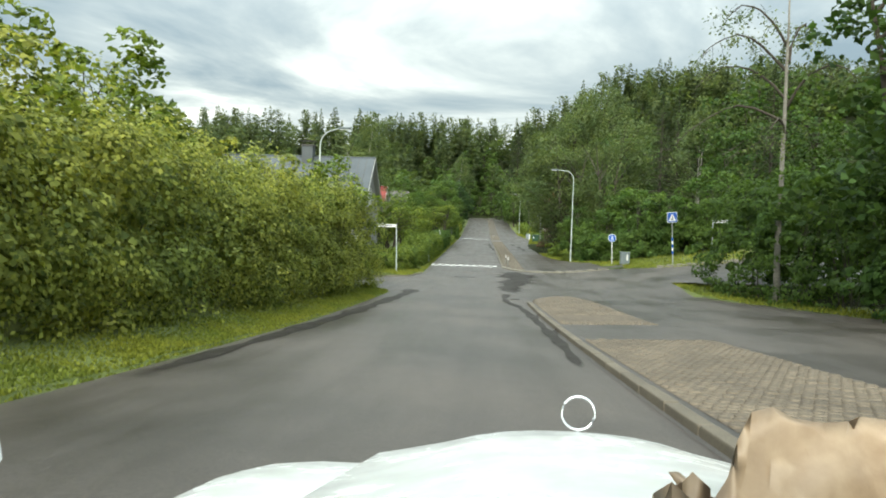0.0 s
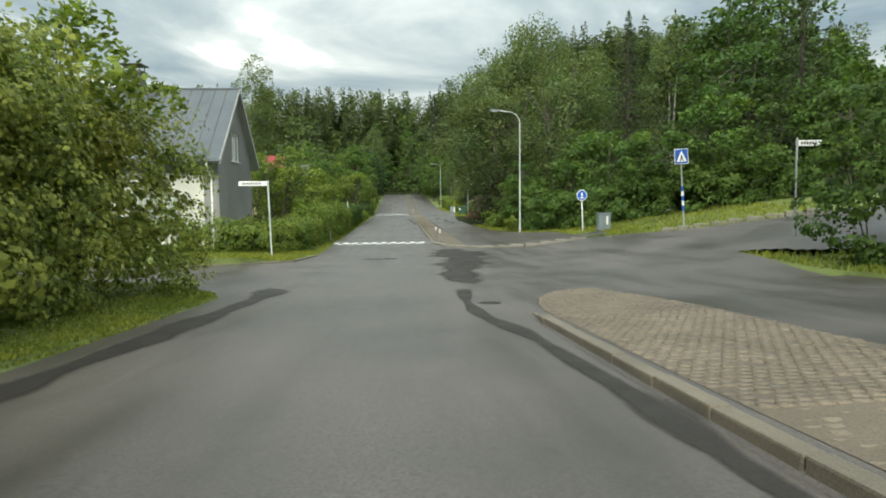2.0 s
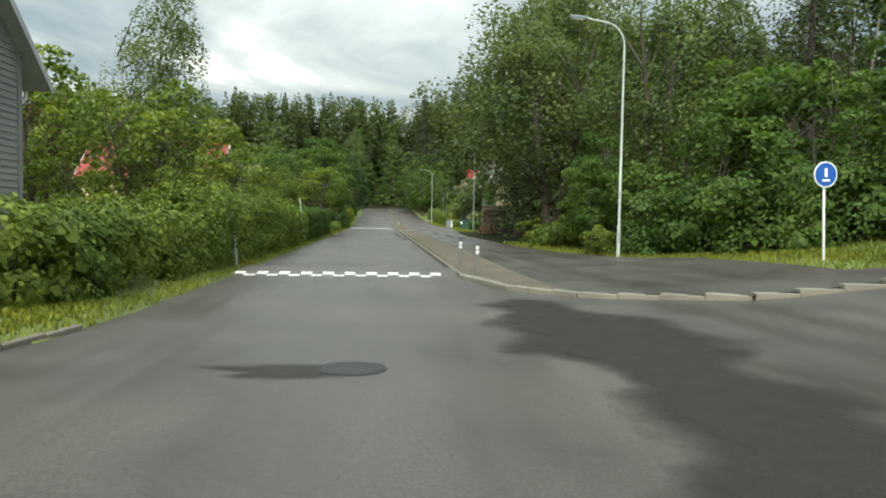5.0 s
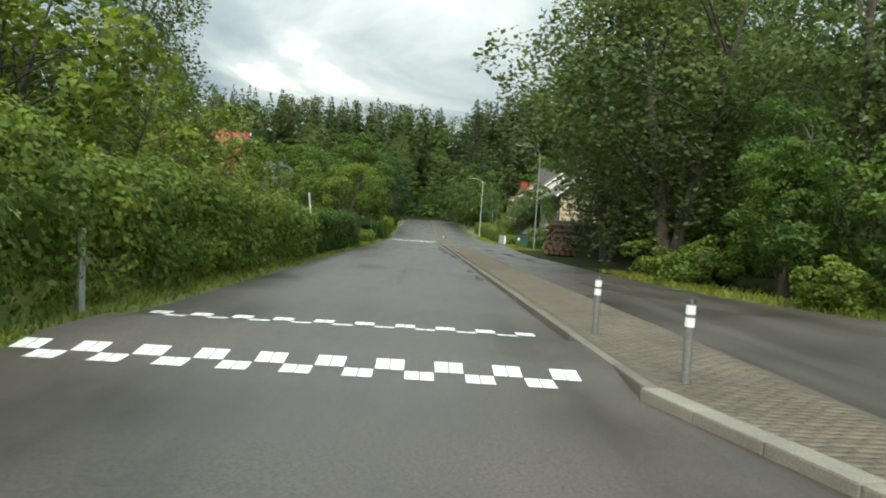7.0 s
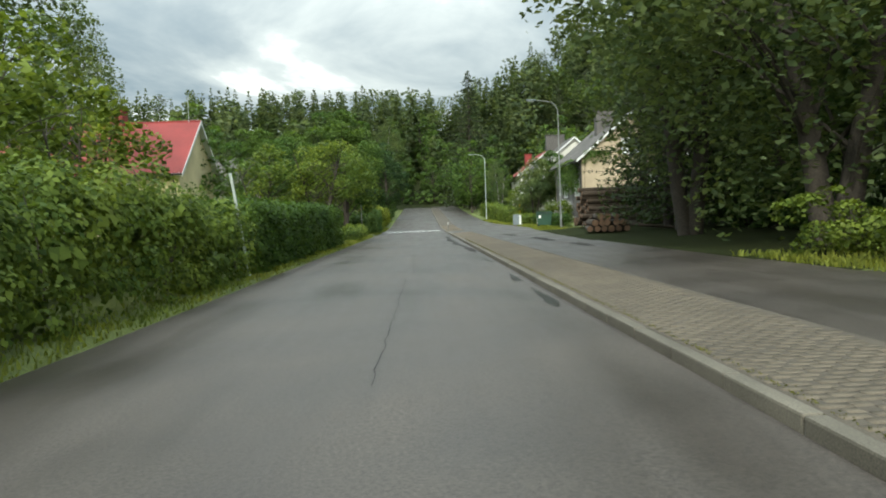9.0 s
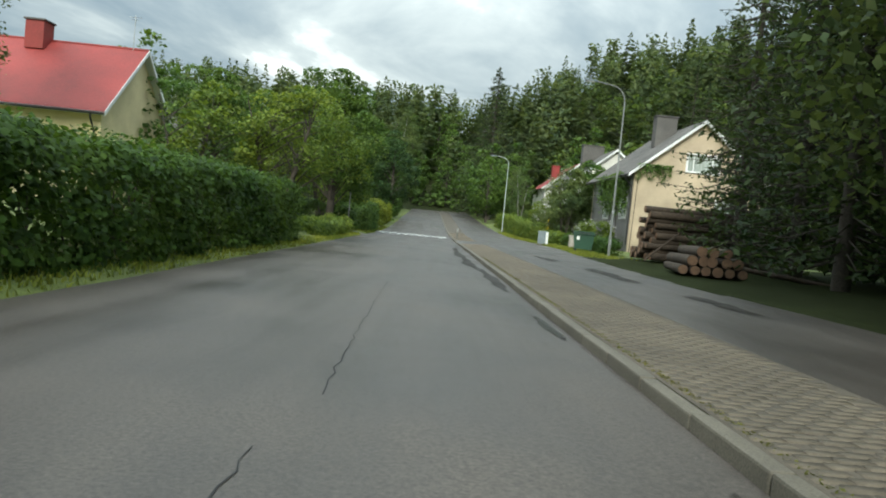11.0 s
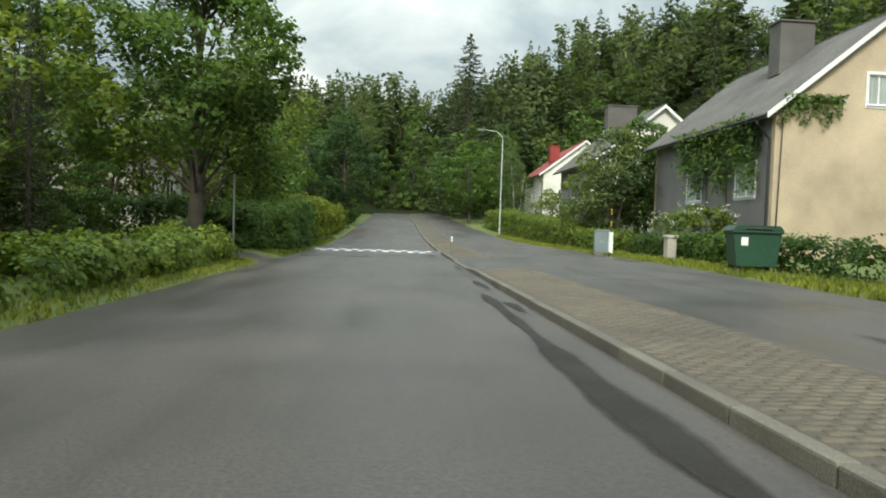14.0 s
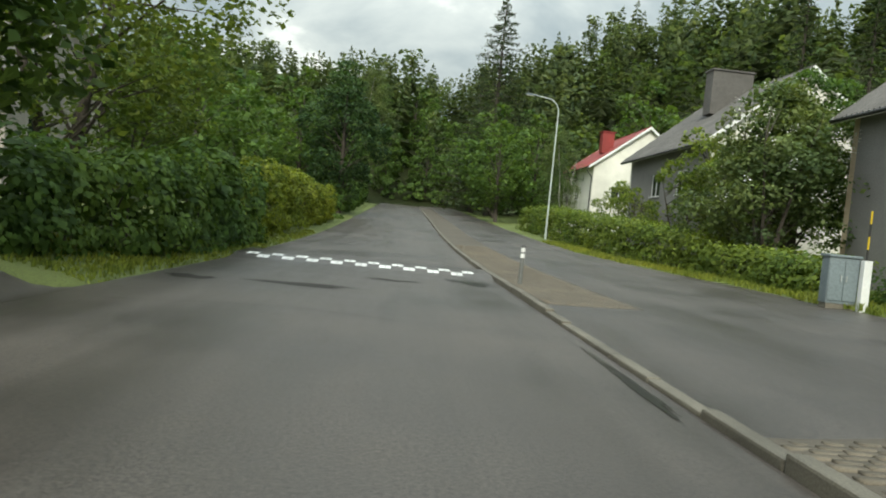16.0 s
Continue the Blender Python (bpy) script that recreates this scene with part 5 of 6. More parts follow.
    p = np.column_stack([x0 + (x1 - x0) * t + nx * np.abs(g.normal(0.2, 0.24, n)), y0 + (y1 - y0) * t + ny * np.abs(g.normal(0.14, 0.16, n)), hang])
    base = empty("climbing_vine", x0, y0, float(land(x0, y0)), label="leafy vine climbing under the eaves of the house", category="vine")
    o = np.array(base.matrix_basis.translation)
    v, q = leaves(p - o, 0.15, g, 0.1, 0.6, 0.8, out=np.array([[nx, ny, 0.2]]) * 0.8)
    tagged(part("foliage", mesh_np("foliage", v, q, M["maple_leaf"]), None, base), kind="stuff")
    part("vine_stem", mesh_np("vine_stem", *gather([tube([np.array([x0 + (x1 - x0) * f + nx * 0.06, y0 + (y1 - y0) * f + ny * 0.06, float(land(x0, y0))]) - o, np.array([x0 + (x1 - x0) * (f + 0.06) + nx * 0.06, y0 + (y1 - y0) * (f + 0.06) + ny * 0.06, z1]) - o], [0.03, 0.015], 5) for f in ((0.35, 0.62) if ny == 0 else (0.02,))]), M["bark"]), None, base)


vine(13.22, 13.22, 113.0, 119.5, 2.8, 5.75, 4200, 51, -1, 0)
vine(13.3, 15.6, 112.15, 112.15, 5.2, 6.3, 500, 52, 0, -1)


# ---- street furniture ----
def curved_lamp(x, y, h, arm, rz, label, lean=0.0, mat="pole_grey"):
    """A street lamp: a base sleeve, a pole bending over at the top, and a flat head."""
    z = float(land(x, y)) - 0.05
    t = empty("street_lamp", x, y, z, rz, label=label, category="street lamp")
    t.matrix_basis = pose(x, y, z, 0, lean, rz)
    a = np.linspace(0, np.pi / 2 * 0.93, 8)
    r = 0.75
    bend = [(0, 0, 0.0), (0, 0, h * 0.5), (0, 0, h - r)] + [(-r + r * np.cos(k), 0, h - r + r * np.sin(k)) for k in a[1:]] + [(-arm, 0, h + 0.08)]
    rr = [0.052, 0.043, 0.034] + [0.03] * 8
    part("pole", mesh_np("pole", *tube(bend, rr, 10), M[mat]), None, t, smooth=True)
    part("base_sleeve", rod((0, 0, 0), (0, 0, 1.1), 0.064, 0.06, 12), M[mat], t)
    part("access_door", box(0.07, 0.02, 0.28, 0, -0.07, 0.6, 0.004), M["steel"], t)
    head = box(0.62, 0.2, 0.1, -arm - 0.26, 0, h + 0.03, 0.035)
    hd = part("lamp_head", head, M["box_grey"], t)
    part("diffuser", box(0.46, 0.14, 0.03, -arm - 0.28, 0, h + 0.005, 0.01), M["white"], hd)
    part("pole_band", rod((0, 0, 2.15), (0, 0, 2.3), 0.062, 0.062, 12), M["steel"], t)
    return t


curved_lamp(7.98, 57.1, 7.95, 1.45, 8, "tall grey street lamp with a curved arm at the junction")
curved_lamp(8.98, 100.6, 8.3, 1.6, 12, "tall grey street lamp beside the green bin", mat="weathered_steel")
curved_lamp(8.08, 142.4, 8.15, 1.5, 8, "tall pale street lamp among the hedges")
curved_lamp(-8.0, 30.6, 7.25, 1.05, 165, "tall grey street lamp behind the hedge corner")


def bollard(x, y):
    t = empty("bollard", x, y, float(pavement_z(x, y)), label="grey steel bollard with white reflective bands", category="bollard", group="bollards along the footway")
    part("post", rod((0, 0, -0.1), (0, 0, 0.74), 0.042, sides=14), M["bollard_grey"], t, smooth=False)
    part("cap", rod((0, 0, 0.74), (0, 0, 0.775), 0.047, 0.03, 14), M["black"], t)
    for z in (0.52, 0.635):
        part("reflector", rod((0, 0, z), (0, 0, z + 0.085), 0.0455, sides=14), M["white"], t)
    return t


post = bollard(2.24, 54.75)
for x, y in ((2.32, 51.8), (2.15, 116.4)):
    copy_thing(post, pose(x, y, float(pavement_z(x, y))))


def name_sign():
    t = empty("street_name_sign", -5.17, 39.8, 0.40, label="white street name board on a pale green pole", category="street sign")
    part("pole", rod((0, 0, -0.2), (-0.08, 0, 2.98), 0.032, sides=10), M["pole_grey"], t)
    plate = part("name_board", box(1.12, 0.03, 0.18, -0.66, -0.01, 2.78, 0.008), M["white"], t)
    for k in range(9):
        part("letter_bar", box(0.05, 0.006, 0.085, -1.05 + 0.085 * k, -0.028, 2.83), M["black"], plate)
    part("clamp", box(0.06, 0.07, 0.14, -0.09, 0, 2.8, 0.006), M["steel"], t)


def side_name_sign():
    x, y = 11.6, 31.6
    z = float(land(x, y))
    t = empty("street_name_sign", x, y, z, label="white street name board on a grey pole at the thicket", category="street sign")
    part("pole", rod((0, 0, -0.2), (0, 0, 3.0), 0.03, sides=10), M["steel"], t)
    plate = part("name_board", box(0.75, 0.03, 0.17, 0.36, -0.01, 2.76, 0.008), M["white"], t)
    for k in range(6):
        part("letter_bar", box(0.05, 0.006, 0.08, 0.13 + 0.085 * k, -0.028, 2.81), M["black"], plate)
    part("clamp", box(0.06, 0.07, 0.14, 0, 0, 2.78, 0.006), M["steel"], t)


name_sign()
side_name_sign()


def disc(r, thick, mat, name, parent, m, sides=32):
    d = part(name, rod((0, thick / 2, 0), (0, -thick / 2, 0), r, sides=sides), mat, parent)
    d.matrix_basis = m
    return d


def crossing_sign():
    t = empty("crossing_sign", 12.47, 41.45, 1.2, label="blue pedestrian crossing sign on a banded pole", category="road sign")
    t.matrix_basis = pose(12.47, 41.45, 1.2, 0, -4.0, 8)
    part("pole", rod((0, 0, -0.2), (0, 0, 3.2), 0.03, sides=10), M["steel"], t)
    plate = part("sign_plate", box(0.66, 0.02, 0.66, 0, -0.045, 2.8, 0.0), M["white"], t)
    part("blue_field", box(0.61, 0.006, 0.61, 0, -0.058, 2.825), M["blue"], plate)
    tri = bmesh.new()
    prism(tri, [(-0.25, 2.9), (0.25, 2.9), (0.0, 3.37)], -0.066, -0.061)
    part("white_triangle", tri, M["white"], plate)
    bar = bmesh.new()
    prism(bar, [(-0.10, 2.93), (-0.06, 2.93), (0.0, 3.05), (0.06, 2.93), (0.10, 2.93), (0.035, 3.1), (0.03, 3.2), (-0.03, 3.2), (-0.035, 3.1)], -0.072, -0.067)
    part("dark_symbol", bar, M["black"], plate)
    for k in range(5):
        part("pole_band", rod((0, 0, 0.78 + 0.21 * k), (0, 0, 0.985 + 0.21 * k), 0.055, sides=14), M["blue"] if k % 2 == 0 else M["white"], t)
    return t


crossing_sign()


def path_sign():
    t = empty("footpath_sign", 10.1, 49.3, float(land(10.1, 49.3)), label="round blue footpath sign on a white pole", category="road sign")
    t.matrix_basis = pose(10.1, 49.3, float(land(10.1, 49.3)) - 0.1, 0, -2.5, 4)
    part("pole", rod((0, 0, -0.1), (0, 0, 2.35), 0.03, sides=10), M["white"], t)
    plate = disc(0.30, 0.015, M["white"], "sign_plate", t, Matrix.Translation((0, -0.05, 2.1)))
    disc(0.27, 0.005, M["blue"], "blue_field", plate, Matrix.Translation((0, -0.012, 0)))
    part("white_symbol", box(0.07, 0.004, 0.2, 0, -0.019, -0.06), M["white"], plate)
    part("white_symbol_bar", box(0.2, 0.004, 0.05, 0, -0.019, -0.16), M["white"], plate)


path_sign()


def cabinet(x, y, z, w, d, h, rz, label):
    t = empty("utility_cabinet", x, y, z, rz, label=label, category="utility box")
    part("plinth", box(w * 0.94, d * 0.94, 0.16, 0, 0, -0.08, 0.01), M["kerb"], t)
    body = part("body", box(w, d, h - 0.12, 0, 0, 0.08, 0.012), M["box_grey"], t)
    part("roof", box(w + 0.06, d + 0.06, 0.05, 0, 0, h - 0.04, 0.012), M["box_grey"], t)
    for s in (-1, 1):
        door = part("door", box(w / 2 - 0.03, 0.02, h - 0.24, s * w / 4, -d / 2 - 0.008, 0.14, 0.005), M["box_grey"], t)
        part("handle", box(0.02, 0.02, 0.12, s * 0.05, -d / 2 - 0.028, h * 0.5, 0.004), M["steel"], door)
    return t


cab = cabinet(10.55, 47.0, float(land(10.55, 47)) + 0.02, 0.64, 0.32, 0.95, 6, "grey utility cabinet with faded paint marks on grass")
part("paint_mark", box(0.1, 0.004, 0.42, 0.12, -0.2, 0.35), M["white"], cab)
cabinet(8.12, 115.6, float(land(8.12, 115.6)), 0.56, 0.30, 1.0, -8, "grey-blue utility cabinet in front of the hedge")
marker = empty("marker_post", 8.42, 115.3, float(land(8.42, 115.3)), label="white marker post with yellow and black stick", category="marker post")
part("post", box(0.16, 0.12, 0.98, 0, 0, -0.05, 0.012), M["white"], marker)
for k in range(4):
    part("stick_band", rod((0, 0.02, 0.9 + 0.24 * k), (0.0, 0.02, 1.14 + 0.24 * k), 0.018, sides=8), M["yellow"] if k % 2 else M["black"], marker)
pillar = empty("stone_pillar", 9.5, 112.0, float(land(9.5, 112.0)), label="weathered pale concrete gate pillar by the hedge", category="gate pillar")
part("shaft", box(0.34, 0.34, 0.85, 0, 0, -0.1, 0.03), M["pale_brick"], pillar)
part("capstone", box(0.42, 0.42, 0.1, 0, 0, 0.75, 0.03), M["pale_brick"], pillar)


def refuse_bin():
    x, y = 8.65, 104.9
    t = empty("refuse_bin", x, y, float(land(x, y)), -10, label="dark green wheeled refuse bin on the verge", category="refuse bin")
    bm = bmesh.new()
    prism(bm, [(-0.46, 0.16), (0.46, 0.16), (0.56, 0.98), (-0.56, 0.98)], -0.36, 0.36)
    part("body", bm, M["bin_green"], t)
    part("rim", box(1.2, 0.82, 0.06, 0, 0, 0.96, 0.02), M["bin_green"], t)
    lid = bmesh.new()
    prism(lid, [(-0.6, 0), (0.6, 0), (0.5, 0.13), (-0.5, 0.13)], -0.42, 0.42)
    l = part("lid", lid, M["bin_green"], t)
    l.location.z = 1.02
    part("lid_handle", rod((-0.3, -0.44, 0.05), (0.3, -0.44, 0.05), 0.018), M["black"], l)
    part("label_plate", box(0.16, 0.006, 0.2, -0.3, -0.367, 0.66), M["white"], t)
    for sx in (-0.42, 0.42):
        for sy in (-0.28, 0.28):
            part("wheel", rod((sx, sy - 0.02, 0.09), (sx, sy + 0.02, 0.09), 0.09, sides=14), M["black"], t)


refuse_bin()


def stake(name, a, b, r, mat, label, category):
    t = empty(name, a[0], a[1], a[2], label=label, category=category)
    part("post", rod((0, 0, -0.2), Vector(b) - Vector(a), r, sides=8), M[mat], t)
    part("top_cap", rod(Vector(b) - Vector(a), Vector(b) - Vector(a) + Vector((0, 0, 0.02)), r * 1.1, sides=8), M[mat], t)


stake("leaning_pole", (-4.1, 71.3, 0.0), (-4.43, 71.2, 2.4), 0.032, "pole_grey", "leaning grey steel pole at the hedge", "pole")
stake("hedge_post", (-4.2, 54.0, 0.0), (-4.25, 54.0, 1.05), 0.045, "steel", "short weathered post in front of the hedge", "post")
stake("verge_pole", (-4.78, 108.5, 0.1), (-4.8, 108.5, 2.45), 0.026, "bollard_grey", "thin grey pole at the driveway", "pole")
stake("verge_stake", (-4.35, 119.6, 0.05), (-4.35, 119.6, 0.75), 0.025, "steel", "short stake at the road hump", "post")

# ---- log piles ----
LOGS = {}


def log(x, y, z, r, ln, rz, tilt=0.0, group="", label="brown spruce log in a stack"):
    key = (round(r, 2), ln)
    if key not in LOGS:
        bark = rod((-ln / 2, 0, 0), (ln / 2, 0, 0), r, r * 0.94, 14)
        ends = [rod((s * (ln / 2 + 0.001), 0, 0), (s * (ln / 2 + 0.012), 0, 0), r * 0.93, r * 0.9, 14) for s in (-1, 1)]
        mesh = []
        for nm, bm, mt in (("log", bark, "log_bark"), ("end", ends[0], "log_end"), ("end", ends[1], "log_end")):
            me = bpy.data.meshes.new(nm)
            bm.to_mesh(me)
            bm.free()
            me.materials.append(M[mt])
            mesh.append(me)
        LOGS[key] = mesh
    t = empty("log", x, y, z, label=label, category="log", group=group)
    t.matrix_basis = pose(x, y, z, random.uniform(0, 360), tilt, rz)
    for nm, me in zip(("bark", "sawn_end", "sawn_end"), LOGS[key]):
        o = new(nm, me)
        o.parent = t


g_log = random.Random(5)
ground0 = float(land(12, 97.5)) + 0.02
rows = [(96.05, 10), (96.05 + 0.33, 9), (96.05 + 0.66, 8), (96.05 + 1.0, 6), (96.05 + 1.33, 5), (96.05 + 1.66, 4), (96.05 + 2.0, 3)]
for k, (y, n) in enumerate(rows):
    for j in range(n):
        r = g_log.choice((0.13, 0.15, 0.17))
        ln = g_log.choice((4.9, 5.1))
        log(11.95 + g_log.uniform(-0.25, 0.25), y + 0.165 * (j % 2) + g_log.uniform(-0.02, 0.02), ground0 + 0.16 + 0.262 * j * 0.84 + 0.01, r, ln, g_log.uniform(-1, 1), group="big log pile")
PILE_X, PILE_Y = 8.5, 88.0
ground1 = float(land(PILE_X, PILE_Y)) + 0.02
for j, n in enumerate((6, 5, 3)):
    for k in range(n):
        log(PILE_X + (k - (n - 1) / 2) * 0.32 + g_log.uniform(-0.04, 0.04), PILE_Y + (k - (n - 1) / 2) * -0.055, ground1 + 0.17 + 0.275 * j, g_log.choice((0.14, 0.16)), 3.0, 80 + g_log.uniform(-2, 2), group="small log pile", label="sawn log with orange end in a low stack")
log(10.2, 87.6, ground1 + 0.25, 0.08, 3.6, -25, 6, label="thin loose pole leaning by the log stack")
log(9.75, 95.35, ground0 + 0.62, 0.045, 1.8, 4, -42, label="thin loose pole leaning by the log stack")


# ---- road markings, puddles, cracks ----
def on_road(name, X, Y, mat, lift=0.005, parent=None, height=carriage_z):
    """A thin sheet lying on the road over a grid of X, Y."""
    V = np.stack([X, Y, height(X, Y) + lift], -1)
    n, m = X.shape
    i = (np.arange(n - 1)[:, None] * m + np.arange(m - 1)[None]).ravel()
    return part(name, mesh_np(name, V.reshape(-1, 3), np.stack([i, i + 1, i + m + 1, i + m], -1), M[mat]), None, parent)


def hump_marks(y0, side, x0=-3.72, n=10, step=0.54):
    mark = empty("hump_marking", 0, 0, 0, label="white chequered paint on the speed hump", category="road marking", kind="structure")
    for row in (0, 1):
        for k in range(n - (1 if row == 0 and side > 0 else 0)):
            a = x0 + step * k + (step / 2 if row == (0 if side > 0 else 1) else 0.0)
            for half in (0, 1):
                w = step / 4
                xa = a + w * half + 0.004
                X, Y = np.meshgrid(np.linspace(xa, xa + w - 0.01, 2), np.linspace(y0 + 0.29 * row - 0.29, y0 + 0.29 * row - 0.015, 5))
                on_road("paint_block", X, Y, "paint", 0.006, mark)


hump_marks(51.95, 1, -3.86, 10, 0.555)
hump_marks(54.76, 1, -3.72, 10, 0.545)
hump_marks(118.25, 1, -3.6, 10, 0.53)
hump_marks(120.5, 1, -3.6, 10, 0.53)


def puddle_at(x, y, rx, ry, seed, label="shallow puddle on the wet asphalt", height=carriage_z, mat="puddle", lift=0.005, cap=1.83):
    g = rng_of(seed)
    a, f = np.linspace(0, 2 * np.pi, 41), np.linspace(0, 1, 5)
    edge = 1 + 0.22 * np.sin(2 * a + g.uniform(0, 6)) + 0.16 * np.sin(3 * a + g.uniform(0, 6)) + 0.1 * np.sin(5 * a + g.uniform(0, 6)) + 0.06 * np.sin(9 * a + g.uniform(0, 6))
    edge[-1] = edge[0]
    A, F = np.meshgrid(a, f)
    X = x + rx * np.cos(A) * F * edge[None]
    Y = y + ry * np.sin(A) * F * edge[None]
    if cap:
        X = np.minimum(X, cap)
    ob = on_road("puddle", X, Y, mat, lift, None, height)
    fade = ob.data.attributes.new("fade", "FLOAT", "POINT")
    fade.data.foreach_set("value", np.ascontiguousarray(1 - F.ravel(), dtype=np.float32))
    return tagged(ob, label, "puddle")


for k, (x, y, rx, ry) in enumerate(((1.62, 98.5, 0.12, 1.2), (1.6, 102.5, 0.12, 1.6), (1.66, 75.5, 0.1, 1.2), (1.2, 116.6, 0.6, 0.6), (1.68, 108.5, 0.1, 1.6), (1.62, 66, 0.12, 2.0), (1.62, 69.5, 0.14, 0.9))):
    puddle_at(x, y, rx, ry, 60 + k)
damp, dn, dl, db = material("damp_asphalt", 0.45, 0.0, 0.1)
dv = coords(dn, dl)
dl.new(ramp_of(dn, dl, noise_tex(dn, dl, dv, 40, 4), (0.3, (0.020, 0.018, 0.016)), (0.7, (0.046, 0.041, 0.036))), db.inputs["Base Color"])
dl.new(ramp_of(dn, dl, noise_tex(dn, dl, dv, 1.2, 4), (0.35, (0.42,) * 3), (0.7, (0.60,) * 3)), db.inputs["Roughness"])
bumped(dn, dl, db, noise_tex(dn, dl, dv, 55, 4), 0.12, 0.003)
M["damp"] = damp


def feathered(m, low, high, scale, most=1.0):
    """Lets a wet patch end in a ragged, soft edge."""
    nt, ln = m.node_tree.nodes, m.node_tree.links
    at = nt.new("ShaderNodeAttribute")
    at.attribute_name = "fade"
    rag = noise_tex(nt, ln, coords(nt, ln), scale, 5, 0.6)
    add = nt.new("ShaderNodeMath")
    add.operation = "ADD"
    ln.new(at.outputs["Fac"], add.inputs[0])
    ln.new(rag, add.inputs[1])
    fac = ramp_of(nt, ln, add.outputs[0], (low, (0, 0, 0)), (high, (most,) * 3))
    mx, tr = nt.new("ShaderNodeMixShader"), nt.new("ShaderNodeBsdfTransparent")
    ln.new(fac, mx.inputs[0])
    ln.new(tr.outputs[0], mx.inputs[1])
    ln.new(nt["Principled BSDF"].outputs[0], mx.inputs[2])
    ln.new(mx.outputs[0], nt["Material Output"].inputs["Surface"])


feathered(damp, 0.58, 1.65, 0.9, 0.85)
feathered(puddle, 0.78, 0.96, 1.3)
for k, (x, y, rx, ry) in enumerate(((-1.0, 40.5, 0.9, 0.35), (-3.3, 113.2, 0.4, 0.35), (-1.6, 113.5, 1.1, 0.3), (-0.3, 115.6, 0.5, 0.25))):
    puddle_at(x, y, rx, ry, 80 + k, "dark damp patch on the worn asphalt", mat="damp", lift=0.004)


def junction_z(x, y):
    return np.where(x < ROAD_R, carriage_z(np.minimum(x, ROAD_R), y), np.where(y < 30, pavement_z(x, y), street_z(x, y)))


def wet_trail(points, label, seed, mat="damp"):
    """Water that has run along the road: a trail through x, y, half width, soft at its edges."""
    g = rng_of(seed)
    p = np.asarray(points, float)
    d = np.r_[0, np.cumsum(np.linalg.norm(np.diff(p[:, :2], axis=0), axis=1))]
    u = np.linspace(0, d[-1], int(d[-1] / 0.25) + 2)
    c = np.column_stack([np.interp(u, d, p[:, k]) for k in range(3)])
    for _ in range(6):
        c[1:-1] = (c[:-2] + 2 * c[1:-1] + c[2:]) / 4
    wob = 1 + 0.25 * np.sin(u * 1.1 + g.uniform(0, 6)) + 0.18 * np.sin(u * 2.7 + g.uniform(0, 6))
    t = np.gradient(c[:, :2], axis=0)
    t /= np.linalg.norm(t, axis=1)[:, None]
    f = np.linspace(-1, 1, 9)
    w = (c[:, 2] * wob)[:, None] * f[None] * 1.5
    X, Y = c[:, :1] - t[:, 1:] * w, c[:, 1:2] + t[:, :1] * w
    ob = on_road("wet_trail", X, Y, mat, 0.009, None, junction_z)
    ends = np.minimum(1, np.minimum(u, u[-1] - u) / 1.5)
    fade = ob.data.attributes.new("fade", "FLOAT", "POINT")
    fade.data.foreach_set("value", np.ascontiguousarray(((1 - np.abs(f))[None] * ends[:, None]).ravel(), dtype=np.float32))
    return tagged(ob, label, "puddle", kind="structure")


wet_trail([(2.3, 47.0, 0.7), (2.6, 43, 0.9), (2.55, 39.5, 0.8), (2.0, 35.5, 0.6), (1.6, 31.5, 0.42), (1.75, 28.5, 0.2)], "dark wet patch across the street corner", 1)
wet_trail([(1.4, 28, 0.2), (1.15, 24.8, 0.09), (1.15, 22.5, 0.09), (1.5, 20.5, 0.13), (1.65, 17, 0.09), (1.66, 13, 0.1), (1.66, 9.5, 0.09), (1.55, 6, 0.08)], "dark trail of water beside the kerb", 2)
wet_trail([(-3.6, 4, 0.12), (-3.5, 12, 0.16), (-3.3, 19, 0.2), (-3.1, 24, 0.18), (-2.9, 27.5, 0.25), (-3.3, 29.0, 0.2)], "dark wet strip along the grass edge", 3)
wet_trail([(1.4, 101, 0.06), (1.35, 96, 0.08), (1.3, 93, 0.13), (1.45, 90, 0.11), (1.35, 87.5, 0.13), (1.58, 85.0, 0.08), (1.62, 82.5, 0.1), (1.64, 79.5, 0.08)], "winding damp trail beside the kerb", 4)


def manhole(x, y, r):
    t = empty("manhole_cover", x, y, float(junction_z(np.array(x), np.array(y))) + 0.004, label="dark round cast iron manhole cover in the asphalt", category="manhole cover")
    t.matrix_basis = pose(x, y, t.matrix_basis.translation.z, math.degrees(math.atan(float(road_z(y + 0.5) - road_z(y - 0.5)))))
    part("cover_ring", rod((0, 0, -0.03), (0, 0, 0.003), r, r, 36), M["crack"], t)
    part("lid", rod((0, 0, -0.02), (0, 0, 0.005), r * 0.86, r * 0.85, 36), M["iron"], t)
    for k in range(-3, 4):
        part("tread_bar", box(2 * math.sqrt(max(0.01, (r * 0.8) ** 2 - (k * r * 0.22) ** 2)), 0.018, 0.004, 0, k * r * 0.22, 0.004), M["iron"], t)


M["iron"] = grainy("cast_iron", (0.035, 0.034, 0.033), (0.08, 0.076, 0.07), 8, 0.5, 0.6, 0.2)
for k, (x, y, rx, ry) in enumerate(((5.0, 85.5, 0.35, 2.6), (4.6, 93.0, 0.3, 2.0), (5.2, 79.0, 0.35, 1.5))):
    puddle_at(x, y, rx, ry, 120 + k, "wet patch on the footway", pavement_z, "damp", 0.012, None)

M["crack"] = grainy("crack_tar", (0.008, 0.008, 0.008), (0.02, 0.02, 0.02), 5, 0.7)
manhole(1.55, 24.5, 0.22)
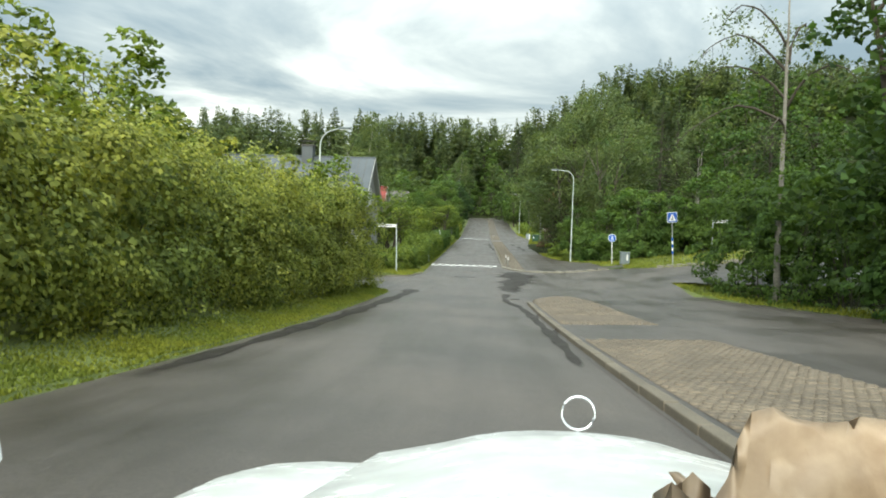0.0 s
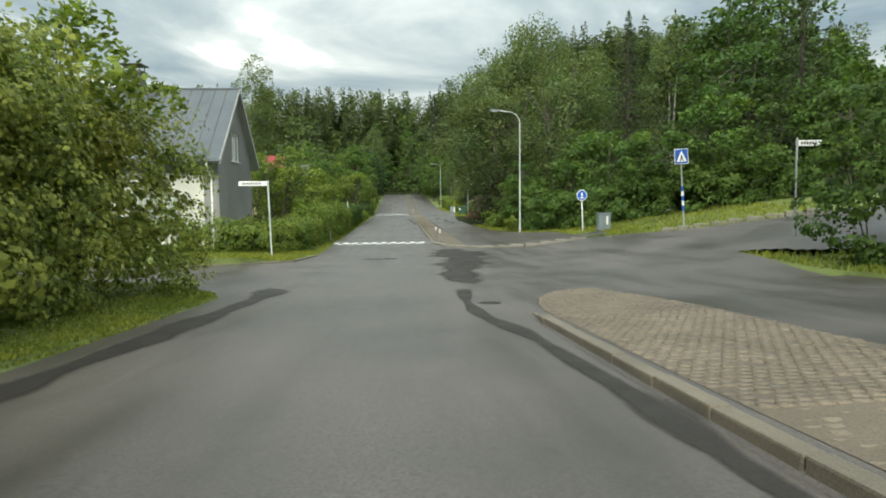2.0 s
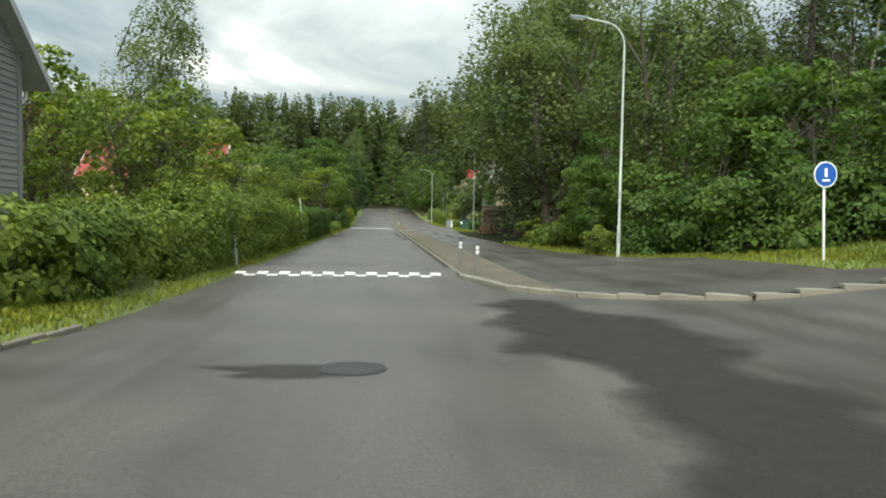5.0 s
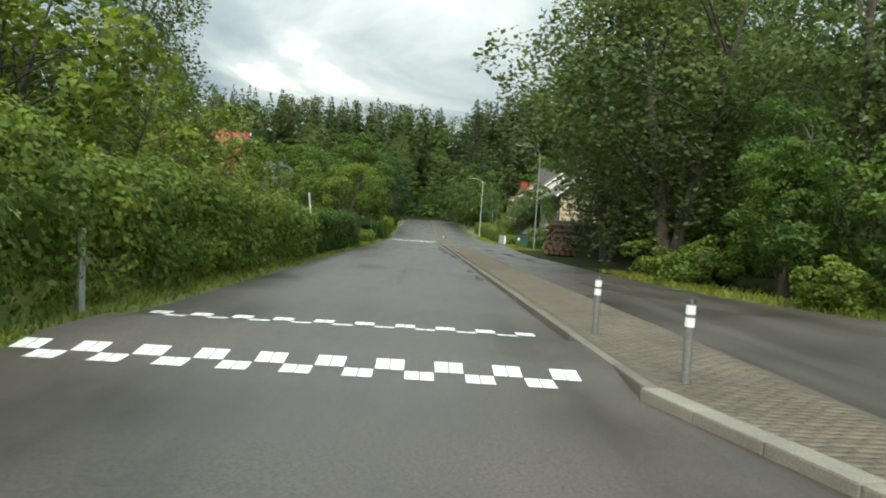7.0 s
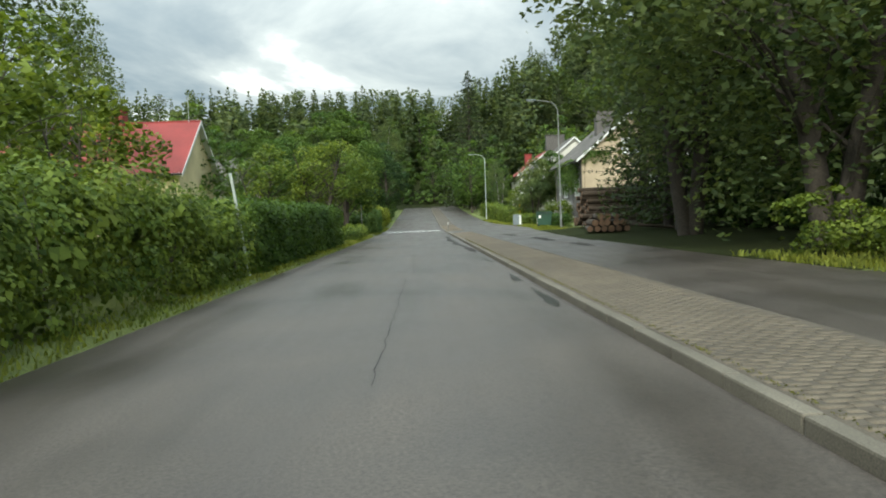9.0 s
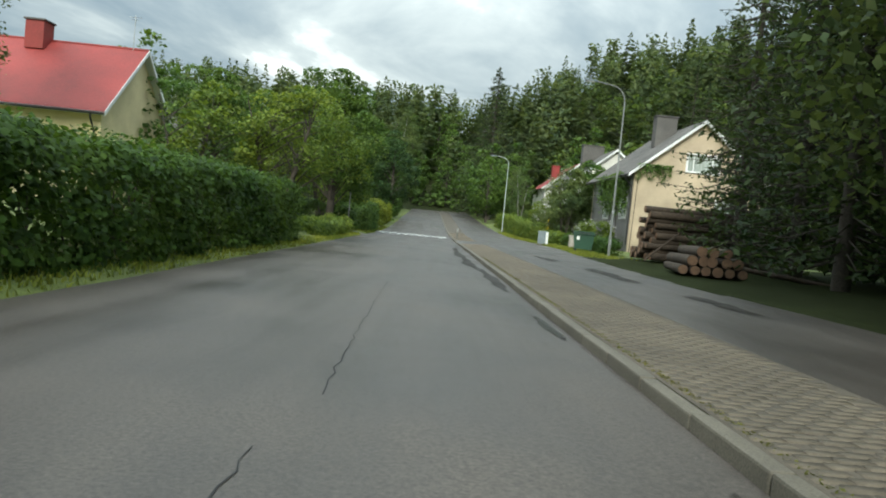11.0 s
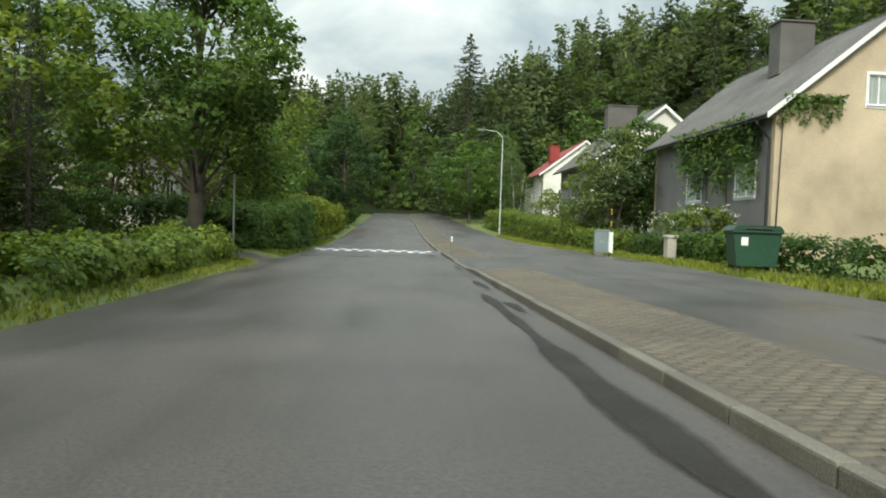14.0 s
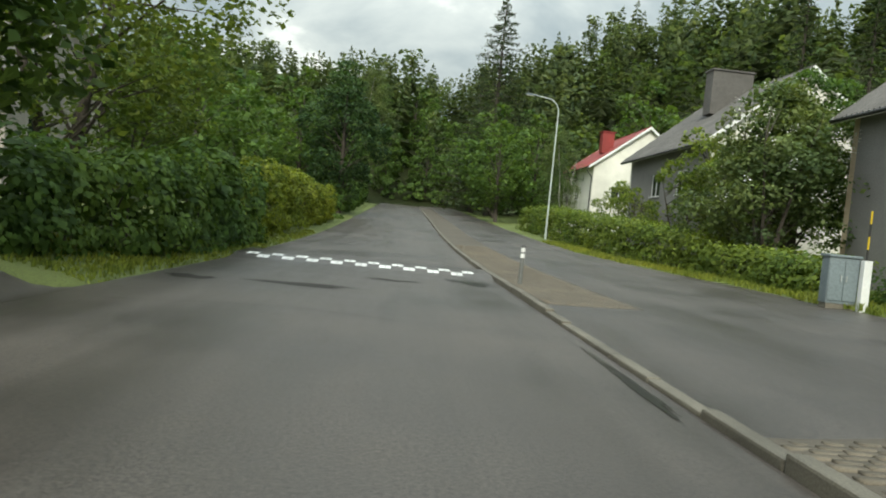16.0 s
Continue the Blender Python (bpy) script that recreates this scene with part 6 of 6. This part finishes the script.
manhole(-0.45, 40.6, 0.32)


def crack(points, width, seed):
    g = rng_of(seed)
    p = np.asarray(points, float)
    n = int(np.linalg.norm(p[-1] - p[0]) / 0.18) + 2
    u = np.linspace(0, 1, n)
    d = np.linspace(0, 1, len(p))
    c = np.column_stack([np.interp(u, d, p[:, k]) for k in range(2)]) + g.normal(0, 0.013, (n, 2))
    w = width * g.uniform(0.25, 0.8, n)
    t = p[-1] - p[0]
    s = np.array([-t[1], t[0]]) / np.linalg.norm(t)
    X = np.stack([c[:, 0] - s[0] * w / 2, c[:, 0] + s[0] * w / 2], -1)
    Y = np.stack([c[:, 1] - s[1] * w / 2, c[:, 1] + s[1] * w / 2], -1)
    return tagged(on_road("road_crack", X, Y, "crack", 0.005), "dark sealed crack in the asphalt", "crack", kind="structure")


crack([(-0.52, 79.5), (-0.5, 76), (-0.44, 71.5)], 0.018, 1)
crack([(-0.6, 70.5), (-0.62, 66), (-0.66, 61)], 0.016, 2)
crack([(-2.6, 104.6), (-0.5, 104.2), (0.9, 104.4)], 0.02, 4)
crack([(-3.3, 110.4), (-1.5, 110.9), (-0.2, 110.6)], 0.022, 5)


# ---- grass along the verges ----
def grass(name, n, place, h, label, seed, width=0.012, on=None, mat="blade"):
    g = rng_of(seed)
    xy = place(g, n)
    base = np.column_stack([xy, (on or ground_z)(xy[:, 0], xy[:, 1]) - 0.01])
    base = base if on else base[~(paved(xy[:, 0], xy[:, 1]) | on_drive(xy[:, 0], xy[:, 1]))]
    n = len(base)
    a = g.uniform(0, 6.28, n)
    hh = h * g.uniform(0.4, 1.3, n)
    lean = g.normal(0, 0.35, (n, 2)) * hh[:, None]
    s = np.column_stack([np.cos(a), np.sin(a), np.zeros(n)]) * width * g.uniform(0.7, 1.4, n)[:, None]
    tip = base + np.column_stack([lean, hh])
    mid = base + np.column_stack([lean * 0.35, hh * 0.6])
    v = np.stack([base - s, base + s, mid + s * 0.8, tip, mid - s * 0.8], 1).reshape(-1, 3)
    q = np.arange(5 * n).reshape(-1, 5)
    tagged(new(name, mesh_np(name, v, q, M[mat])), label, "grass", kind="stuff")


grass("verge_grass", 30000, lambda g, n: np.column_stack([-3.82 - np.abs(g.normal(0, 0.75, n)), g.uniform(-2, 28, n)]), 0.05, "short mown grass along the road edge", 1, 0.016)
grass("verge_grass", 13000, lambda g, n: np.column_stack([-3.80 - np.abs(g.normal(0, 0.35, n)), g.uniform(40, 132, n)]), 0.09, "rough grass along the hedge foot", 2, 0.014)
grass("drive_grass", 7000, lambda g, n: np.column_stack([g.uniform(-8.5, -3.9, n), g.uniform(105.5, 114.5, n)]), 0.08, "rough grass beside the garden drive", 7, 0.016)
grass("corner_grass", 14000, lambda g, n: np.column_stack([-4.2 - np.abs(g.normal(0, 2.2, n)), g.uniform(36, 45, n)]), 0.09, "mown grass at the street corner", 3, 0.018)
grass("bank_grass", 20000, lambda g, n: (lambda y: np.column_stack([verge_x(y) + np.abs(g.normal(0, 0.9, n)), y]))(np.r_[g.uniform(3, 70, n * 3 // 5), g.uniform(97, 140, n - n * 3 // 5)]), 0.13, "rough grass beside the footway", 4, 0.02)
grass("sign_grass", 12000, lambda g, n: np.column_stack([g.uniform(8, 17, n), g.uniform(37, 56, n)]), 0.14, "rough grass below the road signs", 5, 0.018)
grass("kerb_weeds", 7000, lambda g, n: (lambda y: np.column_stack([2.03 + np.abs(g.normal(0, 0.035, n)), y]))(55 + 36 * g.uniform(0, 1, n) ** 0.7), 0.02, "thin line of moss and weeds in the joint behind the kerb", 6, 0.011, pavement_z, "moss")


# ---- the white car at the start of the road ----
def car():
    y0 = -3.06
    t = empty("car", 0.34, y0, float(road_z(y0)), label="white saloon car with a chrome hood ornament on the road", category="car")
    t.matrix_basis = pose(0.34, y0, float(carriage_z(0.34, y0)) + 0.01, -5.7, 0, 0)
    paint, nt, ln, b = material("white_car_paint", 0.22, 0.0, 0.5)
    v = coords(nt, ln)
    ln.new(ramp_of(nt, ln, noise_tex(nt, ln, v, 3.0, 5), (0.3, (0.76, 0.78, 0.77)), (0.7, (0.84, 0.85, 0.84))), b.inputs["Base Color"])
    ln.new(ramp_of(nt, ln, noise_tex(nt, ln, v, 9.0, 4), (0.35, (0.16,) * 3), (0.7, (0.34,) * 3)), b.inputs["Roughness"])
    b.inputs["Coat Weight"].default_value = 0.4
    chrome, _, _, cb = material("chrome", 0.12, 1.0)
    cb.inputs["Base Color"].default_value = (0.75, 0.76, 0.77, 1)

    def loft(name, stations, mat, mirror=True, smooth=True, label=""):
        """Cross-sections of x, z points at each y, from one side over to the other."""
        rows = []
        for y, pts in stations:
            full = list(pts) + [(-x, z) for x, z in reversed(pts) if x > 1e-6] if mirror else list(pts)
            rows.append([(x, y, z) for x, z in full])
        V = np.array(rows)
        n, m = V.shape[:2]
        i = (np.arange(n - 1)[:, None] * m + np.arange(m - 1)[None]).ravel()
        return part(name, mesh_np(name, V.reshape(-1, 3), np.stack([i, i + 1, i + m + 1, i + m], -1), mat), None, t, label, smooth)

    hood = []
    for y in (0.50, 0.62, 0.8, 1.0, 1.2, 1.38, 1.5, 1.57, 1.61):
        f = (y - 0.62) / 0.98
        z = 0.893 - 0.105 * f - 0.06 * max(0.0, f - 0.9) * 10 * f
        w = 0.52 - 0.085 * f
        hood.append((y, [(w, z - 0.078), (w * 0.985, z - 0.070), (w * 0.82, z - 0.055), (w * 0.64, z - 0.038), (w * 0.47, z - 0.018), (w * 0.34, z - 0.008), (w * 0.18, z - 0.002), (0.0, z)]))
    loft("hood", hood, paint)
    for s in (-1, 1):
        rows = []
        for y in (0.45, 0.62, 0.9, 1.2, 1.4, 1.55, 1.64):
            f = (y - 0.62) / 0.98
            z = 0.788 - 0.105 * f - 0.10 * max(0.0, f - 0.85)
            w = 0.527 - 0.085 * f
            rows.append((y, [(s * w, z), (s * (w + 0.05), z + 0.006), (s * 0.60, z + 0.006), (s * 0.72, z - 0.006), (s * 0.78, z - 0.022), (s * 0.84, z - 0.07), (s * 0.885, z - 0.2), (s * 0.88, 0.5), (s * 0.86, 0.3)]))
        loft("fender", rows, paint, False)
        rows = [(y, [(s * 0.80, 0.93), (s * 0.865, 0.88), (s * 0.892, 0.68), (s * 0.885, 0.5), (s * 0.86, 0.28)]) for y in (-2.0, -1.2, -0.62)]
        loft("rear_door", rows, paint, False)
        rows = [(y, [(s * 0.80, 0.93), (s * 0.865, 0.88), (s * 0.892, 0.68), (s * 0.885, 0.5), (s * 0.86, 0.28)]) for y in (-0.61, -0.1, 0.45)]
        door = loft("front_door", rows, paint, False)
        part("door_handle", box(0.02, 0.16, 0.03, s * 0.9, -0.45, 0.76, 0.006), chrome, door)
        rows = []
        for y in (-3.1, -2.95, -2.6, -2.0):
            z = 0.92 - (0.03 if y < -2.9 else 0)
            rows.append((y, [(s * 0.58, z + 0.02), (s * 0.74, z + 0.01), (s * 0.84, z - 0.05), (s * 0.885, z - 0.22), (s * 0.88, 0.5), (s * 0.85, 0.3)]))
        loft("rear_wing", rows, paint, False)
        for y in (1.02, -1.95):
            w = part("wheel", mesh_np("wheel", *tube([(s * 0.66, y, 0.31), (s * 0.68, y, 0.31), (s * 0.83, y, 0.31), (s * 0.85, y, 0.31)], [0.22, 0.31, 0.31, 0.24], 28), M["black"]), None, t, smooth=True)
            part("rim", rod((s * 0.80, y, 0.31), (s * 0.845, y, 0.31), 0.2, 0.17, 24), chrome, w)
        part("headlamp", box(0.26, 0.06, 0.17, s * 0.66, 1.64, 0.46, 0.02), M["glass"], t)
        part("pillar", rod((s * 0.74, 0.58, 0.93), (s * 0.60, -0.06, 1.37), 0.035, sides=8), paint, t)
        part("middle_pillar", rod((s * 0.82, -0.62, 0.92), (s * 0.63, -0.72, 1.38), 0.04, sides=8), paint, t)
        part("rear_pillar", rod((s * 0.80, -2.2, 0.93), (s * 0.60, -1.55, 1.38), 0.07, sides=8), paint, t)
        part("seat", box(0.5, 0.5, 0.22, s * 0.36, -0.75, 0.38, 0.06), M["black"], t)
        part("backrest", box(0.48, 0.14, 0.62, s * 0.36, -1.02, 0.5, 0.06, rx=12), M["black"], t)
    loft("boot_lid", [(y, [(0.57, z), (0.3, z + 0.012), (0.0, z + 0.015)]) for y, z in ((-3.1, 0.88), (-3.0, 0.93), (-2.5, 0.95), (-2.25, 0.95))], paint)
    loft("roof", [(y, [(0.64, z - 0.05), (0.58, z - 0.01), (0.3, z + 0.012), (0, z + 0.018)]) for y, z in ((-0.03, 1.37), (-0.2, 1.395), (-0.8, 1.41), (-1.4, 1.40), (-1.6, 1.37))], paint)
    part("front_panel", box(1.5, 0.04, 0.3, 0, 1.59, 0.34, 0.01), paint, t)
    part("grille", box(0.5, 0.08, 0.28, 0, 1.62, 0.42, 0.015), chrome, t)
    part("front_bumper", box(1.74, 0.12, 0.14, 0, 1.70, 0.36, 0.03), chrome, t)
    part("rear_panel", box(1.6, 0.04, 0.6, 0, -3.09, 0.3, 0.01), paint, t)
    part("rear_bumper", box(1.74, 0.12, 0.14, 0, -3.16, 0.36, 0.03), chrome, t)
    part("floor_pan", box(1.6, 4.4, 0.06, 0, -0.75, 0.24, 0.01), M["black"], t)
    part("rear_bench", box(1.25, 0.5, 0.3, 0, -1.75, 0.36, 0.06), M["black"], t)
    part("dashboard", box(1.5, 0.42, 0.32, 0, 0.25, 0.53, 0.05), M["black"], t)
    part("cowl_grille", box(1.3, 0.12, 0.03, 0, 0.47, 0.83, 0.01), M["black"], t)
    ring = []
    for k in range(33):
        a = 2 * math.pi * k / 32
        ring.append((0.022 + 0.038 * math.sin(a), 1.50, 0.841 + 0.038 * math.cos(a)))
    star = part("hood_ornament", mesh_np("hood_ornament", *tube(ring, [0.0034] * 33, 6), chrome), None, t, "plain chrome ring on a stem", True)
    part("stem", rod((0.022, 1.50, 0.78), (0.022, 1.50, 0.806), 0.004, 0.0028, sides=8), chrome, star)
    for x0, x1 in ((-0.5, 0.02), (0.06, 0.56)):
        arm = part("wiper", rod((x1, 0.47, 0.85), (x0, 0.48, 0.86), 0.006, sides=6), M["black"], t)
        part("wiper_blade", box(0.5, 0.010, 0.014, (x0 + x1) / 2, 0.48, 0.862, 0.003, rz=-1), M["black"], arm)
    return t


car()


def paper_bag():
    """A crumpled paper bag that stands open on the dashboard: a creased outer wall, a torn uneven rim and the wall's inside."""
    g = rng_of(17)
    around, low, inside = 46, 9, 5
    a = np.linspace(0, 2 * np.pi, around, endpoint=False)
    zig = lambda m, s: np.abs(((a * m / (2 * np.pi) + s) % 1) - 0.5)  # noqa: E731
    fold = 0.24 * zig(4, 0.35) + 0.17 * zig(7, 0.8) + 0.08 * zig(13, 0.1)
    rim = 0.030 * np.sin(a - 0.4) + 0.050 * zig(3, 0.05) + 0.026 * zig(8, 0.4) - 0.075 * np.exp(-((a - 2.45) / 0.22) ** 2)
    rows = []
    for k in range(low):
        f = k / (low - 1)
        r = 0.78 + 0.14 * f + fold * (0.25 + 0.95 * f)
        rows.append(np.column_stack([0.225 * r * np.cos(a), 0.150 * r * np.sin(a), 0.130 * f + rim * f ** 2]))
    for k in range(1, inside + 1):
        f = k / inside
        r = 0.92 + fold * 1.2 - 0.03 - 0.26 * f
        rows.append(np.column_stack([0.225 * r * np.cos(a), 0.150 * r * np.sin(a), 0.130 + rim - 0.100 * f]))
    V = np.array(rows)
    V[1:] += g.normal(0, 0.0055, V[1:].shape) * np.array([1, 1, 0.8])
    n = len(V)
    i, j = np.arange(n - 1)[:, None] * around, np.arange(around)[None]
    q = np.stack([i + j, i + (j + 1) % around, i + around + (j + 1) % around, i + around + j], -1).reshape(-1, 4)
    q = np.concatenate([q[:, [0, 1, 2]], q[:, [0, 2, 3]]])
    M["kraft"] = grainy("kraft_paper", (0.27, 0.185, 0.115), (0.40, 0.295, 0.195), 3, 0.42, bump=0.25, big=4.0, distance=0.004, world_space=False)
    t = tagged(empty("paper_bag"), "crumpled brown paper bag on the car dashboard", "paper bag")
    t.matrix_basis = pose(0.34, -3.06, float(carriage_z(0.34, -3.06)) + 0.01, -5.7, 0, 0) @ pose(0.262, 0.62, 0.802, 0, -5, 10)
    part("bag", mesh_np("bag", V.reshape(-1, 3), q, M["kraft"]), None, t)
    part("bag_bottom", box(0.30, 0.19, 0.006, 0, 0, 0.0), M["kraft"], t)
    sides = 11
    b = np.linspace(0, 2 * np.pi, sides, endpoint=False)
    tuck = []
    for f in np.linspace(0, 1, 7):
        r = 0.036 - 0.010 * f + 0.012 * np.abs(((b * 4 / (2 * np.pi)) % 1) - 0.5)
        tuck.append(np.column_stack([-0.292 + 0.018 * f + r * np.cos(b), -0.01 + r * np.sin(b), 0.158 * f + 0.016 * f * np.sin(2 * b)]) + g.normal(0, 0.004, (sides, 3)))
    tuck.append(tuck[-1] * np.array([1, 1, 1]) - np.array([0, 0, 0.05]))
    W = np.array(tuck)
    i, j = np.arange(len(W) - 1)[:, None] * sides, np.arange(sides)[None]
    q = np.stack([i + j, i + (j + 1) % sides, i + sides + (j + 1) % sides, i + sides + j], -1).reshape(-1, 4)
    part("folded_corner", mesh_np("folded_corner", W.reshape(-1, 3), np.concatenate([q[:, [0, 1, 2]], q[:, [0, 2, 3]]]), M["kraft"]), None, t)


paper_bag()


# ---- setts between the kerb and the footway ----
sett_bed = empty("sett_strip", 2.0, 20, 0, label="strip of worn brown stone setts beside the kerb", category="pavement", kind="structure")
sett_bed.location = (0, 0, 0)
g_sett = rng_of(91)
SETT = [kerb_block(0.118, 0.118, 0.08) for _ in range(1)]
for me in SETT:
    me.materials.clear()
    me.materials.append(M["sett"])
rest, count = [], 0
for lo, hi, x0, x1 in ((-3.0, 9.6, 2.14, 4.45), (13.1, 26.15, 2.14, 4.3)):
    ys = np.arange(lo, hi, 0.125)
    for j, y in enumerate(ys):
        end = x1 if y < 22 else x1 - 0.14 * max(0.0, y - 24.0)
        start = x0 if y < 21 else float(np.interp(y, [q[1] for q in NOSE[:6]], [q[0] for q in NOSE[:6]])) + 0.17
        for x in np.arange(start + 0.06 * (j % 2), end, 0.125):
            z = float(pavement_z(x, min(y, 26.1))) + 0.012 + g_sett.normal(0, 0.004)
            if 14.0 < y < 16.2 and count < 300:
                ob = new("sett", SETT[0])
                ob.matrix_basis = pose(x, y, z - 0.105, g_sett.normal(0, 1.2), g_sett.normal(0, 1.2), g_sett.normal(0, 1.5))
                ob.parent = sett_bed
                count += 1
            else:
                rest.append((x, y, z))
sand = grainy("joint_sand", (0.070, 0.055, 0.039), (0.140, 0.110, 0.078), 7, 0.9, big=0.8)
for lo, hi in ((-3.0, 9.6), (13.1, 26.1)):
    bed = sheet("joint_sand", np.linspace(2.08, 4.42, 27), np.arange(lo, hi + 0.01, 0.125), lambda x, y: pavement_z(x, np.minimum(y, 26.1)) + 0.005, sand,
                lambda x, y: (x > np.where(y < 21, 2.08, np.interp(y, [q[1] for q in NOSE[:6]], [q[0] for q in NOSE[:6]]) + 0.12)) & (x < np.where(lo > 0, 4.35 - 0.14 * np.clip(y - 24, 0, 9), 4.45)))
    part("joint_sand", bed, None, sett_bed)
c = np.array(rest)
w = 0.059 * g_sett.uniform(0.94, 1.03, (len(c), 2))
rim = np.array([(-1, -1), (1, -1), (1, 1), (-1, 1)])
low = np.stack([np.column_stack([c[:, 0] + a * w[:, 0], c[:, 1] + b * w[:, 1], c[:, 2] - 0.05]) for a, b in rim], 1)
tops = np.stack([np.column_stack([c[:, 0] + a * w[:, 0] * 0.87, c[:, 1] + b * w[:, 1] * 0.87, c[:, 2] + g_sett.normal(0, 0.002, len(c))]) for a, b in rim], 1)
V = np.concatenate([low, tops], 1).reshape(-1, 3)
i = np.arange(len(c))[:, None] * 8
Q = np.concatenate([i + np.array([[4, 5, 6, 7]])] + [i + np.array([[k, (k + 1) % 4, 4 + (k + 1) % 4, 4 + k]]) for k in range(4)])
tagged(part("sett_field", mesh_np("sett_field", V, Q, M["sett"]), None, sett_bed), kind="stuff")


# ---- pavers along the far kerb ----
def lay_pavers():
    """Sandy concrete pavers in running bond on the strip: those beside the bollards as pieces, the rest joined."""
    g = rng_of(93)
    half = np.array([0.1, 0.0502])
    ring = np.array([(-1, -1), (1, -1), (1, 1), (-1, 1)])
    faces = np.array([[4, 5, 6, 7]] + [[k, (k + 1) % 4, 4 + (k + 1) % 4, 4 + k] for k in range(4)])
    one = np.concatenate([np.column_stack([ring * half, np.full(4, -0.01)]), np.column_stack([ring * (half - 0.0015), np.full(4, 0.003)])])
    piece = mesh_np("paver", one, faces, M["paver"])
    at = []
    for j, y in enumerate(np.arange(47.2, 132, 0.102)):
        if 106.9 < y < 113.1:
            continue
        for x in np.arange(2.115 + 0.1 * (j % 2), 3.40, 0.202):
            if y > 51.6 or y > float(np.interp(x, *zip(*RIGHT_FAR))) + 0.25:
                at.append((x, y))
    at = np.array(at)
    z = pavement_z(at[:, 0], at[:, 1]) + g.normal(0, 0.0015, len(at))
    near = np.where((at[:, 1] > 54.6) & (at[:, 1] < 59.4))[0][:300]
    for k in near:
        ob = new("paver", piece)
        ob.matrix_basis = pose(at[k, 0], at[k, 1], z[k], g.normal(0, 0.5), g.normal(0, 0.5), g.normal(0, 0.6))
        ob.parent = strip
    rest = np.setdiff1d(np.arange(len(at)), near)
    v = one[None] * (1 + g.normal(0, 0.008, (len(rest), 1, 1))) + np.column_stack([at[rest], z[rest]])[:, None]
    f = faces[None] + 8 * np.arange(len(rest))[:, None, None]
    tagged(part("paver_field", mesh_np("paver_field", v.reshape(-1, 3), f.reshape(-1, 4), M["paver"]), None, strip), kind="stuff")


lay_pavers()
